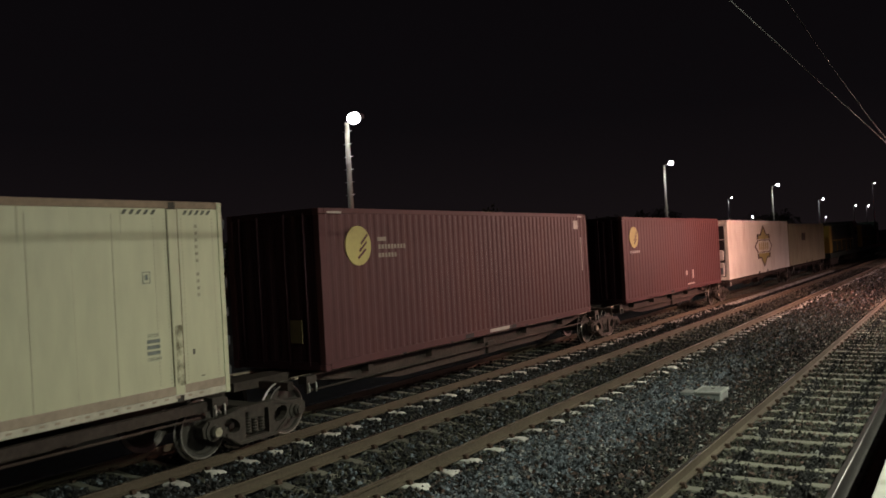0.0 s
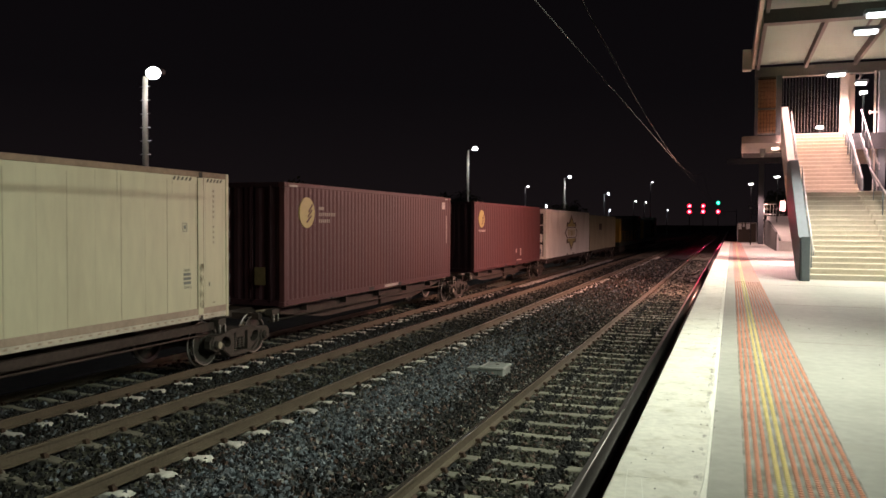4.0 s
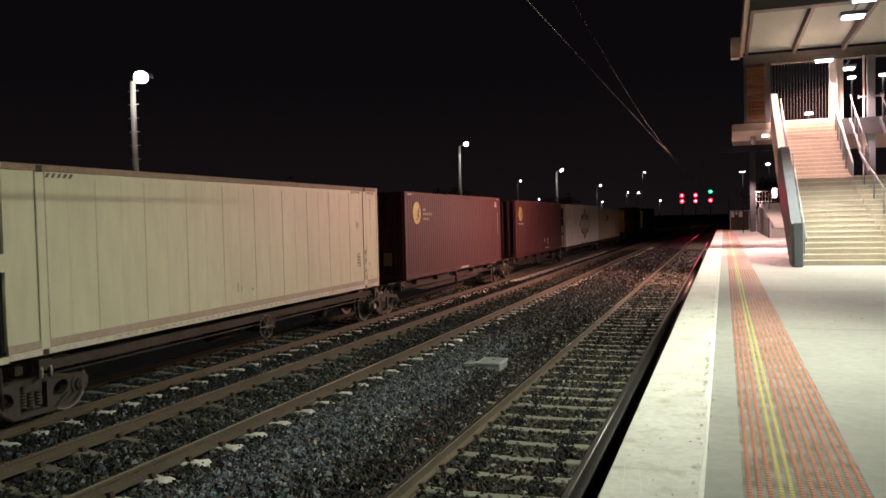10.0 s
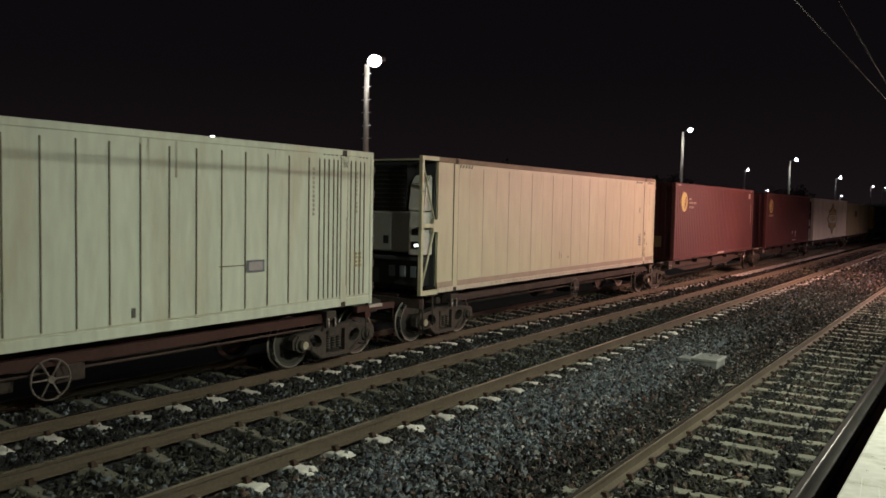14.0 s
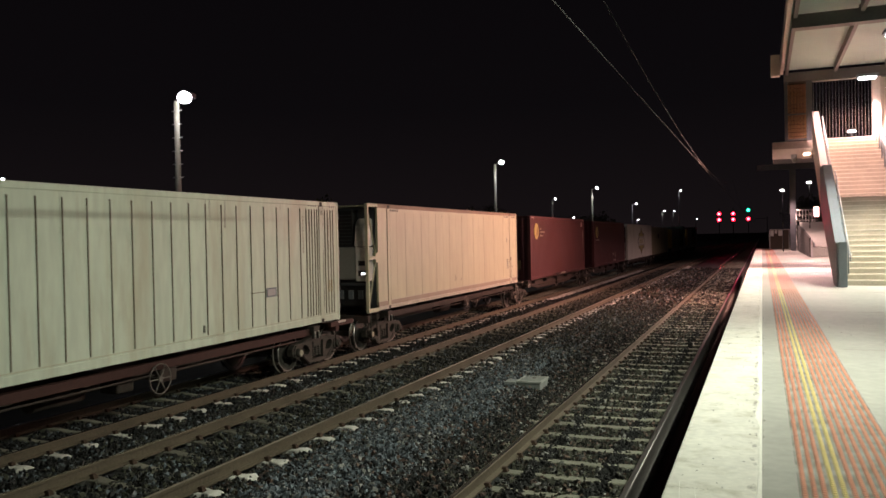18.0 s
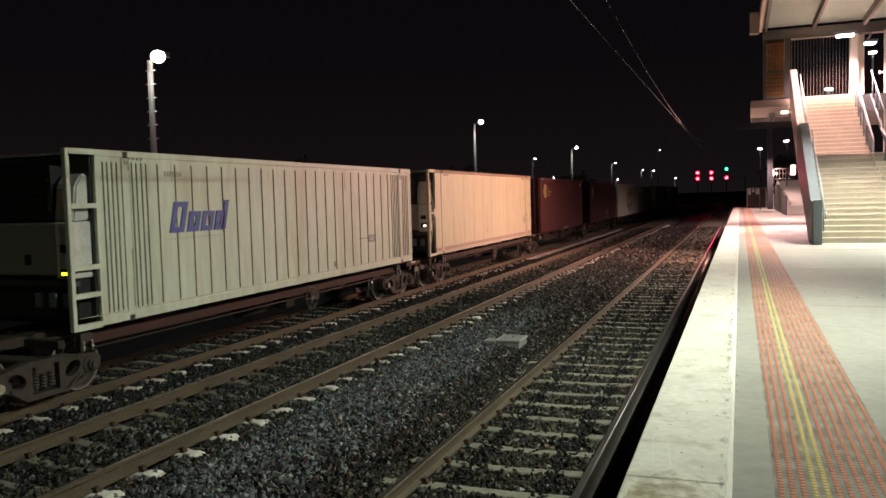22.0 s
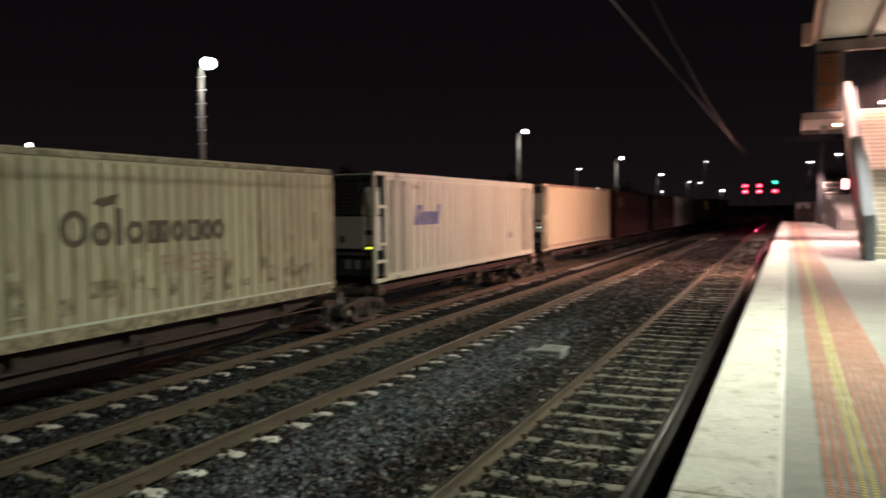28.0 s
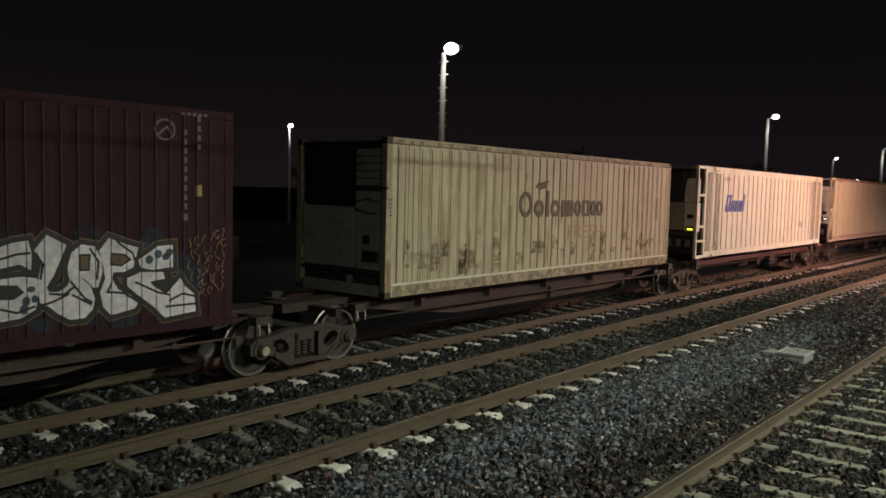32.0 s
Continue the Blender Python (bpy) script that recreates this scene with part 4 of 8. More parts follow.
def build_stairs():
    st = thing("staircase", "wide concrete stairs rising to the concourse", "stairs", kind="structure")
    for i in range(N1):
        split = 5.0 - 0.74 * i / (N1 - 1)
        for x0, x1, back in ((ST_X0, split, 0.0), (split + 0.004, ST_X1, -0.15)):
            y, z = Y1 + i * GO + back, PZ + (i + 1) * RISE
            y1 = y + (GO + 0.02 if i < N1 - 1 else 1.5 - back)
            s = bx("step", (x0, x1, y, y1, z - RISE - 0.02 if i else PZ + 0.004, z - 0.012), M["step"], st)
            bx("nosing", (x0 + 0.01, x1 - 0.01, y - 0.018, y + 0.05, z - 0.03, z), M["nosing"], s)
            bx("tread", (x0, x1, y + 0.05, y1, z - 0.012, z - 0.003), M["step"], s)
    for i in range(N2):
        y, z = Y2 + i * GO, ZL + (i + 1) * RISE
        y1 = y + (GO + 0.02 if i < N2 - 1 else 0.9)
        s = bx("step", (ST_X0, UP_X1, y, y1, z - RISE - 0.02, z - 0.012), M["step"], st)
        bx("nosing", (ST_X0 + 0.02, UP_X1 - 0.02, y - 0.018, y + 0.05, z - 0.03, z), M["nosing"], s)
        bx("tread", (ST_X0, UP_X1, y + 0.05, y1, z - 0.012, z - 0.003), M["step"], s)
    # solid left parapets that follow the flights
    slope = RISE / GO
    bm = bmesh.new()
    prism(bm, [(Y1 - 0.7, PZ), (Y1 + 0.3, PZ), (YL + 1.2, ZL - 0.35), (YL + 1.2, ZL + 1.15), (YL - 0.2, ZL + 1.15), (Y1 - 0.3, PZ + 1.32), (Y1 - 0.7, PZ + 1.32)], 2.0, 2.3)
    bmesh.ops.bevel(bm, geom=bm.edges[:], offset=0.015, segments=1, affect="EDGES")
    part("lower_parapet", bm, M["steel_grey"], st, "blue-grey steel parapet")
    bm = bmesh.new()
    prism(bm, [(YL + 1.22, ZL - 0.35), (YT + 0.1, ZT - 0.4), (YT + 0.1, ZT + 1.2), (YL + 1.22, ZL + 1.2)], 2.02, 2.28)
    part("upper_parapet", bm, M["fascia"], st, "pale lit parapet")
    bm = bmesh.new()
    prism(bm, [(YL - 4.0, ZL - 2.9), (YL - 4.0, ZL - 2.55), (YT, ZT - 0.45), (YT, ZT - 0.8)], 2.05, 2.25)
    part("stringer", bm, M["steel_dark"], st, "dark stair stringer")
    bx("newel_post", (2.04, 2.28, Y1 - 0.86, Y1 - 0.72, PZ + 0.002, PZ + 1.34), M["steel_grey"], st, "", 0.01)
    # handrails in stainless tube
    def rail(x, ya, za, yb, zb, posts, r=0.024, xe=None):
        xe = x if xe is None else xe
        bm = bmesh.new()
        tube(bm, (x, ya, za), (xe, yb, zb), r)
        tube(bm, (x, ya, za), (x, ya - 0.28, za), r)
        tube(bm, (x, ya - 0.28, za), (x, ya - 0.28, za - 0.25), r)
        h = part("handrail", bm, M["galv"], st, "steel tube handrail")
        for k in range(posts):
            u = (k + 0.5) / posts
            y, z = ya + (yb - ya) * u, za + (zb - za) * u
            bm = bmesh.new()
            xx = x + (xe - x) * u
            tube(bm, (xx, y, z), (xx, y, z - 0.95), 0.02)
            part("baluster", bm, M["steel_grey"], h)
    rail(2.42, Y1 - 0.05, PZ + 1.0, YL, ZL + 0.92, 6)
    rail(2.42, Y2, ZL + 1.05, YT, ZT + 0.95, 5)
    rail(5.34, Y1 - 0.05, PZ + 1.0, YL, ZL + 0.85, 5, xe=4.62)
    rail(6.2, Y1 + 0.15, PZ + 1.05, YL + 0.2, ZL + 0.97, 4, xe=5.6)
    rail(4.42, Y2, ZL + 1.05, YT, ZT + 0.95, 6)
    # right parapet of the upper flight with glazed infill and the second flight beyond
    bm = bmesh.new()
    prism(bm, [(Y2 - 0.1, ZL - 0.2), (YT + 0.1, ZT - 0.4), (YT + 0.1, ZT + 0.55), (Y2 - 0.1, ZL + 0.55)], 4.56, 4.62)
    part("upper_right_parapet", bm, M["steel_grey"], st, "grey infill panel")
    for x in (5.15, 6.3):
        rail(x, Y2 + 0.3, ZL + 1.1, YT + 0.2, ZT + 0.95, 5)
        bm = bmesh.new()
        prism(bm, [(Y2 + 0.1, ZL + 0.02), (YT + 0.3, ZT - 0.22), (YT + 0.3, ZT - 0.01), (Y2 + 0.1, ZL + 0.24)], x - 0.04, x + 0.04)
        part("side_stringer", bm, M["steel_dark"], st, "dark steel stringer")


def build_concourse():
    c = thing("concourse", "elevated station concourse with slatted screen and glazing", "concourse", kind="structure")
    ys = YT + 0.32
    bx("floor_slab", (0.48, 4.0, ys, ys + 3.0, ZT - 0.70, ZT - 0.004), M["slab"], c, "concrete slab edge", 0.02)
    bx("floor_slab", (4.004, 12.0, ys, ys + 9.0, ZT - 0.70, ZT - 0.004), M["slab"], c, "concrete slab edge", 0.02)
    # black sheet added so the slab's underside stays as dark as unlit
    bx("slab_soffit", (0.50, 3.98, ys + 0.02, ys + 2.98, ZT - 0.73, ZT - 0.704), M["black"], c, "black sheet for the unlit underside")
    # slab face in two tones: lit lower part pale, dim upper part darker
    bx("slab_edge_beam", (0.43, 2.0, ys - 0.12, ys - 0.004, ZT - 0.76, ZT - 0.33), M["fascia"], c, "lower slab edge, painted paler where lit", 0.01)
    bx("slab_kerb", (0.43, 2.0, ys - 0.10, ys - 0.004, ZT - 0.326, ZT - 0.04), M["slab"], c, "upper slab edge, painted darker where dim", 0.01)
    # vertical slat screen
    for k in range(18):
        x = 2.14 + k * 0.127
        bm = bmesh.new()
        tube(bm, (x, ys + 0.75, ZT), (x, ys + 0.75, 9.70), 0.0115, seg=8)
        part("slat", bm, M["slat"], c)
    bx("screen_rail", (2.1, 4.38, ys + 0.70, ys + 0.82, ZT, ZT + 0.08), M["steel_dark"], c)
    bx("pillar", (4.42, 4.74, ys + 0.45, ys + 0.85, ZT, 9.75), M["fascia"], c, "pale concrete pillar", 0.02)
    bx("lift_wall", (4.78, 5.02, ys + 0.9, ys + 1.3, ZT, 9.75), M["fascia"], c)
    bx("corner_post", (1.82, 2.06, ys + 0.1, ys + 0.3, ZT, 9.3), M["steel_dark"], c)
    bx("end_post", (0.95, 1.08, ys + 0.1, ys + 0.24, ZT, 9.3), M["steel_dark"], c)
    for z in (ZT + 0.05, ZT + 1.15):
        bx("glazing_bar", (1.08, 1.82, ys + 0.14, ys + 0.2, z, z + 0.07), M["steel_dark"], c)
    bx("glass_panel", (1.085, 1.815, ys + 0.165, ys + 0.177, ZT + 0.12, 9.28), M["tint"], c, "smoky glass panel")
    for k in range(14):
        bx("louvre", (1.0, 2.0, ys + 1.5, ys + 1.56, ZT + 0.2 + k * 0.18, ZT + 0.36 + k * 0.18), M["louvre"], c)
    for k in range(5):
        bx("glazing_bar", (1.19 + k * 0.125, 1.203 + k * 0.125, ys + 0.18, ys + 0.2, ZT + 0.13, 9.27), M["steel_dark"], c)
    # plate added to darken the slab edge, which the lamps overlight
    bx("slab_fascia", (4.66, 11.9, ys - 0.06, ys - 0.004, ZT - 0.69, ZT - 0.01), M["steel_dark"], c, "added dark plate dimming the slab edge")
    # piers under the slab
    for x, y in ((4.6, ys + 6.3), (8.0, ys + 6.3)):
        bx("pier", (x - 0.11, x + 0.11, y, y + 0.3, PZ + 0.002, ZT - 0.725), M["steel_dark"], c)
    bm = bmesh.new()
    tube(bm, (1.29, ys - 0.25, 5.86), (1.29, ys - 0.25, 6.08), 0.12, seg=12)
    tube(bm, (1.29, ys - 0.25, 5.72), (1.29, ys - 0.25, 5.858), 0.05, 0.11, seg=12)
    tube(bm, (1.29, ys - 0.25, 5.98), (1.29, ys - 0.122, 5.98), 0.04, seg=8)
    cam_housing = thing("security_camera", "white dome security camera under the slab", "camera", at=(0, 0, 0))
    part("dome", bm, M["reefer_unit"], cam_housing)
    light = thing("bulkhead_light", "lit bulkhead light on the slab edge", "light")
    bx("diffuser", (1.60, 1.86, 36.55, 36.67, 5.90, 6.0), M["lamp_warm"], light, "", 0.02)
    bx("bracket", (1.862, 2.018, 36.58, 36.64, 5.92, 5.98), M["fascia"], light)


def build_canopy():
    can = thing("canopy", "flat steel canopy over the stairs with pale soffit", "canopy", kind="structure")
    y0, y1, zb = 17.0, YT + 1.2, 9.32
    bx("roof_sheet", (0.95, 13.0, y0, y1, zb + 0.62, zb + 0.70), M["soffit"], can)
    bx("edge_fascia", (0.80, 0.946, y0, y1 + 0.3, zb + 0.50, zb + 1.10), M["fascia"], can, "cream roof edge", 0.015)
    for y in (19.0, 28.6, YT + 0.9):
        bx("cross_beam", (0.95, 13.0, y - 0.16, y + 0.16, zb, zb + 0.42), M["beam"], can, "grey steel beam")
        bx("beam_flange", (0.95, 13.0, y - 0.22, y + 0.22, zb - 0.03, zb - 0.001), M["beam"], can)
    for a, b in ((17.0, 18.8), (19.2, 28.4), (28.8, YT + 0.7)):
        for x in (1.06, 3.0, 4.95, 6.9, 8.9):
            bx("purlin", (x - 0.06, x + 0.06, a, b, zb + 0.30, zb + 0.615), M["beam"], can)
    bx("gutter_box", (0.42, 0.796, y1 - 0.2, y1 + 0.3, zb + 0.40, zb + 1.32), M["fascia"], can, "boxed gutter end", 0.01)
    bx("downpipe", (5.66, 5.73, 38.4, 38.47, PZ + 0.002, zb - 0.032), M["fascia"], can)
    for x, y in ((5.98, 38.5), (9.5, 38.5)):
        col = bx("column", (x - 0.15, x + 0.15, y - 0.15, y + 0.15, PZ + 0.002, zb - 0.031), M["steel_grey"], can, "blue-grey steel column", 0.015)
        for q in (-1, 1):
            bx("side_bracket", (x + q * 0.31 - 0.155, x + q * 0.31 + 0.155, y - 0.03, y + 0.03, 7.53, 7.59), M["fascia"], col, "pale pipe bracket")
            bx("bracket_plate", (x + q * 0.47 - 0.02, x + q * 0.47 + 0.02, y - 0.05, y + 0.05, 7.48, 7.64), M["fascia"], col)
    for x, y, z, *_ in STAIR_LIGHTS:
        lt = thing("canopy_light_fitting", "lit rectangular light fitting under the canopy", "light fitting", "canopy lights", at=(x, y, z))
        bx("housing", (-0.40, 0.40, -0.24, 0.24, 0.0, 0.12), M["steel_grey"], lt, "", 0.02)
        bx("diffuser", (-0.32, 0.32, -0.20, 0.20, -0.07, -0.002), M["lamp_stair"], lt, "glowing white diffuser", 0.015)
        yb = min((28.6, YT + 0.9), key=lambda b: abs(b - y)) - y
        bx("arm", (-0.03, 0.03, min(0, yb), max(0, yb), 0.122, 0.16), M["beam"], lt)
        bx("hanger", (-0.05, 0.05, yb - 0.05, yb + 0.05, 0.161, zb - 0.032 - z), M["beam"], lt)
    for x, y, z in ((6.27, 46.0, 9.5), (7.68, 46.0, 9.52), (4.27, 46.0, 7.8)):
        lt = thing("concourse_lamp", "small lit lamp on a post on the concourse", "lamp", "concourse lamps", at=(x, y, ZT - 0.004))
        bm = bmesh.new()
        tube(bm, (0, 0, 0), (0, 0, z - ZT - 0.04), 0.04, seg=8)
        part("post", bm, M["steel_dark"], lt)
        bx("head", (-0.17, 0.17, -0.12, 0.12, z - ZT - 0.04, z - ZT + 0.06), M["lamp_far"], lt, "glowing head", 0.03)


def build_far_platform():
    portal = thing("overhead_portal", "dark steel portal frame over the far platform", "portal frame", kind="structure")
    bx("post", (2.23, 2.69, 76.0, 76.4, PZ + 0.002, 8.14), M["steel_dark"], portal, "", 0.02)
    bx("post", (9.2, 9.66, 76.0, 76.4, PZ + 0.002, 8.14), M["steel_dark"], portal, "", 0.02)
    bx("beam", (-0.40, 9.7, 76.05, 76.35, 8.142, 8.60), M["steel_dark"], portal)
    bx("base_box", (2.26, 2.95, 75.3, 75.9, PZ + 0.002, 1.9), M["steel_dark"], portal, "dark equipment box", 0.02)
    ramp = thing("access_ramp", "pale concrete ramp with metal balustrade under the concourse", "ramp", kind="structure")
    bm = bmesh.new()
    prism(bm, [(57.0, PZ + 0.003), (74.0, PZ + 0.003), (74.0, PZ + 2.43), (69.5, PZ + 2.38), (57.0, PZ + 0.62)], 2.90, 4.8)
    part("ramp_body", bm, M["concrete"], ramp)
    bm = bmesh.new()
    prism(bm, [(56.6, PZ + 0.003), (56.6, PZ + 1.25), (69.5, PZ + 2.08), (74, PZ + 2.10), (74, PZ + 0.003)], 2.75, 2.87)
    part("ramp_wall", bm, M["building"], ramp, "dark ramp side wall")
    bx("end_post", (2.84, 2.96, 56.44, 56.58, PZ + 0.003, PZ + 1.12), M["galv"], ramp, "", 0.01)
    bm = bmesh.new()
    tube(bm, (2.93, 56.3, PZ + 0.95), (2.93, 56.3, PZ + 0.75), 0.03)
    tube(bm, (2.93, 56.3, PZ + 0.95), (2.93, 60.0, PZ + 1.35), 0.03)
    part("ramp_handrail", bm, M["stainless"], ramp, "steel tube handrail")
    for k in range(7):
        bm = bmesh.new()
        tube(bm, (2.66 + k * 0.24, 74.1, PZ + 0.003), (2.66 + k * 0.24, 74.1, PZ + 3.45), 0.028)
        part("baluster", bm, M["stainless"], ramp)
    for z in (2.60, 3.05, 3.45):
        bm = bmesh.new()
        tube(bm, (2.6, 74.05, PZ + z), (4.3, 74.05, PZ + z), 0.035)
        part("handrail", bm, M["stainless"], ramp)
    fence = thing("platform_end_screen", "end screen with white notices on the far platform", "fence")
    bx("panel", (0.66, 2.30, 84.0, 84.06, PZ, PZ + 1.84), M["bark"], fence, "brown mesh panel")
    for x in (0.60, 1.76, 2.31):
        bx("post", (x, x + 0.06, 83.93, 83.99, PZ, PZ + 1.90), M["galv"], fence)
    bx("top_rail", (0.66, 2.31, 83.95, 83.99, PZ + 1.845, PZ + 1.90), M["galv"], fence)
    for x0, x1, z0 in ((0.68, 0.98, 1.26), (1.10, 1.28, 1.50), (1.40, 1.74, 1.28)):
        bx("notice", (x0, x1, 83.94, 83.985, PZ + z0, PZ + 1.80), M["unit_pale"], fence, "white notice")
    for x, y, z in ((1.58, 73.0, 6.16), (3.28, 66.0, 6.34)):
        lp = thing("platform_lamp", "small lit platform lamp on a thin post", "lamp", "far platform lamps", at=(x, y, PZ))
        bm = bmesh.new()
        tube(bm, (0, 0, 0), (0, 0, z - PZ), 0.04, 0.03)
        part("post", bm, M["black"], lp)
        bx("head", (-0.2, 0.14, -0.12, 0.12, z - PZ, z - PZ + 0.08), M["lamp_far"], lp, "glowing head", 0.02)
    red = thing("wall_light", "warm lit wall light beside the stairs", "light", at=(2.25, 40.0, 3.62))
    bx("diffuser", (-0.10, 0.10, -0.1, 0.1, -0.22, 0.22), M["lamp_rose"], red, "", 0.03)
    bx("bracket", (-0.05, 0.05, 0.1, 4.52, -0.05, 0.05), M["steel_dark"], red)


build_ground()
build_tracks()
build_pit()
build_platform()
build_tactile()
build_stairs()
build_concourse()
build_canopy()
build_far_platform()

# ---- the freight train: all of it rolls along the siding together ----
TX, TRZ = -11.205, -0.3          # centre line and rail top of the siding
MOVERS, WHEELSETS = [], []
TRAVEL = [(0, 0.0), (1, 1.49), (2, 2.94), (3, 4.40), (4, 5.81), (7, 9.93), (8, 11.28), (9, 12.64), (10, 14.0), (11, 15.36), (12, 16.66), (13, 17.97),
          (16, 22.07), (17, 23.50), (18, 24.96), (19, 26.47), (20, 28.0), (21, 29.55), (22, 31.12), (23, 32.66), (24, 34.2), (25, 35.68),
          (28, 39.9), (29, 41.38), (30, 42.85), (31, 44.33), (32, 45.8)]
HALF = 1.22


def rolling(ob, y, z):
    MOVERS.append((ob, TX, y, z))
    ob.matrix_basis = pose(TX, y, z)
    return ob


def sheet(bm, pts, z0, z1, side):
    """A folded wall sheet along y: pts are (y, x); side +1 faces the platform."""
    f = [[bm.verts.new((side * x, y, z)) for y, x in pts] for z in (z0, z1)]
    yb0, yb1, xb = pts[0][0], pts[-1][0], min(x for _, x in pts) - 0.03
    for i in range(len(pts) - 1):
        bm.faces.new((f[0][i], f[0][i + 1], f[1][i + 1], f[1][i]))
    b = [[bm.verts.new((side * xb, y, z)) for y in (yb0, yb1)] for z in (z0, z1)]
    bm.faces.new((b[0][0], b[1][0], b[1][1], b[0][1]))
    bm.faces.new((f[0][0], f[1][0], b[1][0], b[0][0]))
    bm.faces.new((f[0][-1], b[0][1], b[1][1], f[1][-1]))
    bm.faces.new(f[1] + [b[1][1], b[1][0]])
    bm.faces.new(f[0][::-1] + [b[0][0], b[0][1]])


def folds(y0, y1, period, depth, x, flat=0.36, slope=0.18):
    n = max(1, round((y1 - y0) / period))
    p = (y1 - y0) / n
    pts = [(y0, x)]
    for i in range(n):
        a = y0 + i * p
        pts += [(a + p * flat / 2, x), (a + p * (flat / 2 + slope), x - depth), (a + p * (1 - flat / 2 - slope), x - depth), (a + p * (1 - flat / 2), x)]
    return pts + [(y1, x)]


def castings(c, L, H, ys, mat):
    bm = bmesh.new()
    box(bm, -0.085, 0.085, -0.075, 0.075, 0, 0.118)
    bmesh.ops.bevel(bm, geom=bm.edges[:], offset=0.012, segments=1, affect="EDGES")
    me = mesh_of("corner_casting", bm, mat)
    for y in ys:
        for s in (-1, 1):
            for z in (0.0, H - 0.118):
                ob = new("corner_casting", me)
                ob.parent = c
                ob.matrix_basis = pose(s * (HALF - 0.084), y, z)


def bars(c, marks, mat, x=HALF + 0.004, label="", name="marking"):
    """Plain bars of paint on the platform side: (y0, y1, z0, z1)."""
    bm = bmesh.new()
    for y0, y1, z0, z1 in marks:
        box(bm, x - 0.006, x, y0, y1, z0, z1)
    return tagged(part(name, bm, mat, c, label), kind="stuff" if len(marks) > 1 else "")


def ticks(c, y, z, n, step, mat, x, label="dark slanted hazard ticks", high=0.07):
    """A row of slanted paint strokes."""
    bm = bmesh.new()
    for k in range(n):
        a = y + step * k
        prism(bm, [(a, z), (a + step * 0.45, z), (a + step * 0.45 + high * 0.7, z + high), (a + high * 0.7, z + high)], x - 0.006, x)
    return tagged(part("hazard_ticks", bm, mat, c, label), kind="stuff")


def writing(c, text, y, z, width, high, mat, x):
    """Stencilled words on the platform side, fitted to a width and a height."""
    curve = bpy.data.curves.new("stencil", "FONT")
    curve.body, curve.size, curve.extrude = text, high * 1.4, 0.001
    curve.materials.append(mat)
    ob = new("stencil", curve)
    bpy.context.view_layer.update()
    ob.parent = c
    ob.matrix_basis = pose(x, y, z, 90, 0, 90) @ Matrix.Diagonal((width / max(0.01, ob.dimensions.x), 1, 1, 1))
    return tagged(ob, "faded stencilled words")


def dotted(c, ys, z0, z1, step, mat, x, name, label):
    """Columns of small rivet heads."""
    bm = bmesh.new()
    for y in ys:
        for k in range(int((z1 - z0) / step)):
            z = z0 + step * k
            box(bm, x - 0.01, x, y - 0.008, y + 0.008, z, z + step * 0.45)
    return tagged(part(name, bm, mat, c, label), kind="stuff")


def disc(bm, y, z, ry, rz, x0, x1, seg=28):
    prism(bm, [(y + ry * math.cos(k * math.tau / seg), z + rz * math.sin(k * math.tau / seg)) for k in range(seg)], x0, x1)


def ring(bm, y, z, ry, rz, w, x0, x1, a0=0.0, a1=math.tau, seg=20):
    for k in range(seg):
        u, v = a0 + (a1 - a0) * k / seg, a0 + (a1 - a0) * (k + 1) / seg
        prism(bm, [(y + ry * math.cos(u), z + rz * math.sin(u)), (y + ry * math.cos(v), z + rz * math.sin(v)), (y + (ry - w) * math.cos(v), z + (rz - w) * math.sin(v)), (y + (ry - w) * math.cos(u), z + (rz - w) * math.sin(u))], x0, x1)


def stroke(bm, pts, w, x0, x1):
    for (ya, za), (yb, zb) in zip(pts, pts[1:]):
        d = Vector((yb - ya, zb - za)).normalized()
        nx, nz = -d.y * w / 2, d.x * w / 2
        e = d * w * 0.3
        prism(bm, [(ya - e.x + nx, za - e.y + nz), (yb + e.x + nx, zb + e.y + nz), (yb + e.x - nx, zb + e.y - nz), (ya - e.x - nx, za - e.y - nz)], x0, x1)


def frame_parts(c, L, H, mat, rail_mat, y0, y1, posts, bottom=0.16, top=0.10):
    for s in (-1, 1):
        bx("bottom_rail", (s * HALF - 0.06 if s > 0 else s * HALF, s * HALF if s > 0 else s * HALF + 0.06, y0, y1, 0.02, bottom), mat, c, "", 0.008)
        bx("top_rail", (s * HALF - 0.07 if s > 0 else s * HALF, s * HALF if s > 0 else s * HALF + 0.07, y0, y1, H - top, H), rail_mat, c, "", 0.008)
        for y in posts:
            bx("corner_post", (s * HALF - 0.14 if s > 0 else s * HALF - 0.003, s * HALF + 0.003 if s > 0 else s * HALF + 0.14, y - 0.075, y + 0.075, 0.12, H - 0.12), mat, c, "", 0.012)


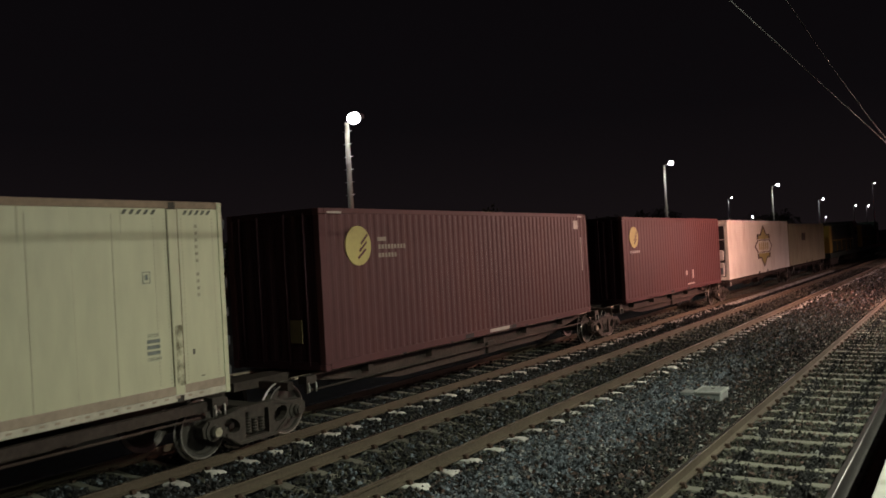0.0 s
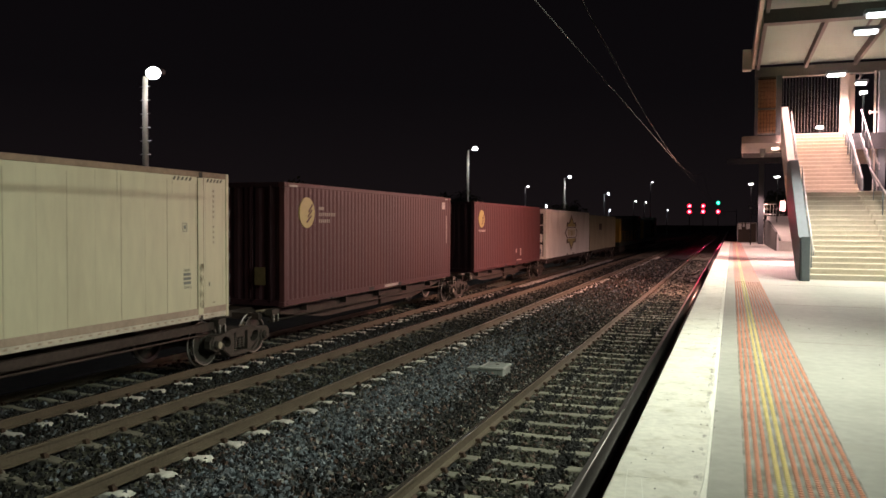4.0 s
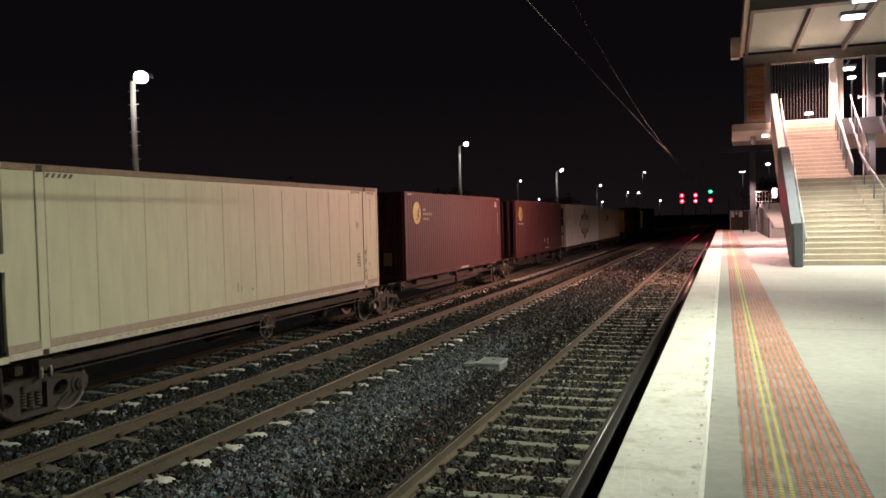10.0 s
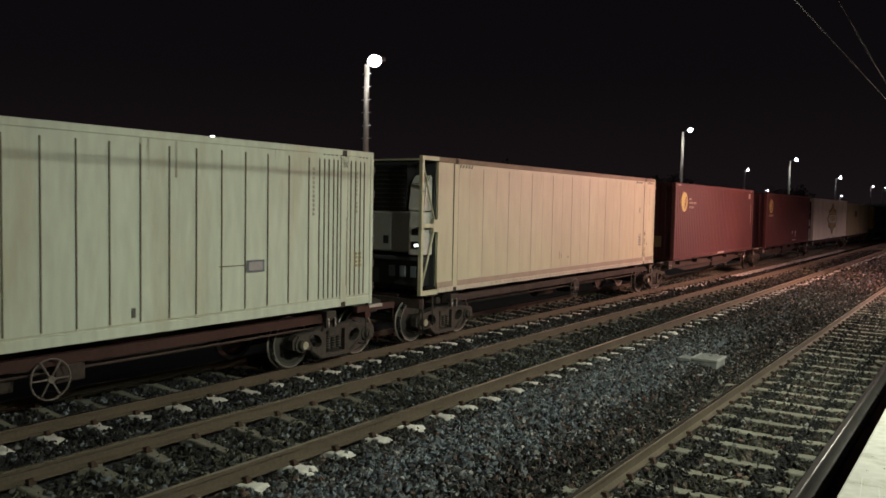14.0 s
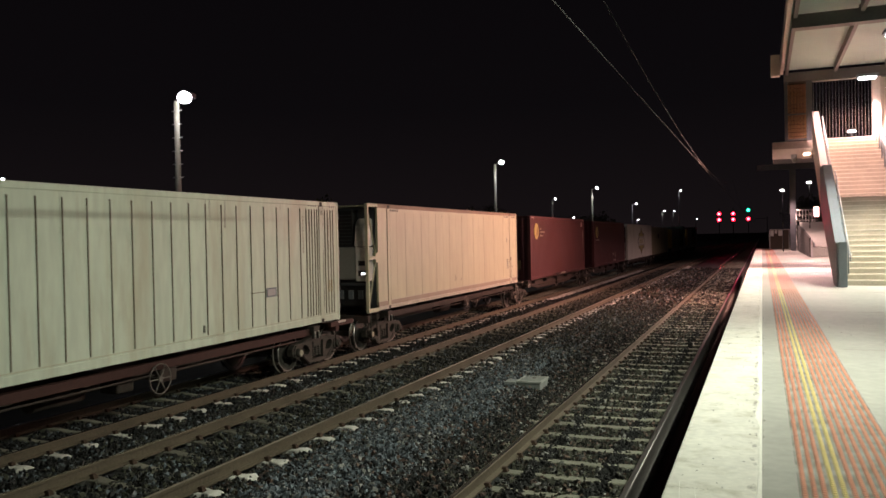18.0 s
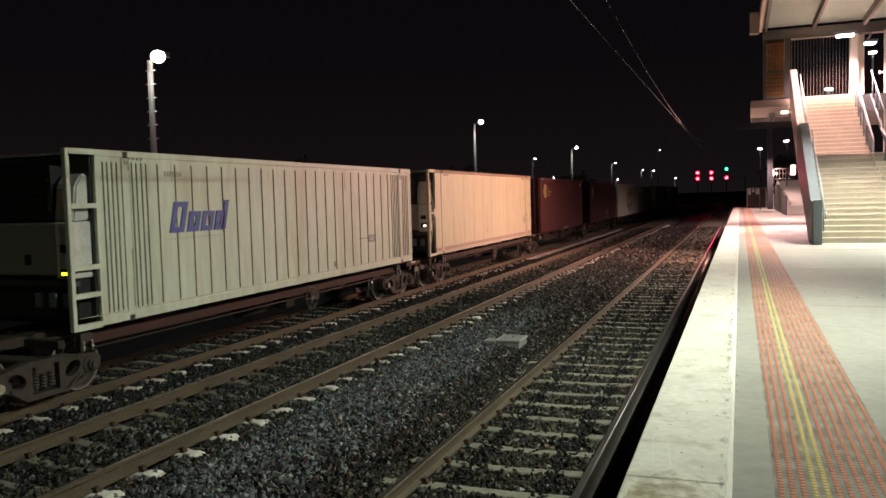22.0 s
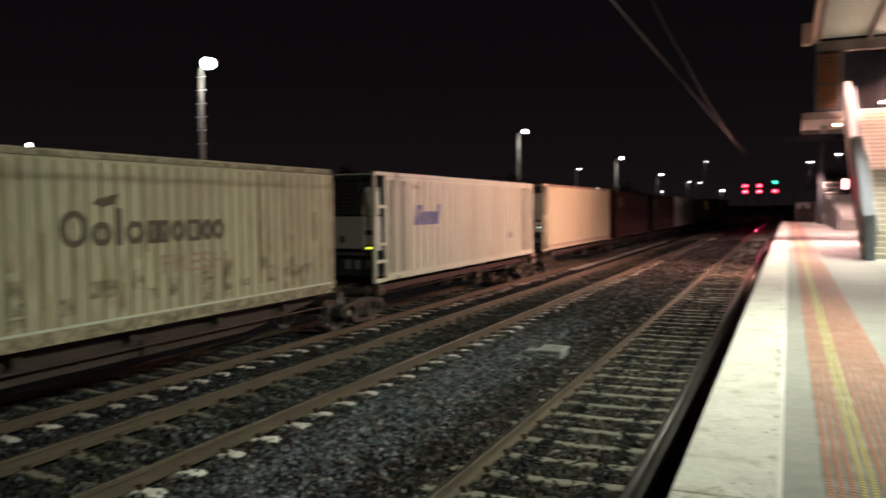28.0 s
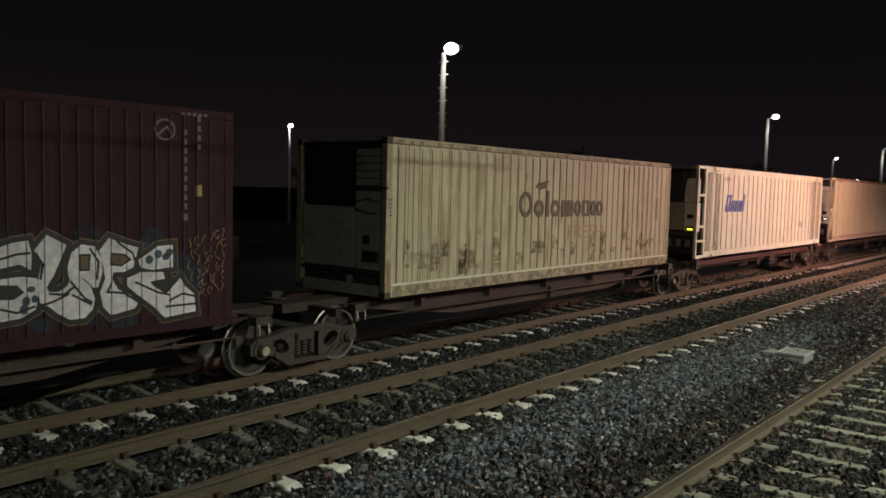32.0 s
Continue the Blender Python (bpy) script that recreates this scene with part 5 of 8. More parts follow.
def plain_ends(c, L, H, mat, door_at=-1):
    y = L / 2
    for s in (-1, 1):
        bm = bmesh.new()
        sheet_y = s * (y - 0.03)
        pts = folds(-HALF + 0.16, HALF - 0.16, 0.30, 0.035, 0.0)
        f = [[bm.verts.new((px, sheet_y + s * d, z)) for px, d in pts] for z in (0.16, H - 0.12)]
        g = [[bm.verts.new((px, sheet_y - s * 0.07, z)) for px, d in pts] for z in (0.16, H - 0.12)]
        for i in range(len(pts) - 1):
            bm.faces.new((f[0][i], f[0][i + 1], f[1][i + 1], f[1][i]))
            bm.faces.new((g[0][i], g[1][i], g[1][i + 1], g[0][i + 1]))
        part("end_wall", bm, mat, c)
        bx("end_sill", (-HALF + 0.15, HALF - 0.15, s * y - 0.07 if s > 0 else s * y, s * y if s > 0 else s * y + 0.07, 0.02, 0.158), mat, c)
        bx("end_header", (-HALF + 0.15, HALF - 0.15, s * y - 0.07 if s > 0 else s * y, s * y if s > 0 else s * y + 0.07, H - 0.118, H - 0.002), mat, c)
        if s == door_at:
            for x in (-0.85, -0.35, 0.35, 0.85):
                bm = bmesh.new()
                tube(bm, (x, s * (y + 0.025), 0.1), (x, s * (y + 0.025), H - 0.08), 0.02, seg=8)
                part("lock_rod", bm, mat, c)
    bx("roof", (-HALF + 0.07, HALF - 0.07, -y + 0.02, y - 0.02, H - 0.06, H - 0.02), mat, c)
    bx("floor", (-HALF + 0.06, HALF - 0.06, -y + 0.02, y - 0.02, 0.04, 0.15), M["wagon"], c)


def dry_container(y0, y1, z, H, mat, label, period=0.28, depth=0.036):
    L = y1 - y0
    c = rolling(thing("shipping_container", label, "container", "containers on the train"), (y0 + y1) / 2, z)
    a = L / 2
    for s in (-1, 1):
        bm = bmesh.new()
        sheet(bm, folds(-a + 0.15, a - 0.15, period, depth, HALF - 0.008), 0.16, H - 0.10, s)
        part("side_wall", bm, mat, c)
    frame_parts(c, L, H, mat, mat, -a + 0.15, a - 0.15, (-a + 0.075, a - 0.075))
    # maroon boxes get darker ends, the weak light there put into the paint
    plain_ends(c, L, H, M["maroon_old_and_dim_end"] if mat is M["maroon"] else mat)
    castings(c, L, H, (-a + 0.075, a - 0.075), mat)
    # fork pockets in the bottom rail
    bars(c, [(k - 0.18, k + 0.18, 0.03, 0.13) for k in (-1.05, 1.05)] + [(a * q - 0.06, a * q + 0.06, 0.0, 0.05) for q in (-0.6, -0.3, 0.3, 0.6)], M["black"], label="dark fork pockets", name="fork_pocket")
    return c


def reefer_end(c, a, H, braces):
    """Refrigeration unit in an open frame at the trailing end."""
    deep = 0.62
    ye = -a
    for s in (-1, 1):
        x0, x1 = (HALF - 0.09, HALF) if s > 0 else (-HALF, -HALF + 0.09)
        bx("end_post", (x0, x1, ye, ye + 0.08, 0.0, H), c_paint, c, "", 0.01)
        bx("bay_sill", (x0, x1, ye + 0.08, ye + deep, 0.0, 0.10), c_paint, c)
        bx("bay_header", (x0, x1, ye + 0.08, ye + deep, H - 0.09, H), c_paint, c)
        # far side: a dark sheet is added in place of the bay's shade
        if s < 0:
            bx("bay_panel", (x0 + 0.02, x1 - 0.02, ye + 0.08, ye + deep, 0.1, H - 0.09), M["steel_dark"], c, "added dark sheet for the far bay's shade")
            continue
        bm = bmesh.new()
        if braces == "cross":
            xm = (x0 + x1) / 2
            tube(bm, (xm, ye + 0.06, H - 0.1), (xm, ye + 0.52, H * 0.545), 0.024, seg=6)
            tube(bm, (xm, ye + 0.06, 0.1), (xm, ye + 0.52, H * 0.455), 0.024, seg=6)
            box(bm, x0 + 0.02, x1, ye + 0.08, ye + 0.56, H * 0.485, H * 0.515)
            box(bm, x0 + 0.01, x1 + 0.004, ye + 0.44, ye + 0.62, H * 0.455, H * 0.545)
        else:
            for z in (0.19, 0.345, 0.685):
                box(bm, x0, x1, ye + 0.08, ye + deep, H * z - 0.04, H * z + 0.04)
        tagged(part("bay_brace", bm, c_paint, c), kind="stuff")
    # the unit itself, recessed
    yr = ye + 0.22
    bx("bulkhead", (-HALF + 0.1, HALF - 0.1, ye + deep - 0.02, ye + deep + 0.04, 0.1, H - 0.1), M["steel_dark"], c)
    bm = rounded(-HALF + 0.2, HALF - 0.22, yr, ye + deep - 0.024, H * 0.30, H * 0.60, 0.05, 3)
    unit = part("refrigeration_unit", bm, M["reefer_unit"], c, "white unit cover, dimmed for its shade")
    bm = bmesh.new()
    prism(bm, [(yr + 0.02, H * 0.605), (yr + 0.1, H * 0.80), (yr + 0.25, H * 0.865), (ye + deep - 0.03, H * 0.865), (ye + deep - 0.03, H * 0.605)], HALF - 0.56, HALF - 0.14)
    bmesh.ops.bevel(bm, geom=bm.edges[:], offset=0.03, segments=2, affect="EDGES")
    part("fairing", bm, M["unit_pale"], unit, "rounded white fairing")
    bm = rounded(HALF - 0.5, HALF - 0.12, yr - 0.03, ye + deep - 0.03, H * 0.285, H * 0.6, 0.03, 2)
    part("control_box", bm, M["unit_pale"], unit)
    bx("gauge_window", (HALF - 0.40, HALF - 0.20, yr - 0.036, yr - 0.031, H * 0.43, H * 0.475), M["black"], unit, "dark gauge window")
    bx("vent", (0.02, 0.16, yr - 0.008, yr - 0.001, H * 0.36, H * 0.42), M["black"], unit)
    bm = bmesh.new()
    box(bm, -HALF + 0.15, HALF - 0.62, yr + 0.06, ye + deep - 0.03, H * 0.61, H * 0.94)
    part("fan_box", bm, M["black"], unit, "dark fan opening")
    for k in range(9):
        z = H * 0.63 + k * H * 0.033
        bx("grille_bar", (-HALF + 0.18, HALF - 0.66, yr + 0.03, yr + 0.055, z, z + 0.02), M["steel_dark"], unit)
    zd = 0.0 if braces == "cross" else -0.125
    bx("display_bezel", (HALF - 0.40, HALF - 0.16, yr - 0.05, yr - 0.032, H * 0.335 + zd, H * 0.385 + zd), M["black"], unit)
    bx("display", (HALF - 0.37 if zd else HALF - 0.31, HALF - 0.19, yr - 0.058, yr - 0.052, H * 0.347 + zd, H * 0.366 + zd), M["display"] if braces == "cross" else M["display_green"], unit, "lit control display")
    bx("compressor_bay", (-HALF + 0.2, HALF - 0.2, yr + 0.1, ye + deep - 0.03, H * 0.06, H * 0.275), M["black"], unit)
    bx("unit_rail", (-HALF + 0.1, HALF - 0.1, yr - 0.04, yr + 0.05, H * 0.245, H * 0.272), M["steel_dark"], unit)
    for x in (0.15, 0.45, 0.75):
        bx("service_plate", (x, x + 0.14, yr + 0.04, yr + 0.09, H * 0.12, H * 0.2), M["steel_grey"], unit)


c_paint = None


def reefer(y0, y1, z, H, paint, label, ribs, roof_mat, braces, kick, post_in=0.85):
    global c_paint
    c_paint = paint
    L = y1 - y0
    a = L / 2
    c = rolling(thing("refrigerated_container", label, "container", "containers on the train"), (y0 + y1) / 2, z)
    yb = -a + 0.62
    reefer_end(c, a, H, braces)
    p1, p2 = yb + 0.70, a - post_in          # lifting posts
    for s in (-1, 1):
        xw = HALF - 0.012
        for u, v in ((yb, p1 - 0.09), (p1 + 0.09, p2 - 0.09), (p2 + 0.09, a - 0.09)):
            bx("side_wall", (xw - 0.06 if s > 0 else -xw, xw if s > 0 else -xw + 0.06, u, v, 0.17, H - 0.11), paint, c)
        for y in (p1, p2):
            bx("lifting_post", (s * HALF - 0.1 if s > 0 else -HALF - 0.004, HALF + 0.004 if s > 0 else -HALF + 0.1, y - 0.088, y + 0.088, 0.12, H - 0.12), paint, c, "", 0.012)
        bx("end_post", (HALF - 0.12 if s > 0 else -HALF - 0.003, HALF + 0.003 if s > 0 else -HALF + 0.12, a - 0.088, a, 0.0, H), paint, c, "", 0.012)
        bx("bottom_rail", (HALF - 0.06 if s > 0 else -HALF, HALF if s > 0 else -HALF + 0.06, yb, a - 0.09, 0.02, 0.168 if kick is paint else 0.125), paint if kick is paint else M["sill_pale"], c, "", 0.008)
        if kick is not paint:
            bx("kick_strip", (HALF - 0.055 if s > 0 else -HALF, HALF - 0.001 if s > 0 else -HALF + 0.055, yb, a - 0.09, 0.127, 0.255), kick, c, "brown-stained strip above the sill", 0.006)
        bx("top_rail", (HALF - 0.07 if s > 0 else -HALF, HALF if s > 0 else -HALF + 0.07, yb, a - 0.09, H - 0.108, H), roof_mat, c, "", 0.008)
    # ribs or seams on the visible wall
    x = HALF - 0.012
    for s in (-1, 1):
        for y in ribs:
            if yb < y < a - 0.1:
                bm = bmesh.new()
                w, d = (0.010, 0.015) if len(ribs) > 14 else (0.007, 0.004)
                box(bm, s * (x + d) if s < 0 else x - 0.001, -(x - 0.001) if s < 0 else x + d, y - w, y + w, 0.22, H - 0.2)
                part("rib", bm, M["rib_line"] if len(ribs) > 14 else M["seam_faint"], c, "dark thin rib" if len(ribs) > 14 else "faint panel seam")
    bx("roof", (-HALF + 0.07, HALF - 0.07, yb, a - 0.02, H - 0.06, H - 0.02), paint, c)
    bx("floor", (-HALF + 0.06, HALF - 0.06, yb, a - 0.02, 0.04, 0.16), M["wagon"], c)
    bx("end_door", (-HALF + 0.12, HALF - 0.12, a - 0.08, a - 0.02, 0.16, H - 0.11), paint, c)
    for z0 in np.linspace(0.35, H - 0.35, 6):
        bx("hinge", (HALF - 0.02, HALF + 0.006, a + 0.001, a + 0.035, z0 - 0.07, z0 + 0.07), M["steel_dark"], c)
    castings(c, L, H, (p1, p2), M["castiron"])
    return c, p1, p2


def letters(c, shapes, mat, label, t=0.085, lean=0.0, name="lettering"):
    """Plain shapes in the place of a painted name: kind, first and last y, bottom and top z."""
    bm = bmesh.new()
    x0, x1 = HALF - 0.012, HALF + 0.013
    for kind, ya, yb, za, zb in shapes:
        if kind == "ring":
            ring(bm, (ya + yb) / 2, (za + zb) / 2, (yb - ya) / 2, (zb - za) / 2, t, x0, x1)
        elif kind == "bar":
            prism(bm, [(ya, za), (yb, za), (yb + lean * (zb - za), zb), (ya + lean * (zb - za), zb)], x0, x1)
        else:
            # a hollow block, its hole as high as the strokes leave it
            skew = lambda y, z: (y + lean * (z - za), z)
            for a0, a1, b0, b1 in ((ya, ya + t, za, zb), (yb - t, yb, za, zb), (ya + t, yb - t, za, za + t * 0.8), (ya + t, yb - t, zb - t * 0.8, zb)):
                prism(bm, [skew(a0, b0), skew(a1, b0), skew(a1, b1), skew(a0, b1)], x0, x1)
    return tagged(part(name, bm, mat, c, label), kind="stuff")


# --- wagons ---
def cast_plate(outline, holes, x0, x1):
    """A plate in the y-z plane with openings right through it."""
    bm = bmesh.new()
    edges = []
    for loop in (outline, *holes):
        vs = [bm.verts.new((x0, y, z)) for y, z in loop]
        edges += [bm.edges.new((vs[i], vs[(i + 1) % len(vs)])) for i in range(len(vs))]
    bmesh.ops.triangle_fill(bm, use_beauty=True, use_dissolve=False, edges=edges)
    made = bmesh.ops.extrude_face_region(bm, geom=bm.faces[:])
    for v in made["geom"]:
        if isinstance(v, bmesh.types.BMVert):
            v.co.x = x1
    return bm


def bogie(y):
    b = rolling(thing("bogie", "two-axle freight bogie with cast side frames", "bogie", "bogies"), y, TRZ)
    wb, r, xf = 0.915, 0.46, 1.0
    for s in (-1, 1):
        x0, x1 = (s * xf - 0.07, s * xf + 0.07)
        bm = cast_plate([(-1.13, 0.40), (-1.14, 0.56), (-1.03, 0.645), (-0.72, 0.665), (-0.42, 0.73), (0.42, 0.73), (0.72, 0.665), (1.03, 0.645), (1.14, 0.56), (1.13, 0.40), (0.97, 0.33), (0.80, 0.36), (0.70, 0.33), (0.42, 0.13), (-0.42, 0.13), (-0.70, 0.33), (-0.80, 0.36), (-0.97, 0.33)],
                        [[(q * (0.535 + 0.155 * math.cos(v)) + q * 0.05 * math.sin(v), 0.475 + 0.125 * math.sin(v)) for v in [k * math.tau / 12 for k in range(12)]] for q in (-1, 1)]
                        + [[(-0.26, 0.215), (0.26, 0.215), (0.26, 0.635), (-0.26, 0.635)]], x0, x1)
        for q in (-wb, wb):
            disc(bm, q, 0.465, 0.17, 0.15, x0 - 0.02, x1 + 0.02, 18)
        stroke(bm, [(-1.0, 0.615), (-0.70, 0.64), (-0.40, 0.70), (0.40, 0.70), (0.70, 0.64), (1.0, 0.615)], 0.05, x0 - 0.025, x1 + 0.025)
        stroke(bm, [(-0.66, 0.35), (-0.40, 0.165), (0.40, 0.165), (0.66, 0.35)], 0.045, x0 - 0.025, x1 + 0.025)
        part("side_frame", bm, M["castiron"], b, "cast steel side frame")
        for q in (-wb, wb):
            bm = bmesh.new()
            tube(bm, (s * 1.06, q, 0.46), (s * 1.16, q, 0.46), 0.105, 0.095, 16)
            cap = part("bearing_cap", bm, M["castiron"], b)
            bm = bmesh.new()
            tube(bm, (s * 1.171, q, 0.46), (s * 1.185, q, 0.46), 0.075, 0.07, 12)
            part("end_plate", bm, M["mark_faint"] if (q < 0) else M["castiron"], cap)
        for k in (-0.15, 0.0, 0.15):
            bm = bmesh.new()
            prof = [(0.27, 0.03)] + [(0.27 + h * 0.024, 0.062 if h % 2 else 0.046) for h in range(13)] + [(0.56, 0.03)]
            lathe(bm, prof, 10, "z")
            for v in bm.verts:
                v.co += Vector((s * xf, k, 0))
            part("spring", bm, M["castiron"], b)
    bm = rounded(-1.06, 1.06, -0.19, 0.19, 0.50, 0.72, 0.03)
    part("bolster", bm, M["castiron"], b)
    for q in (-0.45, 0.45):
        bx("brake_beam", (-0.85, 0.85, q - 0.05, q + 0.05, 0.36, 0.46), M["castiron"], b, "", 0.015)
    for q in (-wb, wb):
        ws = new("wheelset")
        ws.parent = b
        tagged(ws, "steel wheelset with bright treads")
        ws.matrix_basis = pose(0, q, r)
        WHEELSETS.append((ws, q, r))
        for s in (-1, 1):
            bm = bmesh.new()
            lathe(bm, [(s * u, v) for u, v in ((0.68, 0.12), (0.70, 0.37), (0.68, 0.40), (0.68, 0.484), (0.705, 0.486), (0.715, 0.462), (0.80, 0.455), (0.82, 0.44), (0.82, 0.418), (0.812, 0.39), (0.765, 0.37), (0.76, 0.16), (0.82, 0.14), (0.82, 0.09), (0.68, 0.09))], 36)
            w = part("wheel", bm, M["wheel"], ws)
            w.data.materials.append(M["tread"])
            w.data.materials.append(M["rim"])
            for p in w.data.polygons:
                rr = math.hypot(p.center.y, p.center.z)
                if rr > 0.445 and abs(p.normal.x) < 0.9:
                    p.material_index = 1
                elif rr > 0.415 and abs(p.normal.x) > 0.9:
                    p.material_index = 2
            for k in range(4):
                a = k * math.tau / 4 + 0.4
                bx("web_mark", (s * 0.764 - 0.004, s * 0.764 + 0.004, math.cos(a) * 0.26 - 0.02, math.cos(a) * 0.26 + 0.02, math.sin(a) * 0.26 - 0.03, math.sin(a) * 0.26 + 0.03), M["castiron"], w)
        bm = bmesh.new()
        tube(bm, (-1.04, 0, 0), (1.04, 0, 0), 0.075, seg=14)
        part("axle", bm, M["wheel"], ws)
    return b


def wagon(y0, y1, sill, style, end_coupler=0):
    """A container flat between the pivots y0 and y1, deck just under the container."""
    L = y1 - y0
    a = L / 2
    w = rolling(thing("container_wagon", "skeletal container wagon with dark underframe", "wagon", "wagons of the train"), (y0 + y1) / 2, TRZ)
    top = 1.0
    bm = bmesh.new()
    prism(bm, [(-a + 0.1, 0.84), (-a + 1.9, 0.82), (-a + 3.2, 0.52), (a - 3.2, 0.52), (a - 1.9, 0.82), (a - 0.1, 0.84), (a - 0.1, top - 0.004), (-a + 0.1, top - 0.004)], -0.28, 0.28)
    part("centre_sill", bm, M["wagon"], w, "fish-bellied centre sill")
    for s in (-1, 1):
        if style == "sill":
            bx("side_sill", (s * 1.06 - 0.06, s * 1.06 + 0.06, -a + 0.9, a - 0.9, top - 0.19, top - 0.04), sill, w)
        else:
            bm = bmesh.new()
            prism(bm, [(-a + 1.0, top - 0.06), (a - 1.0, top - 0.06), (a - 1.6, top - 0.16), (a - 4.2, 0.50), (-a + 4.2, 0.50), (-a + 1.6, top - 0.16)], s * 0.80 - 0.02, s * 0.80 + 0.02)
            part("side_girder", bm, M["wagon"], w, "deep side girder")
            bx("girder_flange", (s * 0.80 - 0.07, s * 0.80 + 0.07, -a + 1.0, a - 1.0, top - 0.058, top - 0.03), sill, w)
    n = 7
    for k in range(n):
        y = -a + 0.75 + (L - 1.5) * k / (n - 1)
        bx("cross_bearer", (-1.0, 1.0, y - 0.07, y + 0.07, top - 0.20, top - 0.06), M["wagon"], w)
    for y in (-a + 1.05, a - 1.05):
        for s in (-1, 1):
            bm = bmesh.new()
            box(bm, s * 1.13 - 0.1, s * 1.13 + 0.1, y - 0.13, y + 0.13, top - 0.12, top + 0.02)
            box(bm, s * 1.2 - 0.025, s * 1.2 + 0.025, y - 0.13, y - 0.09, top - 0.28, top - 0.12)
            box(bm, s * 1.2 - 0.025, s * 1.2 + 0.025, y + 0.09, y + 0.13, top - 0.28, top - 0.12)
            lock = part("twistlock_bracket", bm, M["castiron"], w)
            for q in (-0.09, 0.09):
                bm = bmesh.new()
                tube(bm, (s * 1.235, y + q, top - 0.10), (s * 1.235, y + q + 0.02, top - 0.17), 0.014, seg=6)
                tube(bm, (s * 1.235, y + q + 0.02, top - 0.17), (s * 1.235, y + q + 0.015, top - 0.27), 0.014, seg=6)
                part("locking_lever", bm, M["lever"], lock, "pale worn locking lever")
    # brake gear hung below
    bm = bmesh.new()
    tube(bm, (0.55, -1.2, 0.62), (0.55, -0.2, 0.62), 0.16, seg=16)
    part("air_tank", bm, M["wagon"], w)
    bm = bmesh.new()
    tube(bm, (0.95, -a + 1.2, 0.7), (0.95, a - 1.2, 0.7), 0.022, seg=6)
    part("brake_pipe", bm, M["wagon"], w)
    bx("brake_valve", (0.5, 0.9, 0.3, 0.7, 0.5, 0.8), M["wagon"], w, "", 0.03)
    if style == "sill" and y0 < 20:
        hy = (2.34 if y0 > -6 else -13.6) - (y0 + y1) / 2
        hand = part("handwheel", handwheel_mesh(), M["mark_old"], w, "spoked brake handwheel")
        hand.matrix_basis = pose(1.19, hy, 0.66)
        bx("handwheel_stem", (0.8, 1.17, hy - 0.02, hy + 0.02, 0.64, 0.68), M["castiron"], w)
        bx("brake_box", (0.86, 1.1, hy + 0.12, hy + 0.55, 0.56, 0.82), M["wagon"], w, "", 0.03)
    for e in (-1, 1):
        if end_coupler == e:
            y = e * (a + 0.1)
            bx("end_sill", (-1.15, 1.15, y - 0.08, y + 0.08, top - 0.22, top - 0.03), sill, w)
            bm = bmesh.new()
            box(bm, -0.09, 0.09, min(y, y + e * 1.35), max(y, y + e * 1.35), 0.72, 0.90)
            box(bm, -0.16, 0.16, min(y + e * 1.2, y + e * 1.5), max(y + e * 1.2, y + e * 1.5), 0.66, 0.96)
            part("coupler", bm, M["castiron"], w)
            bm = bmesh.new()
            tube(bm, (1.1, y, top - 0.05), (1.1, y, top - 0.75), 0.016, seg=6)
            tube(bm, (1.1, y, top - 0.75), (0.8, y, top - 0.75), 0.016, seg=6)
            part("hand_grab", bm, M["wagon"], w)
            if sill is M["wagon_red"]:
                for s in (-1, 1):
                    bx("sill_end", (s * 1.12 - 0.05, s * 1.12 + 0.05, y - 0.35, y + 0.83, top - 0.10, top + 0.02), sill, w, "red side sill end", 0.01)
                    bx("worn_edge", (s * 1.12 - 0.02, s * 1.12 + 0.052, y + 0.02, y + 0.42, top - 0.03, top + 0.023), M["mark_white"], w, "paint worn to pale metal")
                    bm = bmesh.new()
                    tube(bm, (s * 1.15, y + 0.80, top - 0.10), (s * 1.15, y + 0.80, top - 0.40), 0.013, seg=6)
                    part("hand_grab", bm, sill, w)
            else:
                for s in (-1, 1):
                    bm = bmesh.new()
                    for a0, b0, a1, b1 in ((0.0, 1.05, 0.04, 0.33), (0.04, 0.33, 0.40, 0.36), (0.40, 0.36, 0.38, 1.02)):
                        tube(bm, (s * 1.2, -a - 0.14 + a0, b0), (s * 1.2, -a - 0.14 + a1, b1), 0.018, seg=6)
                    part("step_stirrup", bm, M["castiron"], w, "bent steel step")
    return w


def handwheel_mesh():
    bm = bmesh.new()
    R, n = 0.27, 20
    for k in range(n):
        a, b = k * math.tau / n, (k + 1) * math.tau / n
        tube(bm, (0, R * math.cos(a), R * math.sin(a)), (0, R * math.cos(b), R * math.sin(b)), 0.013, seg=6, cap=False)
    for k in range(6):
        a = k * math.tau / 6
        tube(bm, (0, 0, 0), (0, R * math.cos(a), R * math.sin(a)), 0.013, seg=6, cap=False)
    tube(bm, (-0.03, 0, 0), (0.03, 0, 0), 0.05, seg=10)
    return bm


BOGIES = [-52.0, -37.08, -21.70, -7.95, -4.25, 9.47, 24.6, 38.9, 55.0, 68.0]
for yb in BOGIES:
    bogie(yb)
wagon(-52.0, -37.05, M["wagon_red"], "girder")
wagon(-37.05, -22.05, M["wagon_red"], "girder")
wagon(-22.05, -7.2, M["wagon_red"], "sill", 1)
wagon(-5.2, 9.6, M["wagon"], "sill", -1)
wagon(9.6, 24.6, M["kick"], "girder")
wagon(24.6, 38.9, M["kick"], "girder")
wagon(38.9, 55.0, M["wagon"], "sill")
wagon(55.0, 69.2, M["wagon"], "sill")

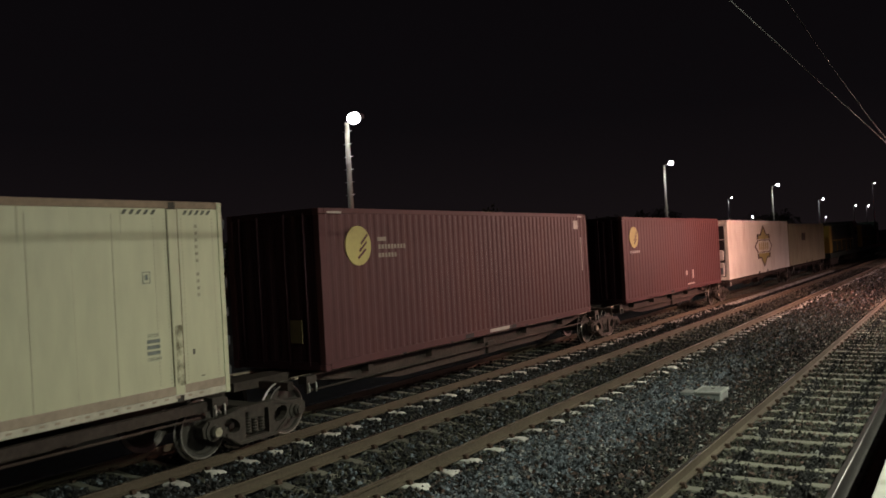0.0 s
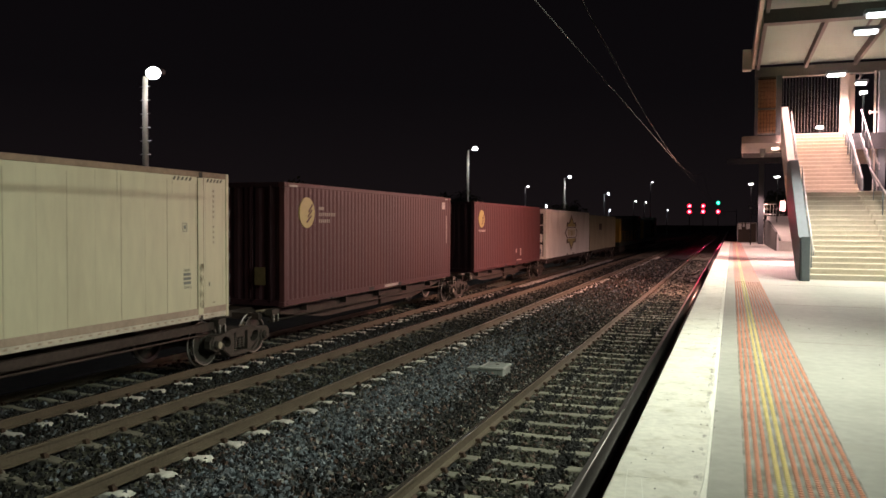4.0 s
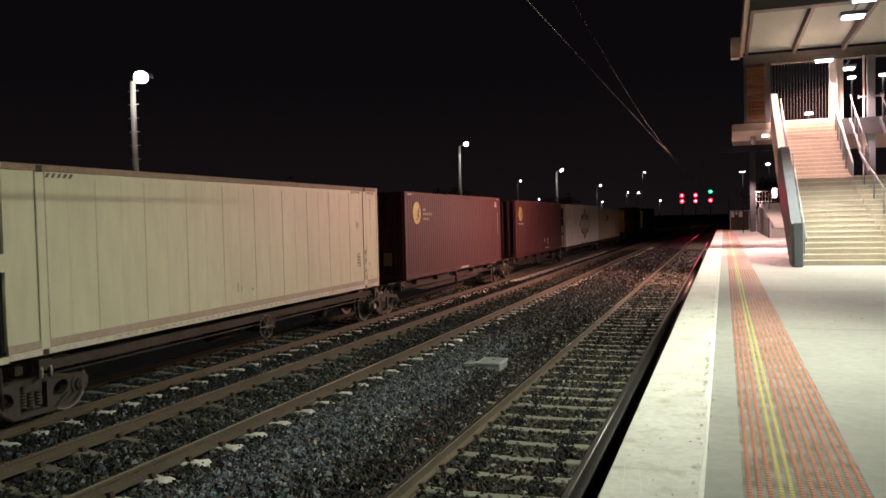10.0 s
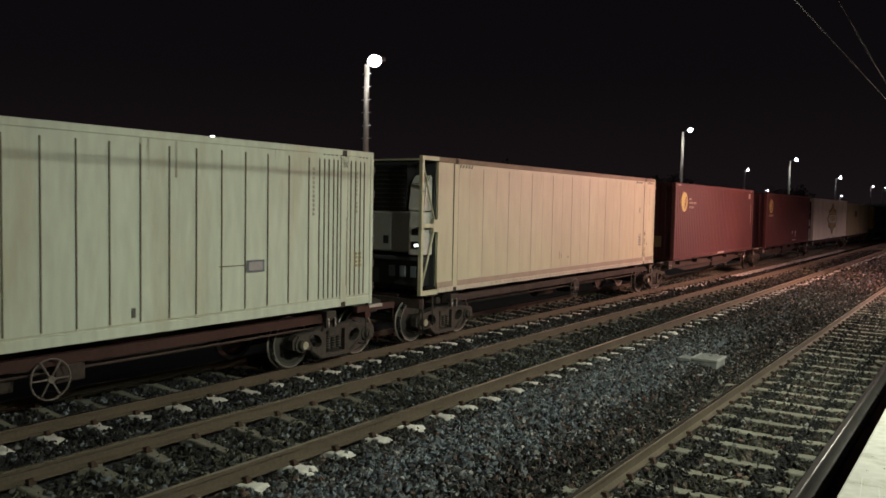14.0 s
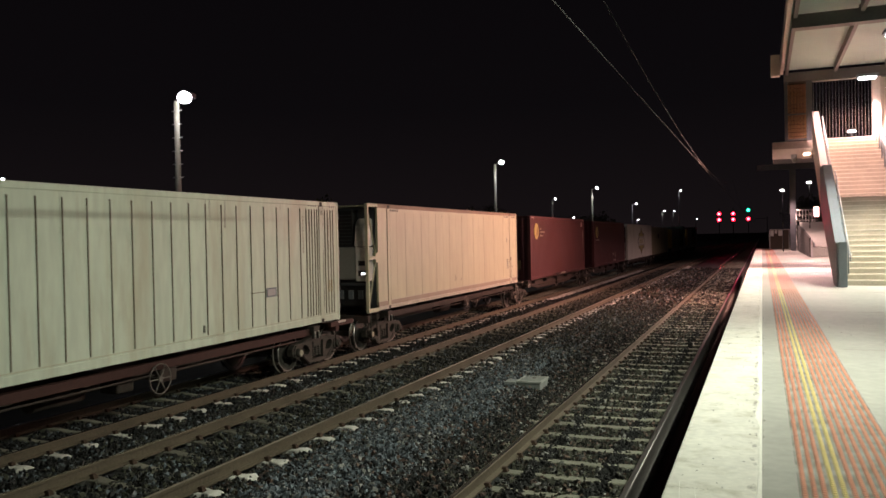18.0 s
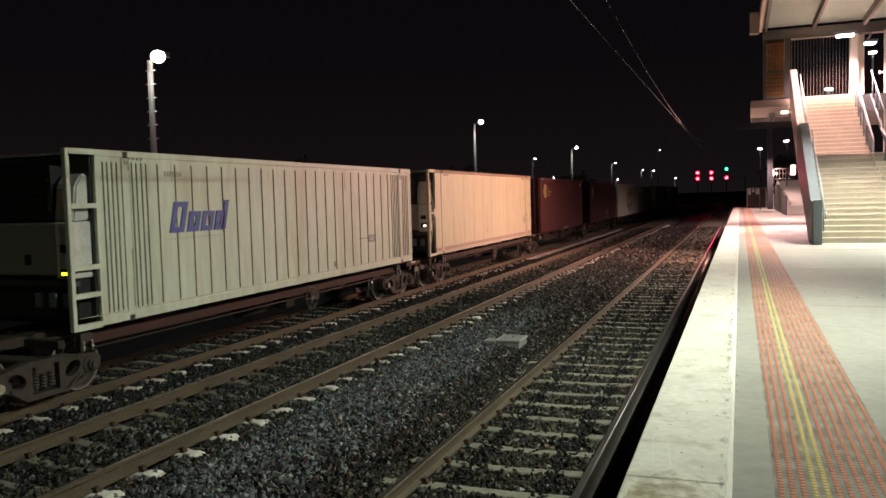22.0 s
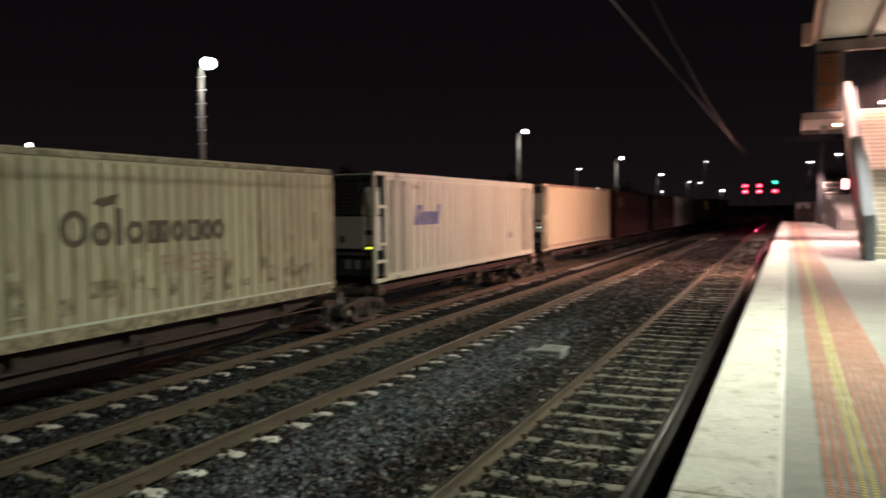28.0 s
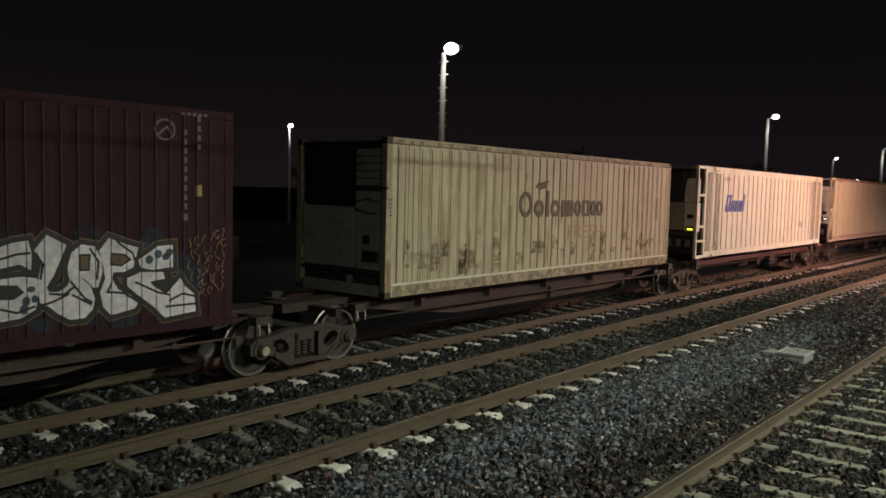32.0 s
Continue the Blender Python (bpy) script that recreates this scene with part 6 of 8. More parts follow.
# cream smooth-sided reefer
CZ = 0.76
reef_a, pa1, pa2 = reefer(-5.44, 8.80, CZ, 3.0, M["cream_a"], "cream smooth-sided refrigerated container with stained roof rail", [-4.616 + 1.222 * k for k in range(9)], M["roofdirt"], "cross", M["kick"], 0.95)
o = (-5.44 + 8.80) / 2
bars(reef_a, [(7.32 - o, 7.54 - o, 0.765 + 0.085 * k, 0.82 + 0.085 * k) for k in range(3)], M["mark_stencil"], HALF - 0.009, "faded stencilled lines")
writing(reef_a, "CONTAINER", 7.32 - o, 0.68, 0.24, 0.055, M["mark_stencil"], HALF - 0.011)
writing(reef_a, "CAUTION", 7.33 - o, 1.02, 0.19, 0.055, M["mark_stencil"], HALF - 0.011)
bars(reef_a, [(7.30 - o, 7.43 - o, 1.80, 1.812), (7.30 - o, 7.43 - o, 1.96, 1.972), (7.30 - o, 7.312 - o, 1.812, 1.96), (7.418 - o, 7.43 - o, 1.812, 1.96), (7.34 - o, 7.39 - o, 1.85, 1.93)], M["mark_stencil"], HALF - 0.009, "small framed mark")
bars(reef_a, [(3.785 - o + 1.222 * k, 3.793 - o + 1.222 * k, 0.26, 2.88) for k in range(-6, 3)], M["seam_pale"], HALF - 0.0105, "faint panel joint", "panel_joint")
dotted(reef_a, [7.71 - o, 8.02 - o, 8.60 - o, 7.52 - o], 0.30, 2.82, 0.055, M["seam_faint"], HALF - 0.010, "rivet_line", "columns of small rivets")
bars(reef_a, [(7.99 - o, 8.62 - o, 0.155, 0.172)], M["seam"], HALF - 0.006, "dark ledge below the end panel", "ledge")
bars(reef_a, [(8.12 - o, 8.16 - o, 0.68, 0.76), (8.26 - o, 8.33 - o, 0.33, 0.345)], M["mark_dark"], HALF - 0.009, "small dents", "dent")
bars(reef_a, [(7.80 - o, 7.93 - o, 0.25, 1.15)], M["grime"], HALF + 0.0065, "grime on the lifting post", "grime_patch")
bars(reef_a, [(8.26 - o, 8.31 - o, 1.55 + 0.105 * k, 1.60 + 0.105 * k) for k in range(11) if k != 4], M["mark_faint"], HALF - 0.008, "column of faded characters")
bars(reef_a, [(1.2 - o, 1.24 - o, 0.50, 0.72), (1.33 - o, 1.37 - o, 0.52, 0.62), (1.75 - o, 1.83 - o, 0.50, 0.56)], M["mark_faint"], HALF - 0.009, "scuffs")
ticks(reef_a, 7.0 - o, 2.80, 5, 0.12, M["mark_dark"], HALF - 0.006)
ticks(reef_a, 8.05 - o, 2.80, 5, 0.11, M["mark_dark"], HALF - 0.006)
ticks(reef_a, -4.0 - o, 2.80, 5, 0.12, M["mark_dark"], HALF - 0.006)
for yp in (pa1, pa2):
    for q in (-0.096, 0.096):
        bars(reef_a, [(yp + q - 0.008, yp + q + 0.008, 0.25, 2.88)], M["seam"], HALF - 0.004, "brown joint beside the post", "post_joint")
bars(reef_a, [(-4.2 + 0.21 * k, -4.13 + 0.21 * k, 0.07, 0.10) for k in range(52)], M["kick"], HALF + 0.003, "rivets along the sill", "sill_rivets")

# cream ribbed reefer with blue lettering
MB = (-21.24 - 7.07) / 2
ribs_b = [-19.10 - MB + 0.4876 * k for k in range(22)] + [v - MB for v in (-20.45, -20.35, -20.24, -20.13, -19.76, -19.65, -19.52, -19.40, -8.59, -8.46, -8.34, -8.21, -8.10, -7.73, -7.60, -7.46, -7.34)]
reef_b, pb1, pb2 = reefer(-21.24, -7.07, CZ, 2.95, M["cream_b"], "cream ribbed refrigerated container with blue lettering", ribs_b, M["cream_b"], "ladder", M["cream_b"])
o = (-21.24 - 7.07) / 2
zl = 2.24 - CZ
letters(reef_b, [("block", -18.84 - o, -18.44 - o, zl, zl + 0.58), ("block", -18.34 - o, -18.0 - o, zl, zl + 0.39), ("block", -17.92 - o, -17.56 - o, zl, zl + 0.39), ("block", -17.49 - o, -17.2 - o, zl, zl + 0.39), ("bar", -17.26 - o, -17.12 - o, zl, zl + 0.60)], M["logo_blue"], "worn blue lettering shapes", 0.125, 0.28)
bars(reef_b, [(-10.30 - o, -9.92 - o, 0.80, 1.0)], M["steel_grey"], HALF + 0.012, "grey document box", "document_box")
bars(reef_b, [(-10.26 - o, -9.96 - o, 0.83, 0.97)], M["galv"], HALF + 0.016, "", "box_lid")
bars(reef_b, [(-10.86 - o, -10.32 - o, 0.915, 0.93)], M["seam"], HALF, "thin cable to the box", "cable")
bars(reef_b, [(-7.62 - o + 0.12 * (k % 2), -7.54 - o + 0.12 * (k % 2), 0.75 + 0.075 * (k // 2), 0.80 + 0.075 * (k // 2)) for k in range(8)], M["sticker"], HALF + 0.0, "yellow warning characters")
bars(reef_b, [(-8.76 - o, -8.71 - o, 1.73 + 0.08 * k, 1.785 + 0.08 * k) for k in range(11)] + [(-7.57 - o, -7.53 - o, 1.78 + 0.08 * k, 1.83 + 0.08 * k) for k in range(10) if k != 3], M["mark_faint"], HALF - 0.008, "columns of faded characters")
bars(reef_b, [(-18.92 - o + 0.075 * k, -18.87 - o + 0.075 * k, 2.53, 2.63) for k in range(7)], M["mark_faint"], HALF - 0.008, "small faded characters")
ticks(reef_b, -19.85 - o, 2.80, 4, 0.10, M["mark_dark"], HALF - 0.006)
ticks(reef_b, -8.50 - o, 2.82, 4, 0.11, M["mark_dark"], HALF - 0.006)
ticks(reef_b, -7.50 - o, 2.82, 3, 0.10, M["mark_dark"], HALF - 0.006)
bars(reef_b, [(-18.85 - o, -17.2 - o, 1.36, 1.372)], M["seam_faint"], HALF - 0.009, "thin painted underline")
for yp in (pb1, pb2):
    for q in (-0.096, 0.096):
        bars(reef_b, [(yp + q - 0.006, yp + q + 0.006, 0.22, 2.84)], M["seam"], HALF - 0.004, "brown joint beside the post", "post_joint")
    bars(reef_b, [(yp - 0.07, yp + 0.07, 2.62, 2.83)], M["grime"], HALF + 0.0065, "grime below the casting", "grime_patch")
bars(reef_b, [(-6.95, 6.98, 0.196, 0.206)], M["seam_faint"], HALF + 0.002, "thin seam above the sill", "sill_seam")

bars(reef_b, [(pb1 + 0.05, pb1 + 0.085, 0.25, 1.25)], M["streak"], HALF + 0.006, "rust streak on the post", "rust_streak")
bars(reef_b, [(pb2 + 0.05, pb2 + 0.085, 0.4, 1.7)], M["streak"], HALF + 0.006, "rust streak on the post", "rust_streak")
bars(reef_b, [(-12.42 - o, -12.36 - o, 0.28, 0.42)], M["mark_dark"], HALF + 0.004, "small dark latch", "latch")

# grimy cream container with dark lettering
dry_c = rolling(thing("refrigerated_container", "grimy cream ribbed refrigerated container with dark lettering", "container", "containers on the train"), (-35.39 - 23.33) / 2, 0.74)
MC = (-35.39 - 23.33) / 2
HC, a = 2.92, (35.39 - 23.33) / 2
for s in (-1, 1):
    bm = bmesh.new()
    sheet(bm, folds(-a + 0.14, a - 0.14, 0.2935, 0.014, HALF - 0.006, flat=0.86, slope=0.02), 0.24, HC - 0.12, s)
    part("side_wall", bm, M["cream_c"], dry_c)
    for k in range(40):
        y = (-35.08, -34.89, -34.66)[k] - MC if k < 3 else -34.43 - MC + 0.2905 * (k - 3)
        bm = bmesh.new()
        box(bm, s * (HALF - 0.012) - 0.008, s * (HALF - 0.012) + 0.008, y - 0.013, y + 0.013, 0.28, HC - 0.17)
        part("groove", bm, M["seam"], dry_c, "dark groove")
frame_parts(dry_c, 2 * a, HC, M["cream_rail"], M["cream_rail"], -a + 0.15, a - 0.15, (-a + 0.075, a - 0.075), bottom=0.235, top=0.11)
castings(dry_c, 2 * a, HC, (-a + 0.075, a - 0.075), M["castiron"])
bx("roof", (-HALF + 0.07, HALF - 0.07, -a + 0.02, a - 0.02, HC - 0.06, HC - 0.02), M["cream_c"], dry_c)
bx("floor", (-HALF + 0.06, HALF - 0.06, -a + 0.1, a - 0.02, 0.04, 0.15), M["wagon"], dry_c)
bx("end_door", (-HALF + 0.15, HALF - 0.15, a - 0.08, a - 0.02, 0.16, HC - 0.11), M["cream_c"], dry_c)
ye = -a + 0.03
bx("bulkhead", (-HALF + 0.1, HALF - 0.1, ye + 0.12, ye + 0.2, 0.1, HC - 0.05), M["steel_dark"], dry_c)
un = part("refrigeration_unit", rounded(-1.05, 0.395, ye, ye + 0.118, 0.50, 1.65, 0.03, 2), M["unit_dirty"], dry_c, "dirty white unit cover, dimmed for its shade")
part("side_cover", rounded(0.41, 1.04, ye - 0.01, ye + 0.118, 0.50, 1.95, 0.02, 2), M["unit_dirty"], un)
for k in range(5):
    bx("louvre", (0.41, 1.02, ye + 0.01, ye + 0.11, 2.05 + 0.135 * k, 2.17 + 0.135 * k), M["unit_dirty"], un)
bx("fan_box", (-1.06, 0.39, ye + 0.05, ye + 0.118, 1.70, HC - 0.12), M["black"], un)
bx("fan_post", (0.06, 0.10, ye + 0.0, ye + 0.04, 2.03, HC - 0.12), M["steel_dark"], un)
bx("pipe_rail", (-0.88, 1.24, ye - 0.05, ye, 1.98, 2.025), M["castiron"], un)
for k, (xa, za, xb, zb) in enumerate(((0.42, 1.74, 0.70, 1.80), (0.70, 1.80, 1.03, 1.76), (0.42, 1.62, 0.75, 1.54), (0.75, 1.54, 1.03, 1.55), (-0.95, 0.45, -0.55, 0.32), (-0.55, 0.32, 0.1, 0.44), (0.1, 0.44, 0.6, 0.36))):
    bm = bmesh.new()
    tube(bm, (xa, ye - 0.03, za), (xb, ye - 0.03, zb), 0.012, seg=6)
    part("hose", bm, M["black"], un, "dark hose")
bx("service_rail", (-1.1, 1.1, ye - 0.02, ye + 0.05, 0.44, 0.485), M["steel_dark"], un)
bx("lower_tray", (-1.03, 1.05, ye, ye + 0.1, 0.02, 0.23), M["unit_dirty"], un)
bx("compressor_bay", (-1.05, 1.05, ye + 0.06, ye + 0.118, 0.24, 0.43), M["steel_dark"], un)
bx("bay_bracket", (0.20, 0.30, ye - 0.01, ye + 0.058, 0.02, 0.36), M["unit_dirty"], un)
bx("inlet", (0.62, 0.79, ye - 0.022, ye - 0.011, 0.97, 1.14), M["black"], un)
bx("panel_frame", (0.60, 1.035, ye - 0.02, ye - 0.011, 0.63, 0.87), M["steel_grey"], un)
bx("dark_panel", (0.63, 1.01, ye - 0.027, ye - 0.021, 0.66, 0.84), M["black"], un)
o = (-35.39 - 23.33) / 2
zl, zx = 2.18 - 0.74, 2.57 - 0.74
letters(dry_c, [("ring", -31.18 - o, -30.66 - o, zl, zl + 0.57), ("ring", -30.58 - o, -30.18 - o, zl, zx), ("bar", -30.09 - o, -29.97 - o, zl, zl + 0.60), ("ring", -29.88 - o, -29.47 - o, zl, zx), ("block", -29.40 - o, -29.15 - o, zl, zx), ("block", -29.13 - o, -28.88 - o, zl, zx), ("ring", -28.82 - o, -28.48 - o, zl, zx), ("block", -28.42 - o, -28.07 - o, zl, zx), ("ring", -28.02 - o, -27.74 - o, zl, zx), ("ring", -27.72 - o, -27.39 - o, zl, zx)], M["logo_grey"], "faded dark lettering shapes", 0.10)
bm = bmesh.new()
prism(bm, [(-30.55 - o, 2.12), (-30.40 - o, 2.22), (-30.28 - o, 2.14), (-30.36 - o, 2.05)], HALF - 0.01, HALF + 0.013)
prism(bm, [(-30.36 - o, 2.05), (-30.30 - o, 2.22), (-30.02 - o, 2.28), (-30.08 - o, 2.12)], HALF - 0.01, HALF + 0.014)
part("leaf_mark", bm, M["logo_grey"], dry_c, "leaf-shaped mark")
writing(dry_c, "FRESH", -29.14 - o, 0.90, 1.75, 0.34, M["roofdirt"], HALF + 0.001)
for y, z, w, h in ((-34.93, 0.55, 0.2, 0.5), (-34.70, 0.62, 0.19, 0.2), (-34.49, 0.5, 0.28, 0.36), (-34.19, 0.45, 0.27, 0.34), (-33.3, 0.44, 0.27, 0.18), (-32.99, 0.42, 0.26, 0.2), (-32.7, 0.40, 0.2, 0.14), (-32.12, 0.52, 0.26, 0.18), (-30.62, 0.62, 0.5, 0.28), (-29.4, 0.48, 0.24, 0.2), (-28.92, 0.5, 0.2, 0.12), (-27.9, 0.5, 0.2, 0.25), (-25.4, 0.55, 0.5, 0.2), (-24.6, 0.6, 0.26, 0.18)):
    bars(dry_c, [(y - o, y - o + w, z, z + h)], M["grime"], HALF - 0.0045, "grime patch", "grime_patch")
for s in (-1, 1):
    bx("rail_lip", (s * HALF - 0.008, s * HALF + 0.008, -a + 0.16, a - 0.16, 0.236, 0.27), M["cream_b"], dry_c, "paler lip above the bottom rail")
for k in range(5):
    ticks(dry_c, -a + 0.06, 1.50 + 0.07 * k, 1, 0.16, M["mark_dark"], HALF + 0.008, high=0.035)
# dirt thickest at the front end: stained post, rust round the castings
for k in range(16):
    y, z0 = a - 0.02 - 0.13 * k, 0.28 + 0.07 * (k * 7 % 5)
    bars(dry_c, [(y - 0.10, y, z0, z0 + 0.22 + 0.13 * (k * 3 % 4))], M["heavy_grime" if k < 9 else "grime"], HALF + 0.0045 if k < 2 else HALF - 0.0036, "grime patch", "grime_patch")
for z0, z1 in ((0.1, 0.7), (0.9, 1.7), (2.0, 2.8)):
    for q in (-a + 0.075, a - 0.075):
        bars(dry_c, [(q - 0.06, q + 0.06, z0, z1)], M["streak"], HALF + 0.0052, "rust on the corner post", "rust_streak")
bars(dry_c, [(-a + 0.2, a - 0.2, HC - 0.104, HC - 0.03)], M["grime"], HALF + 0.0025, "grime along the roof rail", "grime_patch")
bars(dry_c, [(-a + 0.2, a - 0.2, 0.03, 0.22)], M["grime"], HALF + 0.0025, "grime along the bottom rail", "grime_patch")

r = random.Random(11)
for k in range(34):
    y = -34.43 - MC + 0.2905 * r.randrange(0, 37) + 0.018
    h, z0 = r.uniform(0.4, 1.6), r.uniform(0.3, 0.6) if k % 3 else r.uniform(1.0, 1.3)
    bars(dry_c, [(y, y + r.uniform(0.05, 0.20), z0, min(HC - 0.16, z0 + h))], M["streak"], HALF - 0.0042, "rusty streak beside a groove", "rust_streak")
for k in range(26):
    y = -34.43 - MC + 0.2905 * r.randrange(0, 38) + 0.02
    z0 = r.uniform(0.28, 0.75)
    bars(dry_c, [(y, y + 0.25, z0, z0 + r.uniform(0.12, 0.4))], M["grime"], HALF - 0.0038, "grime patch", "grime_patch")
for c, lo, hi, H, n in ((reef_a, -6.0, 6.6, 3.0, 5), (reef_b, -6.0, 6.6, 2.95, 9)):
    for k in range(n):
        y, h = r.uniform(lo, hi), r.uniform(0.15, 0.7)
        bars(c, [(y, y + r.uniform(0.012, 0.045), H - 0.112 - h, H - 0.112)], M["streak"], HALF - 0.0092, "rusty run below the roof rail", "rust_streak")
# maroon dry containers
box_e = dry_container(11.06, 23.14, 0.72, 3.0, M["maroon"], "maroon corrugated shipping container with a yellow oval logo", 0.222, 0.016)
o = (11.06 + 23.14) / 2


def oval_logo(c, y, z, ry, rz):
    bm = bmesh.new()
    disc(bm, y, z, ry, rz, HALF - 0.03, HALF + 0.004)
    l = part("oval_logo", bm, M["logo_yellow"], c, "yellow oval with dark slashes")
    bm = bmesh.new()
    for k in range(3):
        stroke(bm, [(y - 0.02 + 0.05 * k, z - rz * 0.62 + k * rz * 0.36), (y + 0.2 * ry / 0.375 + 0.03 * k, z - rz * 0.2 + k * rz * 0.36)], 0.045, HALF - 0.004, HALF + 0.010)
    part("slash", bm, M["maroon"], l)


oval_logo(box_e, 12.16 - o, 3.0 - 0.72, 0.385, 0.385)
bars(box_e, [(12.76 - o, 13.05 - o, 2.36, 2.44)] + [(12.78 - o + 0.105 * k, 12.85 - o + 0.105 * k, 2.20, 2.29) for k in range(9)] + [(12.78 - o + 0.105 * k, 12.85 - o + 0.105 * k, 2.03, 2.12) for k in range(6)], M["mark_dim"], HALF + 0.002, "faded white lettering bars")
bars(box_e, [(22.2 - o, 22.5 - o, 2.55, 2.8), (22.66 - o, 22.70 - o, 1.3, 2.3)], M["mark_white"], HALF + 0.001, "small faded marks")
bars(box_e, [(17.0 - o, 18.1 - o, 0.05, 0.13)], M["mark_white"], HALF + 0.004, "white sill lettering bar")
bars(box_e, [(11.3 - o, 11.7 - o, 2.90, 2.94), (22.5 - o, 22.8 - o, 2.90, 2.94)], M["mark_white"], HALF + 0.003, "white corner ticks")
bx("end_sticker", (0.45, 0.74, -6.125, -6.10, 0.52, 0.95), M["mark_tan"], box_e, "yellow sticker on the end door")
box_f = dry_container(26.15, 38.35, 0.70, 2.96, M["maroon"], "maroon corrugated shipping container with a slim yellow logo", 0.30, 0.02)
o = (26.15 + 38.35) / 2
oval_logo(box_f, 27.22 - o, 2.95 - 0.70, 0.42, 0.37)
bars(box_f, [(26.8 - o + 0.2 * k, 26.92 - o + 0.2 * k, 1.70, 1.79) for k in range(5)] + [(33.0 - o, 33.25 - o, 0.62, 0.8), (33.9 - o, 34.1 - o, 0.45, 0.82), (33.2 - o, 34.2 - o, 0.22, 0.28)], M["mark_white"], HALF + 0.002, "faded white marks")

# old maroon container with graffiti
box_d = dry_container(-50.85, -38.66, 0.66, 3.12, M["maroon_old_and_dim_end"], "old dark maroon container with white graffiti", 0.2125, 0.005)
o = (-50.85 - 38.66) / 2
XG = HALF + 0.004


def grown(pts, d):
    """A polygon pushed outwards by d."""
    n = len(pts)
    area = sum(pts[i][0] * pts[(i + 1) % n][1] - pts[(i + 1) % n][0] * pts[i][1] for i in range(n))
    sgn = 1 if area > 0 else -1
    out = []
    for i in range(n):
        a, b, e = Vector(pts[i - 1]), Vector(pts[i]), Vector(pts[(i + 1) % n])
        u, v = (b - a).normalized(), (e - b).normalized()
        m = Vector((u.y + v.y, -u.x - v.x)) * sgn
        m = m.normalized() if m.length > 1e-6 else Vector((u.y, -u.x)) * sgn
        k = max(0.55, m.dot(Vector((u.y, -u.x)) * sgn))
        out.append((b.x + m.x * d / k, b.y + m.y * d / k))
    return out


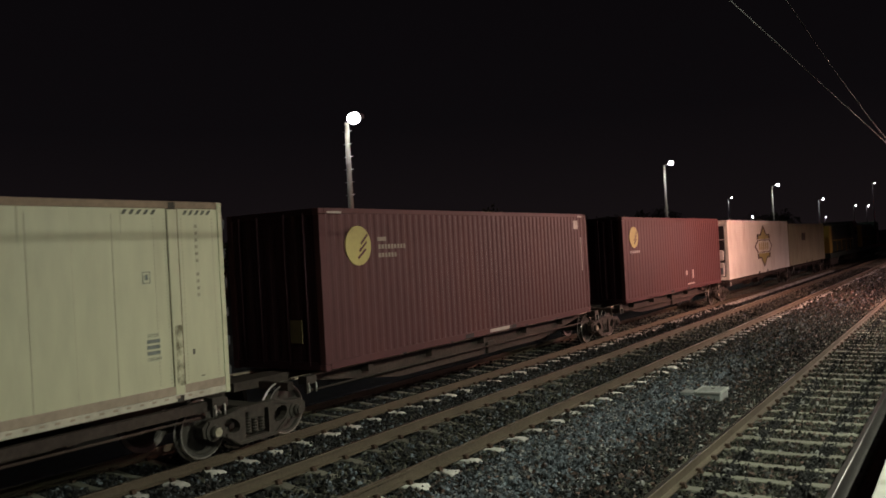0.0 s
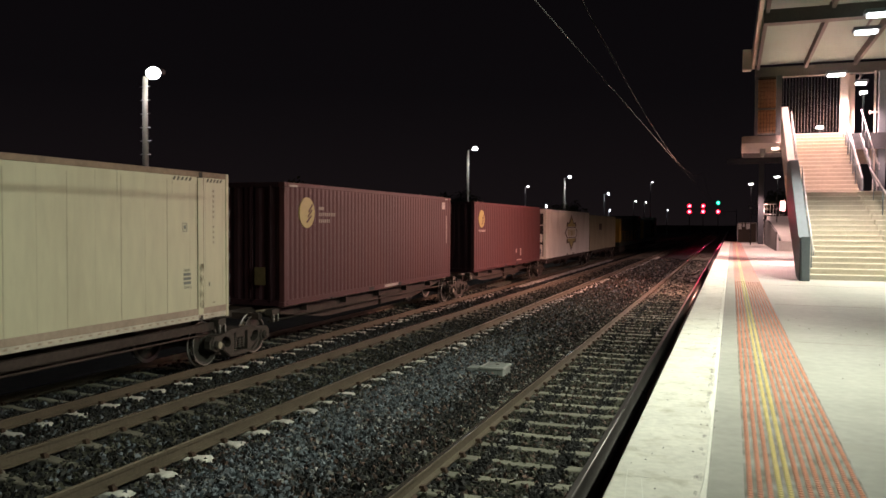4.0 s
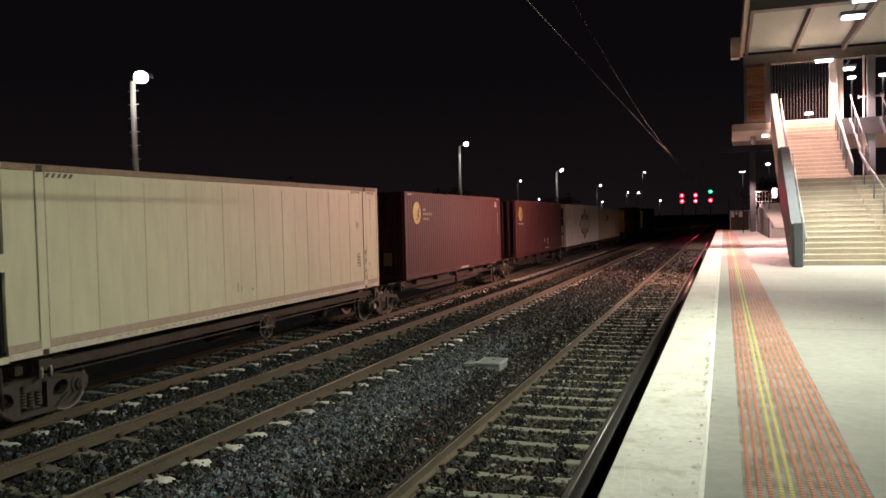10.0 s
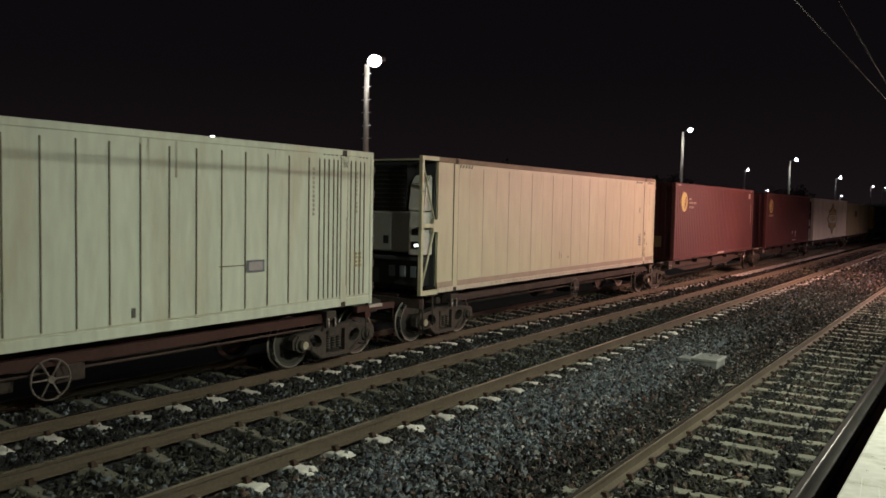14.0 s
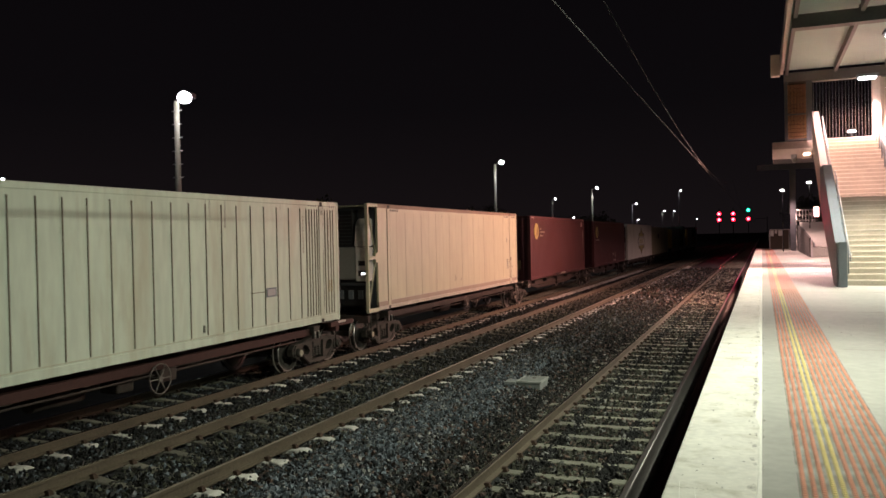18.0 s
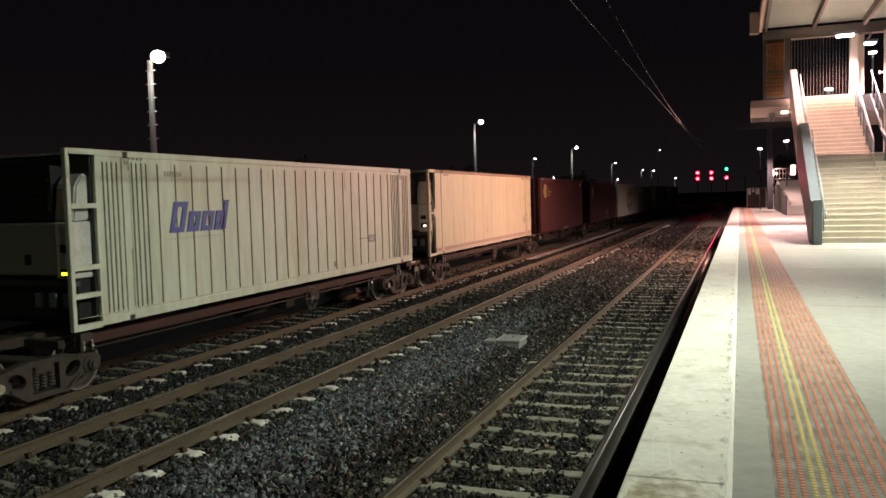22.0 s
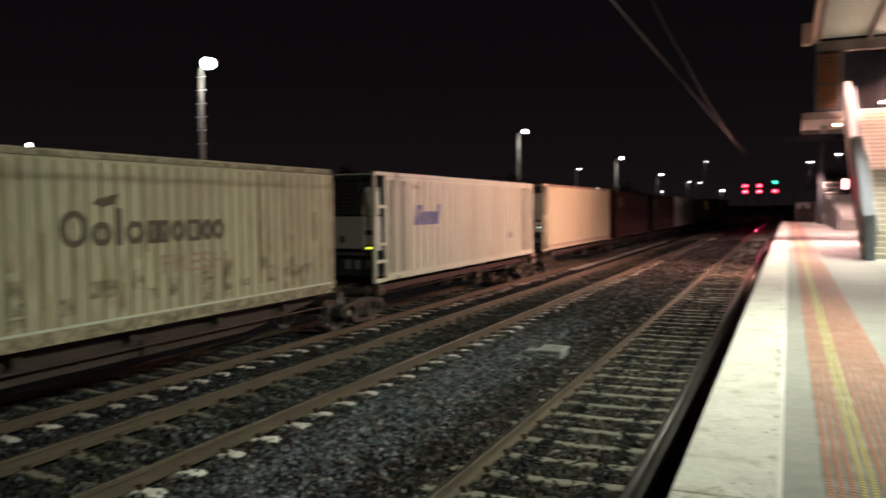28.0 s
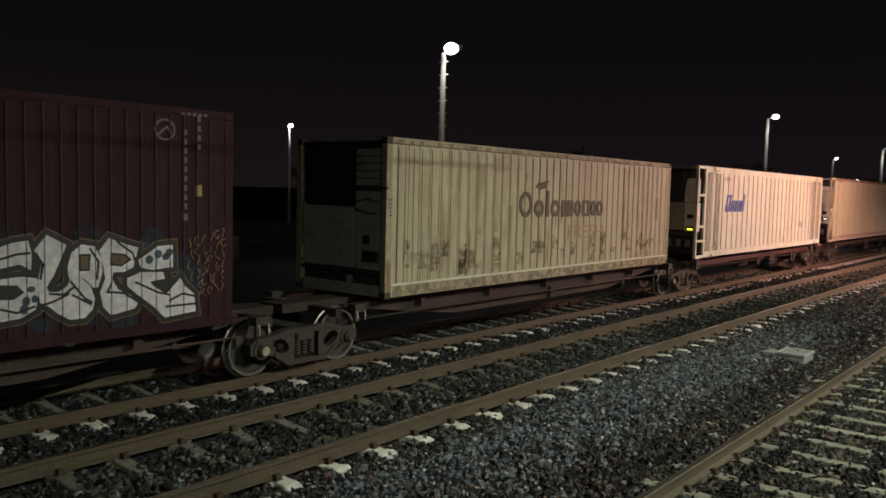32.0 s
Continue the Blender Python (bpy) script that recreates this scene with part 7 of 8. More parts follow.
def graffiti(c):
    """Fat wild-style letter forms: tan and black outlines behind, pale fill in front, blue haze."""
    def at(pts):
        return [(p - o, q - 0.66) for p, q in pts]
    # every letter form is painted on its own
    form_ess_top = [(-42.09, 1.88), (-41.76, 1.99), (-41.59, 2.01), (-41.55, 1.86), (-41.56, 1.65), (-41.69, 1.73), (-41.91, 1.69), (-42.09, 1.67)]
    form_ess_foot = [(-42.09, 1.54), (-41.85, 1.57), (-41.67, 1.58), (-41.49, 1.55), (-41.47, 1.37), (-41.51, 1.17), (-41.69, 1.08), (-41.92, 1.06), (-42.1, 1.07)]
    form_ell = [(-41.52, 1.89), (-41.37, 2.07), (-41.13, 1.94), (-41.2, 1.77), (-41.29, 1.57), (-41.38, 1.43), (-41.35, 1.37), (-41.24, 1.36), (-41.12, 1.43), (-41.08, 1.52), (-40.96, 1.53), (-40.83, 1.41), (-40.77, 1.24), (-40.8, 1.1), (-40.91, 1.0), (-41.09, 1.0), (-41.24, 1.09), (-41.35, 1.19), (-41.46, 1.25), (-41.48, 1.51), (-41.44, 1.71)]
    form_round = [(-41.07, 1.84), (-40.94, 1.94), (-40.77, 1.91), (-40.67, 1.74), (-40.67, 1.56), (-40.73, 1.38), (-40.79, 1.38), (-40.87, 1.47), (-40.96, 1.53), (-41.1, 1.52), (-41.12, 1.66)]
    form_pee = [(-40.71, 1.85), (-40.58, 2.01), (-40.37, 1.93), (-40.17, 1.87), (-40.24, 1.61), (-40.37, 1.56), (-40.52, 1.56), (-40.54, 1.47), (-40.45, 1.33), (-40.28, 1.24), (-40.18, 1.12), (-40.22, 1.06), (-40.55, 1.0), (-40.66, 1.12), (-40.7, 1.31), (-40.63, 1.49), (-40.67, 1.74)]
    form_arm = [(-40.17, 1.7), (-39.88, 1.88), (-39.66, 1.89), (-39.65, 1.58), (-39.97, 1.56), (-40.13, 1.6)]
    form_foot = [(-40.33, 1.47), (-40.13, 1.54), (-39.8, 1.52), (-39.78, 1.43), (-40.0, 1.4), (-39.95, 1.34), (-39.76, 1.21), (-39.54, 1.42), (-39.47, 1.31), (-39.32, 1.18), (-39.29, 0.93), (-39.78, 0.89), (-39.95, 1.06), (-40.22, 1.27), (-40.33, 1.37)]
    forms = [form_ess_top, form_ess_foot, form_ell, form_round, form_pee, form_arm, form_foot]
    counters = [[(-40.95, 1.79), (-40.85, 1.79), (-40.86, 1.63), (-40.95, 1.63)], [(-40.53, 1.79), (-40.37, 1.77), (-40.31, 1.72), (-40.41, 1.66), (-40.54, 1.68)]]
    cuts = [[(-42.09, 1.51), (-41.72, 1.48), (-41.64, 1.39), (-41.76, 1.31), (-42.1, 1.33)]]
    lines = [[(-41.48, 1.2), (-41.29, 1.25), (-41.1, 1.33)], [(-41.08, 1.48), (-40.9, 1.25), (-40.81, 1.2)], [(-41.06, 1.31), (-40.82, 1.17)], [(-40.83, 1.88), (-40.72, 1.71), (-40.74, 1.49)], [(-40.54, 1.44), (-40.6, 1.31), (-40.38, 1.28), (-40.18, 1.15)], [(-40.47, 1.96), (-40.25, 1.8), (-40.2, 1.64)]]
    lines += [[(-40.21, 1.41), (-39.89, 1.25), (-39.71, 1.2)], [(-39.76, 1.04), (-39.31, 1.04)], [(-39.71, 1.12), (-39.5, 1.2), (-39.32, 1.15)], [(-41.5, 1.85), (-41.42, 1.71), (-41.45, 1.54)], [(-41.91, 1.8), (-41.72, 1.85), (-41.57, 1.86)], [(-41.91, 1.21), (-41.73, 1.15), (-41.52, 1.21)], [(-41.34, 1.35), (-41.17, 1.32), (-41.04, 1.41)]]
    for g, mat, x, name, label in ((0.082, "graffiti_tan", XG + 0.0015, "graffiti_halo", "thin tan halo"), (0.065, "graffiti_black", XG + 0.003, "graffiti_outline", "black graffiti outline"), (0.0, "graffiti_white", XG + 0.0045, "graffiti_fill", "white graffiti letter")):
        for pts in forms:
            bm = bmesh.new()
            prism(bm, at(grown(pts, g) if g else pts), XG - 0.02, x)
            part(name, bm, M[mat], c, label)
    bm = bmesh.new()
    for pts in cuts:
        prism(bm, at(pts), XG - 0.01, XG + 0.006)
    for pts in lines:
        stroke(bm, at(pts), 0.030, XG - 0.01, XG + 0.006)
    for pts in counters:
        prism(bm, at(grown(pts, 0.028)), XG - 0.01, XG + 0.006)
    tagged(part("graffiti_inner_line", bm, M["graffiti_black"], c, "black inner lines"), kind="stuff")
    bm = bmesh.new()
    for pts in counters:
        prism(bm, at(pts), XG - 0.01, XG + 0.0075)
    tagged(part("graffiti_counter", bm, M["graffiti_tan"], c, "tan letter counters"), kind="stuff")
    bm = bmesh.new()
    for yy, zz, ry, rz in [(-40.86, 2.08, 0.18, 0.08), (-39.97, 1.98, 0.19, 0.15), (-39.52, 1.57, 0.18, 0.21), (-41.43, 0.97, 0.2, 0.08), (-40.72, 1.0, 0.17, 0.11), (-39.27, 1.39, 0.14, 0.24), (-41.81, 2.07, 0.16, 0.08), (-41.24, 1.49, 0.12, 0.11), (-40.38, 0.91, 0.2, 0.09), (-40.21, 1.8, 0.1, 0.15)]:
        disc(bm, yy - o, zz - 0.66, ry, rz, XG - 0.02, XG + 0.0008, 18)
    tagged(part("graffiti_haze", bm, M["graffiti_haze"], c, "blue spray haze"), kind="stuff")
    bm = bmesh.new()
    for yy, zz, ry, rz in [(-41.56, 1.42, 0.05, 0.04), (-41.62, 1.28, 0.05, 0.06), (-41.52, 1.3, 0.04, 0.05), (-41.65, 1.18, 0.05, 0.06), (-40.01, 1.7, 0.06, 0.06), (-39.88, 1.77, 0.06, 0.06), (-39.76, 1.73, 0.06, 0.05), (-39.71, 1.79, 0.06, 0.05)]:
        disc(bm, yy - o, zz - 0.66, ry, rz, XG - 0.01, XG + 0.0055, 12)
    tagged(part("graffiti_dabs", bm, M["graffiti_blue"], c, "blue paint dabs"), kind="stuff")
    bm = bmesh.new()
    r = random.Random(5)
    for row in range(6):
        for k in range(6):
            yy, zz = -39.36 + 0.105 * k + r.uniform(-.02, .02), 1.12 + 0.155 * row + 0.03 * k
            if (row + k) % 3 == 0:
                ring(bm, yy - o, zz - 0.66, r.uniform(0.03, 0.05), r.uniform(0.05, 0.075), 0.014, XG - 0.01, XG + 0.0012, r.uniform(0, 2), r.uniform(5, 6.5), 10)
            else:
                pts = [(yy + r.uniform(-.05, .05), zz + v) for v in (-0.06, 0.0, 0.06)]
                stroke(bm, at(pts), 0.015, XG - 0.01, XG + 0.0012)
    tagged(part("graffiti_tag", bm, M["graffiti_orange"], c, "scribbled tan tag"), kind="stuff")


graffiti(box_d)
# thin black bars paint the shade in the wall's grooves
bm = bmesh.new()
box(bm, HALF - 0.02, HALF + 0.0115, -0.006, 0.006, 0.17, 3.0)
groove = mesh_of("groove", bm, M["graffiti_black"])
for k in range(54):
    ob = new("groove", groove)
    ob.parent = box_d
    ob.matrix_basis = pose(0, -39.06 - 0.2125 * k - o, 0)
bars(box_d, [(-39.49 - o, -39.43 - o, 1.72 + 0.128 * k, 1.80 + 0.128 * k) for k in range(9)] + [(-39.27 - o, -39.21 - o, 2.55 + 0.13 * k, 2.63 + 0.13 * k) for k in range(4)] + [(-39.52 - o + 0.09 * k, -39.46 - o + 0.09 * k, 3.02, 3.06) for k in range(5)] + [(-39.50 - o, -39.42 - o, 1.56, 1.66)], M["mark_old"], HALF + 0.001, "white marking bars")
bars(box_d, [(-39.29 - o, -39.19 - o, 1.90, 2.06)], M["sticker"], HALF + 0.001, "yellow sticker")
bm = bmesh.new()
ring(bm, -39.77 - o, 2.80, 0.16, 0.15, 0.03, HALF - 0.02, HALF + 0.001)
stroke(bm, [(-39.86 - o, 2.74), (-39.74 - o, 2.84), (-39.68 - o, 2.76)], 0.03, HALF - 0.02, HALF + 0.002)
part("round_emblem", bm, M["mark_old"], box_d, "faded round emblem")

# white containers towards the head of the train
box_g = dry_container(39.95, 54.85, 0.70, 2.90, M["white_g"], "white container with a yellow six-pointed emblem", 0.6, 0.006)
o = (39.95 + 54.85) / 2
bm = bmesh.new()
yc, zc = 47.75 - o, 1.48
HEX = [(-2.2, 0), (-1.5, 0.36), (1.5, 0.36), (2.2, 0), (1.5, -0.36), (-1.5, -0.36)]
for q in (-1, 1):
    prism(bm, [(yc - 1.65 * q, zc + 0.40 * q), (yc + 1.65 * q, zc + 0.40 * q), (yc + 1.55 * q, zc + 0.68 * q), (yc + 0.8 * q, zc + 0.66 * q), (yc, zc + 1.17 * q), (yc - 0.8 * q, zc + 0.66 * q), (yc - 1.55 * q, zc + 0.68 * q)], HALF - 0.03, HALF + 0.002)
prism(bm, [(yc + u, zc + v) for u, v in HEX], HALF - 0.03, HALF + 0.002)
st = part("star_outline", bm, M["logo_grey"], box_g, "dark outline of the emblem")
bm = bmesh.new()
for q in (-1, 1):
    prism(bm, [(yc - 1.3 * q, zc + 0.40 * q), (yc + 1.3 * q, zc + 0.40 * q), (yc + 1.25 * q, zc + 0.58 * q), (yc + 0.62 * q, zc + 0.60 * q), (yc, zc + 1.02 * q), (yc - 0.62 * q, zc + 0.60 * q), (yc - 1.25 * q, zc + 0.58 * q)], HALF - 0.02, HALF + 0.007)
part("star_points", bm, M["logo_yellow"], st, "yellow points")
bm = bmesh.new()
prism(bm, [(yc + u * 0.9, zc + v * 0.86) for u, v in HEX], HALF - 0.02, HALF + 0.007)
part("emblem_centre", bm, M["white_g"], st)
bm = bmesh.new()
for k in range(5):
    box(bm, HALF + 0.006, HALF + 0.011, yc - 1.2 + 0.5 * k, yc - 0.95 + 0.5 * k, zc - 0.2, zc + 0.2)
tagged(part("marking", bm, M["logo_yellow"], st, "plain bars for the lettering"), kind="stuff")
# black sheet over the end wall paints the dark of a recess
bx("end_recess", (-1.05, 1.05, -7.50, -7.455, 0.18, 2.72), M["black"], box_g, "black sheet standing in for a shaded recess")
gu = bx("refrigeration_unit", (-0.9, 1.03, -7.62, -7.502, 0.20, 0.86), M["unit_pale"], box_g, "white refrigeration unit", 0.04)
bx("upper_cover", (0.2, 1.03, -7.62, -7.502, 0.98, 1.47), M["unit_pale"], gu, "", 0.06)
bx("control_box", (0.75, 0.98, -7.66, -7.622, 0.30, 0.62), M["steel_grey"], gu, "", 0.02)
bx("bay_rail", (-1.0, 1.16, -7.56, -7.505, 1.95, 2.0), M["unit_pale"], gu)
bx("bay_header", (-1.0, 1.16, -7.56, -7.505, 2.64, 2.74), M["unit_pale"], gu)
box_h = dry_container(55.15, 69.3, 0.70, 2.74, M["cream_c"], "dull grimy container behind the locomotive", 0.6, 0.01)
bars(box_h, [(-2.6, -1.2, 1.6, 2.1)], M["logo_grey"], HALF + 0.004, "faded dark emblem")


def locomotive(y0, L, label, nose):
    lo = rolling(thing("locomotive", label, "locomotive", "locomotives"), y0 + L / 2, TRZ)
    a = L / 2
    bx("underframe", (-1.4, 1.4, -a, a, 0.95, 1.35), M["loco_dark"], lo, "", 0.03)
    bm = rounded(-0.95, 0.95, -a + 1.2, a - 5.0, 1.354, 3.75, 0.12, 2)
    part("hood", bm, M["loco_dark"], lo, "dark engine hood")
    bm = rounded(-1.42, 1.42, a - 4.9, a - 2.0, 1.354, 4.0, 0.15, 2)
    cab = part("cab", bm, M["loco_dark"], lo)
    bx("cab_window", (1.421, 1.43, a - 4.3, a - 2.6, 2.7, 3.4), M["black"], cab)
    bm = rounded(-1.1, 1.1, a - 1.98, a - 0.2, 1.354, 2.7, 0.12, 2)
    part("nose", bm, M["loco_dark"], lo)
    bx("rear_panel", (-1.4, 1.4, -a - 0.02, -a + 1.1, 1.36, 3.55), M["loco_yellow"], lo, "yellow end panel", 0.08)
    for k in range(7):
        bm = bmesh.new()
        y = -a + 1.4 + k * (L - 3) / 6
        tube(bm, (1.36, y, 1.35), (1.36, y, 2.35), 0.02, seg=6)
        part("stanchion", bm, M["loco_yellow"], lo)
    bm = bmesh.new()
    tube(bm, (1.36, -a + 1.2, 2.35), (1.36, a - 1.4, 2.35), 0.022, seg=6)
    part("handrail", bm, M["loco_yellow"], lo)
    bm = bmesh.new()
    tube(bm, (0, -1.8, 0.7), (0, 1.8, 0.7), 0.5, seg=16)
    part("fuel_tank", bm, M["loco_dark"], lo)
    for q in (-a + 3.4, a - 3.4):
        bx("truck_frame", (-1.2, 1.2, q - 2.2, q + 2.2, 0.35, 0.9), M["castiron"], lo, "", 0.05)
        for d in (-1.7, 0, 1.7):
            for s in (-1, 1):
                bm = bmesh.new()
                tube(bm, (s * 0.7, q + d, 0.5), (s * 0.83, q + d, 0.5), 0.5, seg=20)
                part("wheel", bm, M["wheel"], lo)
    if nose:
        for x in (-0.4, 0.4):
            bm = bmesh.new()
            tube(bm, (x + 0.9, -a - 0.05, 1.25), (x + 0.9, -a - 0.02, 1.25), 0.09, seg=12)
            part("marker_light", bm, M["lamp_far"], lo, "small lit marker light")


locomotive(71.0, 20.0, "dark diesel locomotive with a yellow end", False)
locomotive(92.0, 20.0, "dark diesel locomotive at the head of the train", False)

# ---- yard lamps, signals, wires, distance ----
def yard_lamp(x, y, z, pole_r, mat, pegs, big, lead=0.5):
    base = float(ground_z(x))
    l = thing("yard_lamp", "lit floodlight on a tall pole beyond the tracks" if z > 5 else "small lit lamp on a short distant pole", "lamp post", "yard lamps", at=(x - lead, y + 0.1, base))
    h = z - base
    bm = bmesh.new()
    tube(bm, (0, 0, -0.3), (0, 0, h - 0.1), pole_r * 1.25, pole_r * 0.9, 12)
    part("pole", bm, mat, l, "weathered pole")
    bm = bmesh.new()
    tube(bm, (0, 0, h - 0.18), (lead - 0.1, -0.06, h + 0.06), pole_r * 0.35, seg=8)
    part("arm", bm, M["galv"], l)
    hb = rounded(lead - 0.17 * big, lead + 0.15 * big, 0.0, 0.3 * big, h, h + 0.16 * big, 0.03)
    head = part("lamp_head", hb, M["steel_dark"], l)
    # sphere larger than a real bulb: its size holds the lamp's bloom
    bm = bmesh.new()
    bmesh.ops.create_uvsphere(bm, u_segments=16, v_segments=10, radius=(0.21 if y < 30 else 0.17) * big)
    for v in bm.verts:
        v.co = Vector((v.co.x + lead, v.co.y - 0.1, v.co.z * 0.85 + h))
    part("bulb", bm, M["lamp_yard"] if big >= 1 else M["lamp_far"], head, "blazing white lamp, enlarged for its bloom")
    for k in range(pegs):
        bm = bmesh.new()
        zz = h - 0.5 - 0.55 * k
        tube(bm, (-0.26, 0.0, zz), (0.26, 0.0, zz), 0.016, seg=6)
        part("climbing_peg", bm, M["galv"], l)


yard_lamp(-22.0, 26.9, 8.75, 0.12, M["pole"], 6, 1.35)
yard_lamp(-19.4, 61.9, 8.75, 0.11, M["pole"], 0, 1.1, 0.6)
yard_lamp(-19.5, 102.7, 8.75, 0.13, M["pole"], 0, 1.1, 0.7)
yard_lamp(-22.9, 160.7, 8.75, 0.11, M["galv"], 0, 1.0, 0.8)
for x, y in ((-31.0, 127.6), (-23.6, 215.3), (-10.5 - 9.0, 117.1 * 1.85), (-20.7 - 1, 222.8)):
    yard_lamp(x, y, 8.75 if x != -19.5 else 13.8, 0.10, M["galv"], 0, 0.95, 0.5)
for x, y in ((-58.5, 266.2), (-48.7, 346.1), (-25.1, 349.4)):
    yard_lamp(x, y, 8.75, 0.11, M["galv"], 0, 1.35, 0.5)
yard_lamp(-62.9, 52.3, 8.75, 0.12, M["galv"], 0, 1.2, 0.3)
for x, y in ((-120.0, 75.6), (-120.0, 77.5), (-120.0, 84.5)):
    yard_lamp(x, y, 3.65, 0.06, M["galv"], 0, 0.55, 0.3)
yard_lamp(-79.1, 45.9, 8.75, 0.12, M["galv"], 0, 1.2, 0.3)


def signal(x, heads):
    s = thing("railway_signal", "tall railway signal mast with lit aspects", "signal", "signals ahead", at=(x, SIG_Y, -0.3))
    bm = bmesh.new()
    tube(bm, (0, 0.3, 0), (0, 0.3, 9.4), 0.10, seg=10)
    part("mast", bm, M["steel_dark"], s)
    for z, col in heads:
        z += 0.3
        hd = bx("signal_head", (-0.66, 0.66, 0.0, 0.22, z - 0.68, z + 0.68), M["black"], s, "", 0.05)
        # lens disc widened to stand for the bloom round a brighter core
        bm = bmesh.new()
        tube(bm, (0, -0.06, z), (0, -0.01, z), 0.50, seg=24)
        lens = part("lens", bm, M["aspect_red"] if col == "r" else M["aspect_green"], hd, "glowing %s lens" % ("red" if col == "r" else "green"))
        bm = bmesh.new()
        tube(bm, (0, -0.09, z), (0, -0.062, z), 0.27, seg=20)
        part("lens_core", bm, M["aspect_red_core"] if col == "r" else M["aspect_green_core"], lens, "bright lens centre")
        bm = bmesh.new()
        tube(bm, (0, -0.3, z + 0.30), (0, 0.0, z + 0.34), 0.05, seg=6)
        part("hood", bm, M["black"], hd)


signal(-3.27, [(8.4, "g"), (6.15, "r")])
signal(-6.95, [(7.6, "r"), (6.1, "r")])
signal(-10.35 - 3.0 + 3.0, [(7.6, "r"), (6.1, "r")])


overhead = thing("overhead_line", "overhead contact and messenger wires above the near track", "overhead line")
wx = -2.32


def wire(name, pts, r):
    bm = bmesh.new()
    for a, b in zip(pts, pts[1:]):
        tube(bm, a, b, r, seg=6, cap=False)
    return part(name, bm, M["wire"], overhead)


def sag(y):
    p = (y - 2.0) % 72.0 - 36.0
    return 5.64 + 0.00131 * p * p


wire("contact_wire", [(wx, -40, 5.6), (wx, 30, 5.56), (wx, 80, 5.56), (wx, 300, 5.56)], 0.010)
wire("messenger_wire", [(wx, float(y), sag(float(y))) for y in np.arange(-40, 300, 4.0)], 0.010)
for y in (-10.0, 30.0, 46.0, 54.0, 62.0):
    wire("dropper", [(wx, y, 5.58), (wx, y, sag(y))], 0.005)
for y in (-40.0, 299.9):
    bm = bmesh.new()
    tube(bm, (1.6 if y > 0 else -4.6, y, -0.4), (1.6 if y > 0 else -4.6, y, 8.0), 0.12, seg=10)
    tube(bm, (1.6 if y > 0 else -4.6, y, 7.4), (wx, y, 7.4), 0.05, seg=8)
    tube(bm, (wx, y, 5.56), (wx, y, 7.5), 0.03, seg=8)
    part("mast", bm, M["steel_dark"], overhead)


def tree(x, y, h, seed):
    r = random.Random(seed)
    z0 = float(ground_z(x))
    t = thing("tree", "dark leafy tree against the night sky", "tree", "trees beyond the yard", at=(x, y, z0))
    bm = bmesh.new()
    tube(bm, (0, 0, -0.2), (0, 0, h * 0.45), h * 0.035, h * 0.022, 8)
    for k in range(6):
        a = r.uniform(0, 6.28)
        tube(bm, (0, 0, h * r.uniform(0.3, 0.45)), (math.cos(a) * h * 0.25, math.sin(a) * h * 0.25, h * r.uniform(0.55, 0.75)), h * 0.014, h * 0.006, 6)
    part("trunk", bm, M["bark"], t)
    verts, faces = [], []
    lumps = [(Vector((r.gauss(0, h * 0.2), r.gauss(0, h * 0.2), h * r.uniform(0.45, 0.9))), h * r.uniform(0.09, 0.17)) for _ in range(16)]
    for c, rad in lumps:
        for _ in range(70):
            d = Vector((r.gauss(0, 1), r.gauss(0, 1), r.gauss(0, 0.8))).normalized() * rad * r.uniform(0.5, 1.05)
            p, o = c + d, len(verts)
            s = r.uniform(0.15, 0.32)
            u = Vector((r.gauss(0, 1), r.gauss(0, 1), r.gauss(0, 1))).normalized() * s
            w = Vector((r.gauss(0, 1), r.gauss(0, 1), r.gauss(0, 1))).normalized() * s * 0.6
            verts += [p - u, p + w, p + u, p - w]
            faces.append((o, o + 1, o + 2, o + 3))
    tagged(soup("crown", [tuple(v) for v in verts], faces, M["leaf"], t), kind="stuff")


for k, (x, y, h) in enumerate(((-40, 70, 7.5), (-44, 78, 8), (-36, 90, 7), (-48, 62, 8), (-38, 112, 8), (-42, 128, 9), (-75, 66, 7), (-78, 74, 7.5), (-30, 150, 8), (-34, 180, 9), (-70, 40, 5.5), (6.5, 130, 8), (9, 145, 9))):
    tree(x, y, h, 40 + k)

shed = thing("distant_building", "low distant building with warm lit windows", "building", at=(-62.0, 28.5, -0.85))
bx("wall", (-4, 0, -3.4, 5, 0, 4.9), M["building"], shed)
bx("roof", (-4.3, 0.3, -3.7, 5.3, 4.9, 5.15), M["steel_dark"], shed)
for y0, y1, z0, z1 in [(-0.56, 0.18, 3.79, 4.61), (0.77, 1.0, 3.79, 4.2), (1.29, 1.59, 3.79, 4.33), (1.96, 2.7, 3.72, 4.33), (3.0, 3.44, 3.79, 4.4), (0.03, 0.25, 3.1, 3.44), (0.85, 1.0, 3.1, 3.44), (1.37, 1.66, 3.17, 3.51), (1.96, 2.4, 2.69, 3.51), (2.92, 3.44, 2.69, 3.1)]:
    bx("window", (0.0, 0.03, y0, y1, z0, z1), M["lamp_window"], shed, "dimly lit window")
for y0, y1, z0, z1 in [(-1.9, -1.16, 3.65, 4.06), (-2.34, -1.82, 2.69, 3.38)]:
    bx("window", (0.0, 0.03, y0, y1, z0, z1), M["lamp_window_warm"], shed, "warm lit window")
warm = thing("warm_floodlight", "warm lit floodlight beside the distant building", "lamp", at=(-59.5, 26.6, -0.85))
bm = bmesh.new()
tube(bm, (0, 0, 0), (0, 0, 4.4), 0.06, seg=8)
part("post", bm, M["galv"], warm)
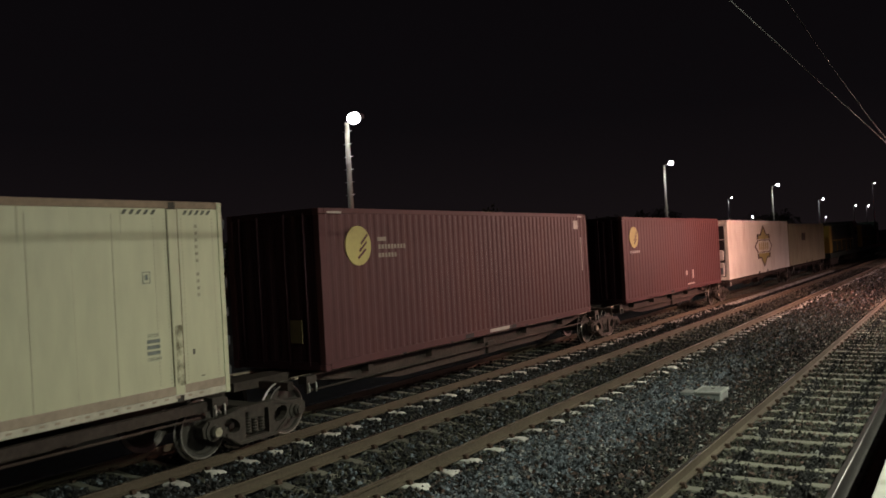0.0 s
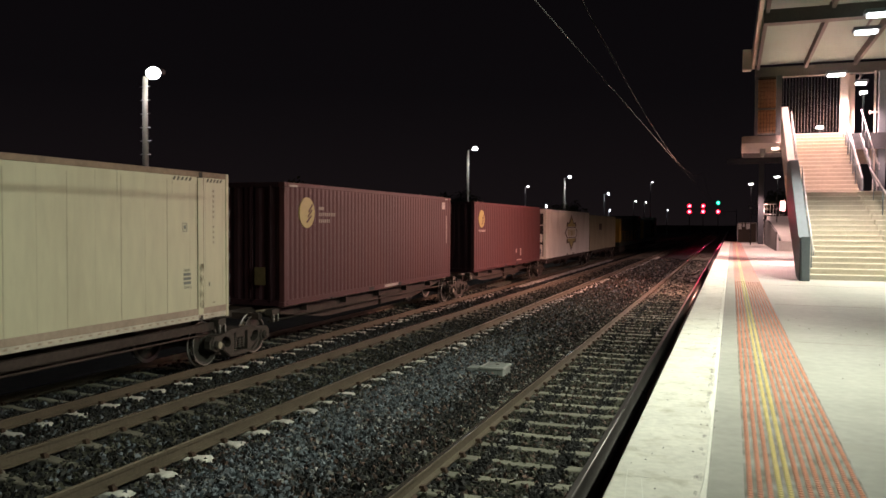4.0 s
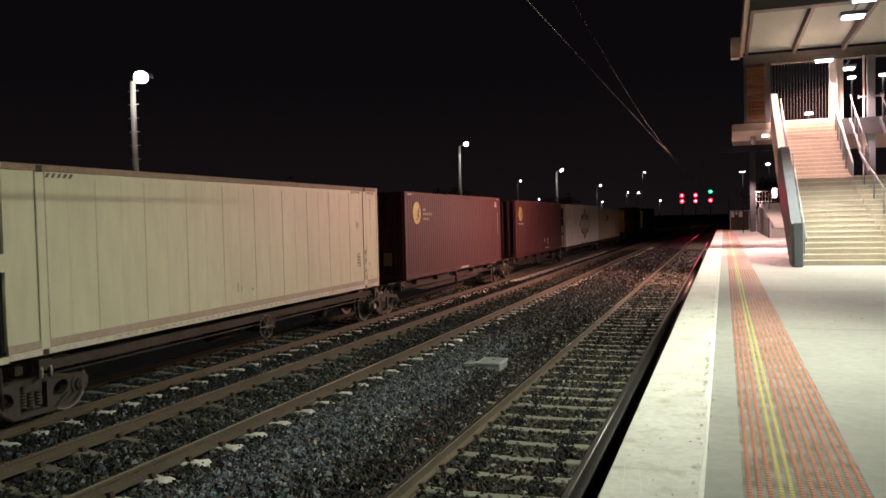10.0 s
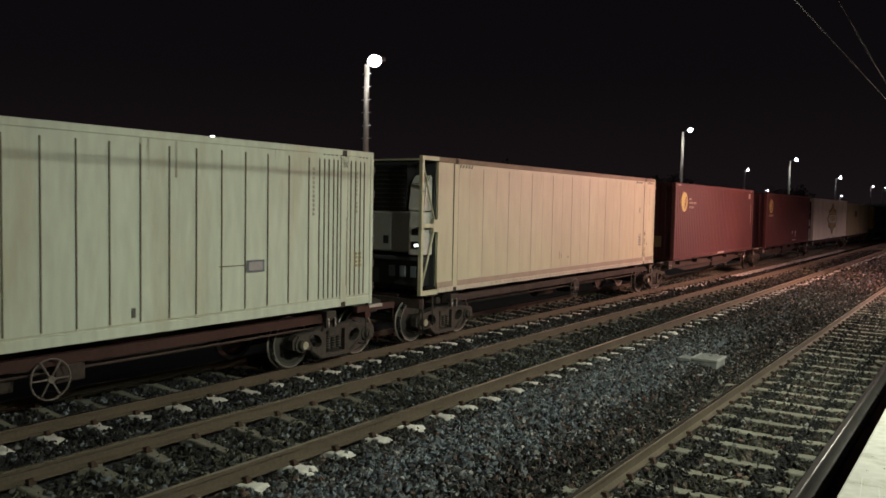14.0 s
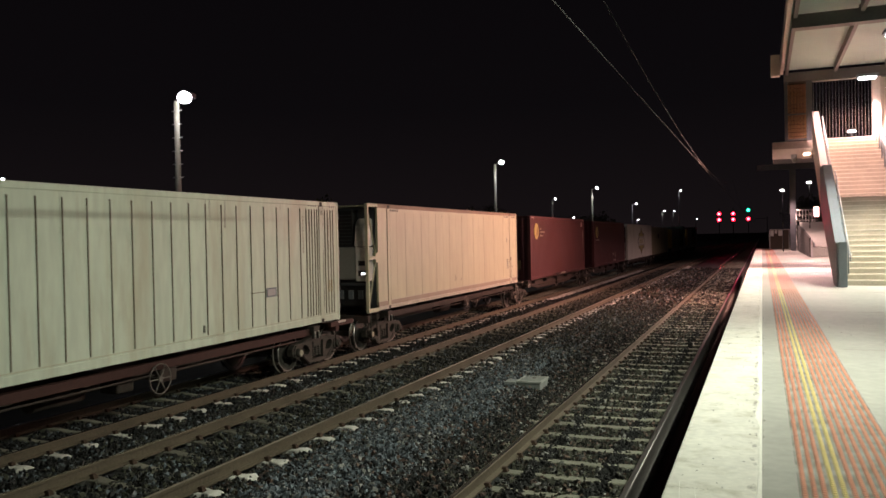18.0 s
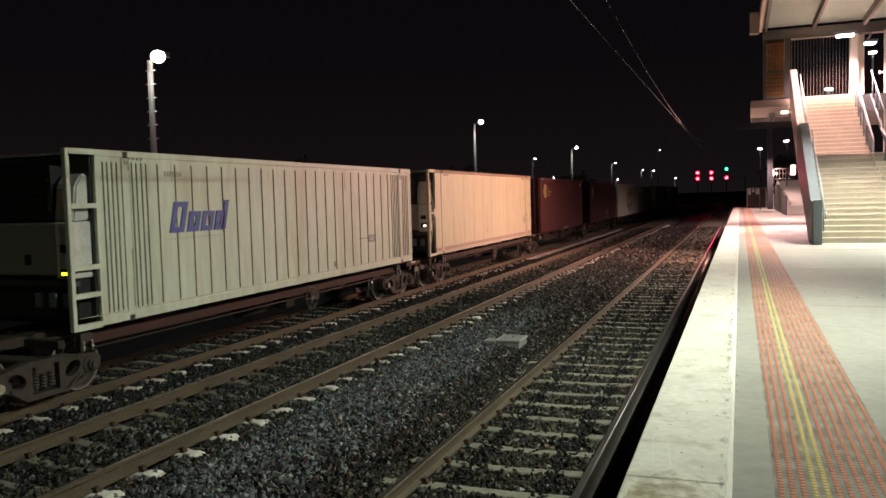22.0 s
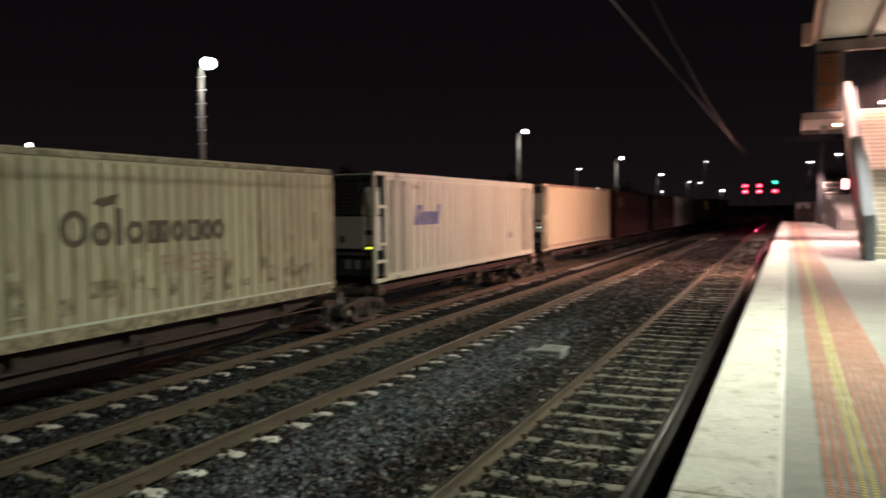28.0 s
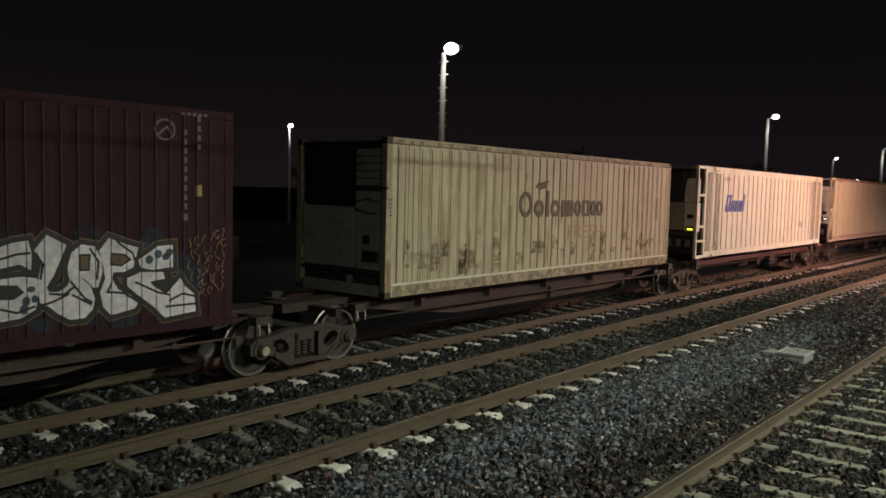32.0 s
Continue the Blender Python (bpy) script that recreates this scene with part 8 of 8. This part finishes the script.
bx("head", (-0.16, 0.16, -0.22, 0.22, 4.4, 4.75), M["lamp_far"], warm, "", 0.04)

wall = bx("boundary_bank", (-60.0, -30.0, -60.0, 22.0, -0.9, 0.5), M["soil"], None)
tagged(wall, "low dark earth bank beyond the yard", "bank", kind="structure")

# poles and heads assumed for the unseen post lights
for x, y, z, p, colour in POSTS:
    post = thing("lamp_post", "assumed station lamp post, out of view", "lamp post", "platform lamp posts", at=(x, y, PZ))
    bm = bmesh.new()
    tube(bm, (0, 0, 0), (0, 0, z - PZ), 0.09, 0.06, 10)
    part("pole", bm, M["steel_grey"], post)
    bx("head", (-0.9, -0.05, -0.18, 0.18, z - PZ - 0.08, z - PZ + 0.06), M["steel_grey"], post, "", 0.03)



def weed(x, y, n, seed):
    """A tuft of thin bent blades growing beside the siding."""
    r = random.Random(seed)
    verts, faces = [], []
    for _ in range(n):
        a, h, lean = r.uniform(0, 6.28), r.uniform(0.12, 0.32), r.uniform(0.03, 0.16)
        bx0, by0 = r.gauss(0, 0.07), r.gauss(0, 0.10)
        dx, dy = math.cos(a), math.sin(a)
        o = len(verts)
        for k in range(4):
            u = k / 3
            w = 0.007 * (1 - u) + 0.001
            cx, cy, cz = bx0 + dx * lean * u * u, by0 + dy * lean * u * u, h * u
            verts += [(cx - dy * w, cy + dx * w, cz), (cx + dy * w, cy - dx * w, cz)]
        faces += [(o + 2 * k, o + 2 * k + 1, o + 2 * k + 3, o + 2 * k + 2) for k in range(3)]
    t = thing("weed", "small tuft of weeds growing beside the siding rail", "weed", "weeds by the siding", at=(x, y, float(ground_z(x)) - 0.03))
    tagged(soup("blades", verts, faces, M["leaf"], t), kind="stuff")


weed(-12.3, 18.1, 60, 3)
weed(-12.25, 21.8, 40, 4)

build_stones()


def travelled(t):
    return float(np.interp(t, [a for a, _ in TRAVEL], [b for _, b in TRAVEL]))


def motions():
    for ob, x, y, z in MOVERS:
        walk(ob, [(t, pose(x, y + s, z)) for t, s in TRAVEL])
    steps = [0.4 * k for k in range(81)]
    for ob, y, r in WHEELSETS:
        walk(ob, [(t, pose(0, y, r) @ Matrix.Rotation(-travelled(t) / r, 4, "X")) for t in steps])


motions()
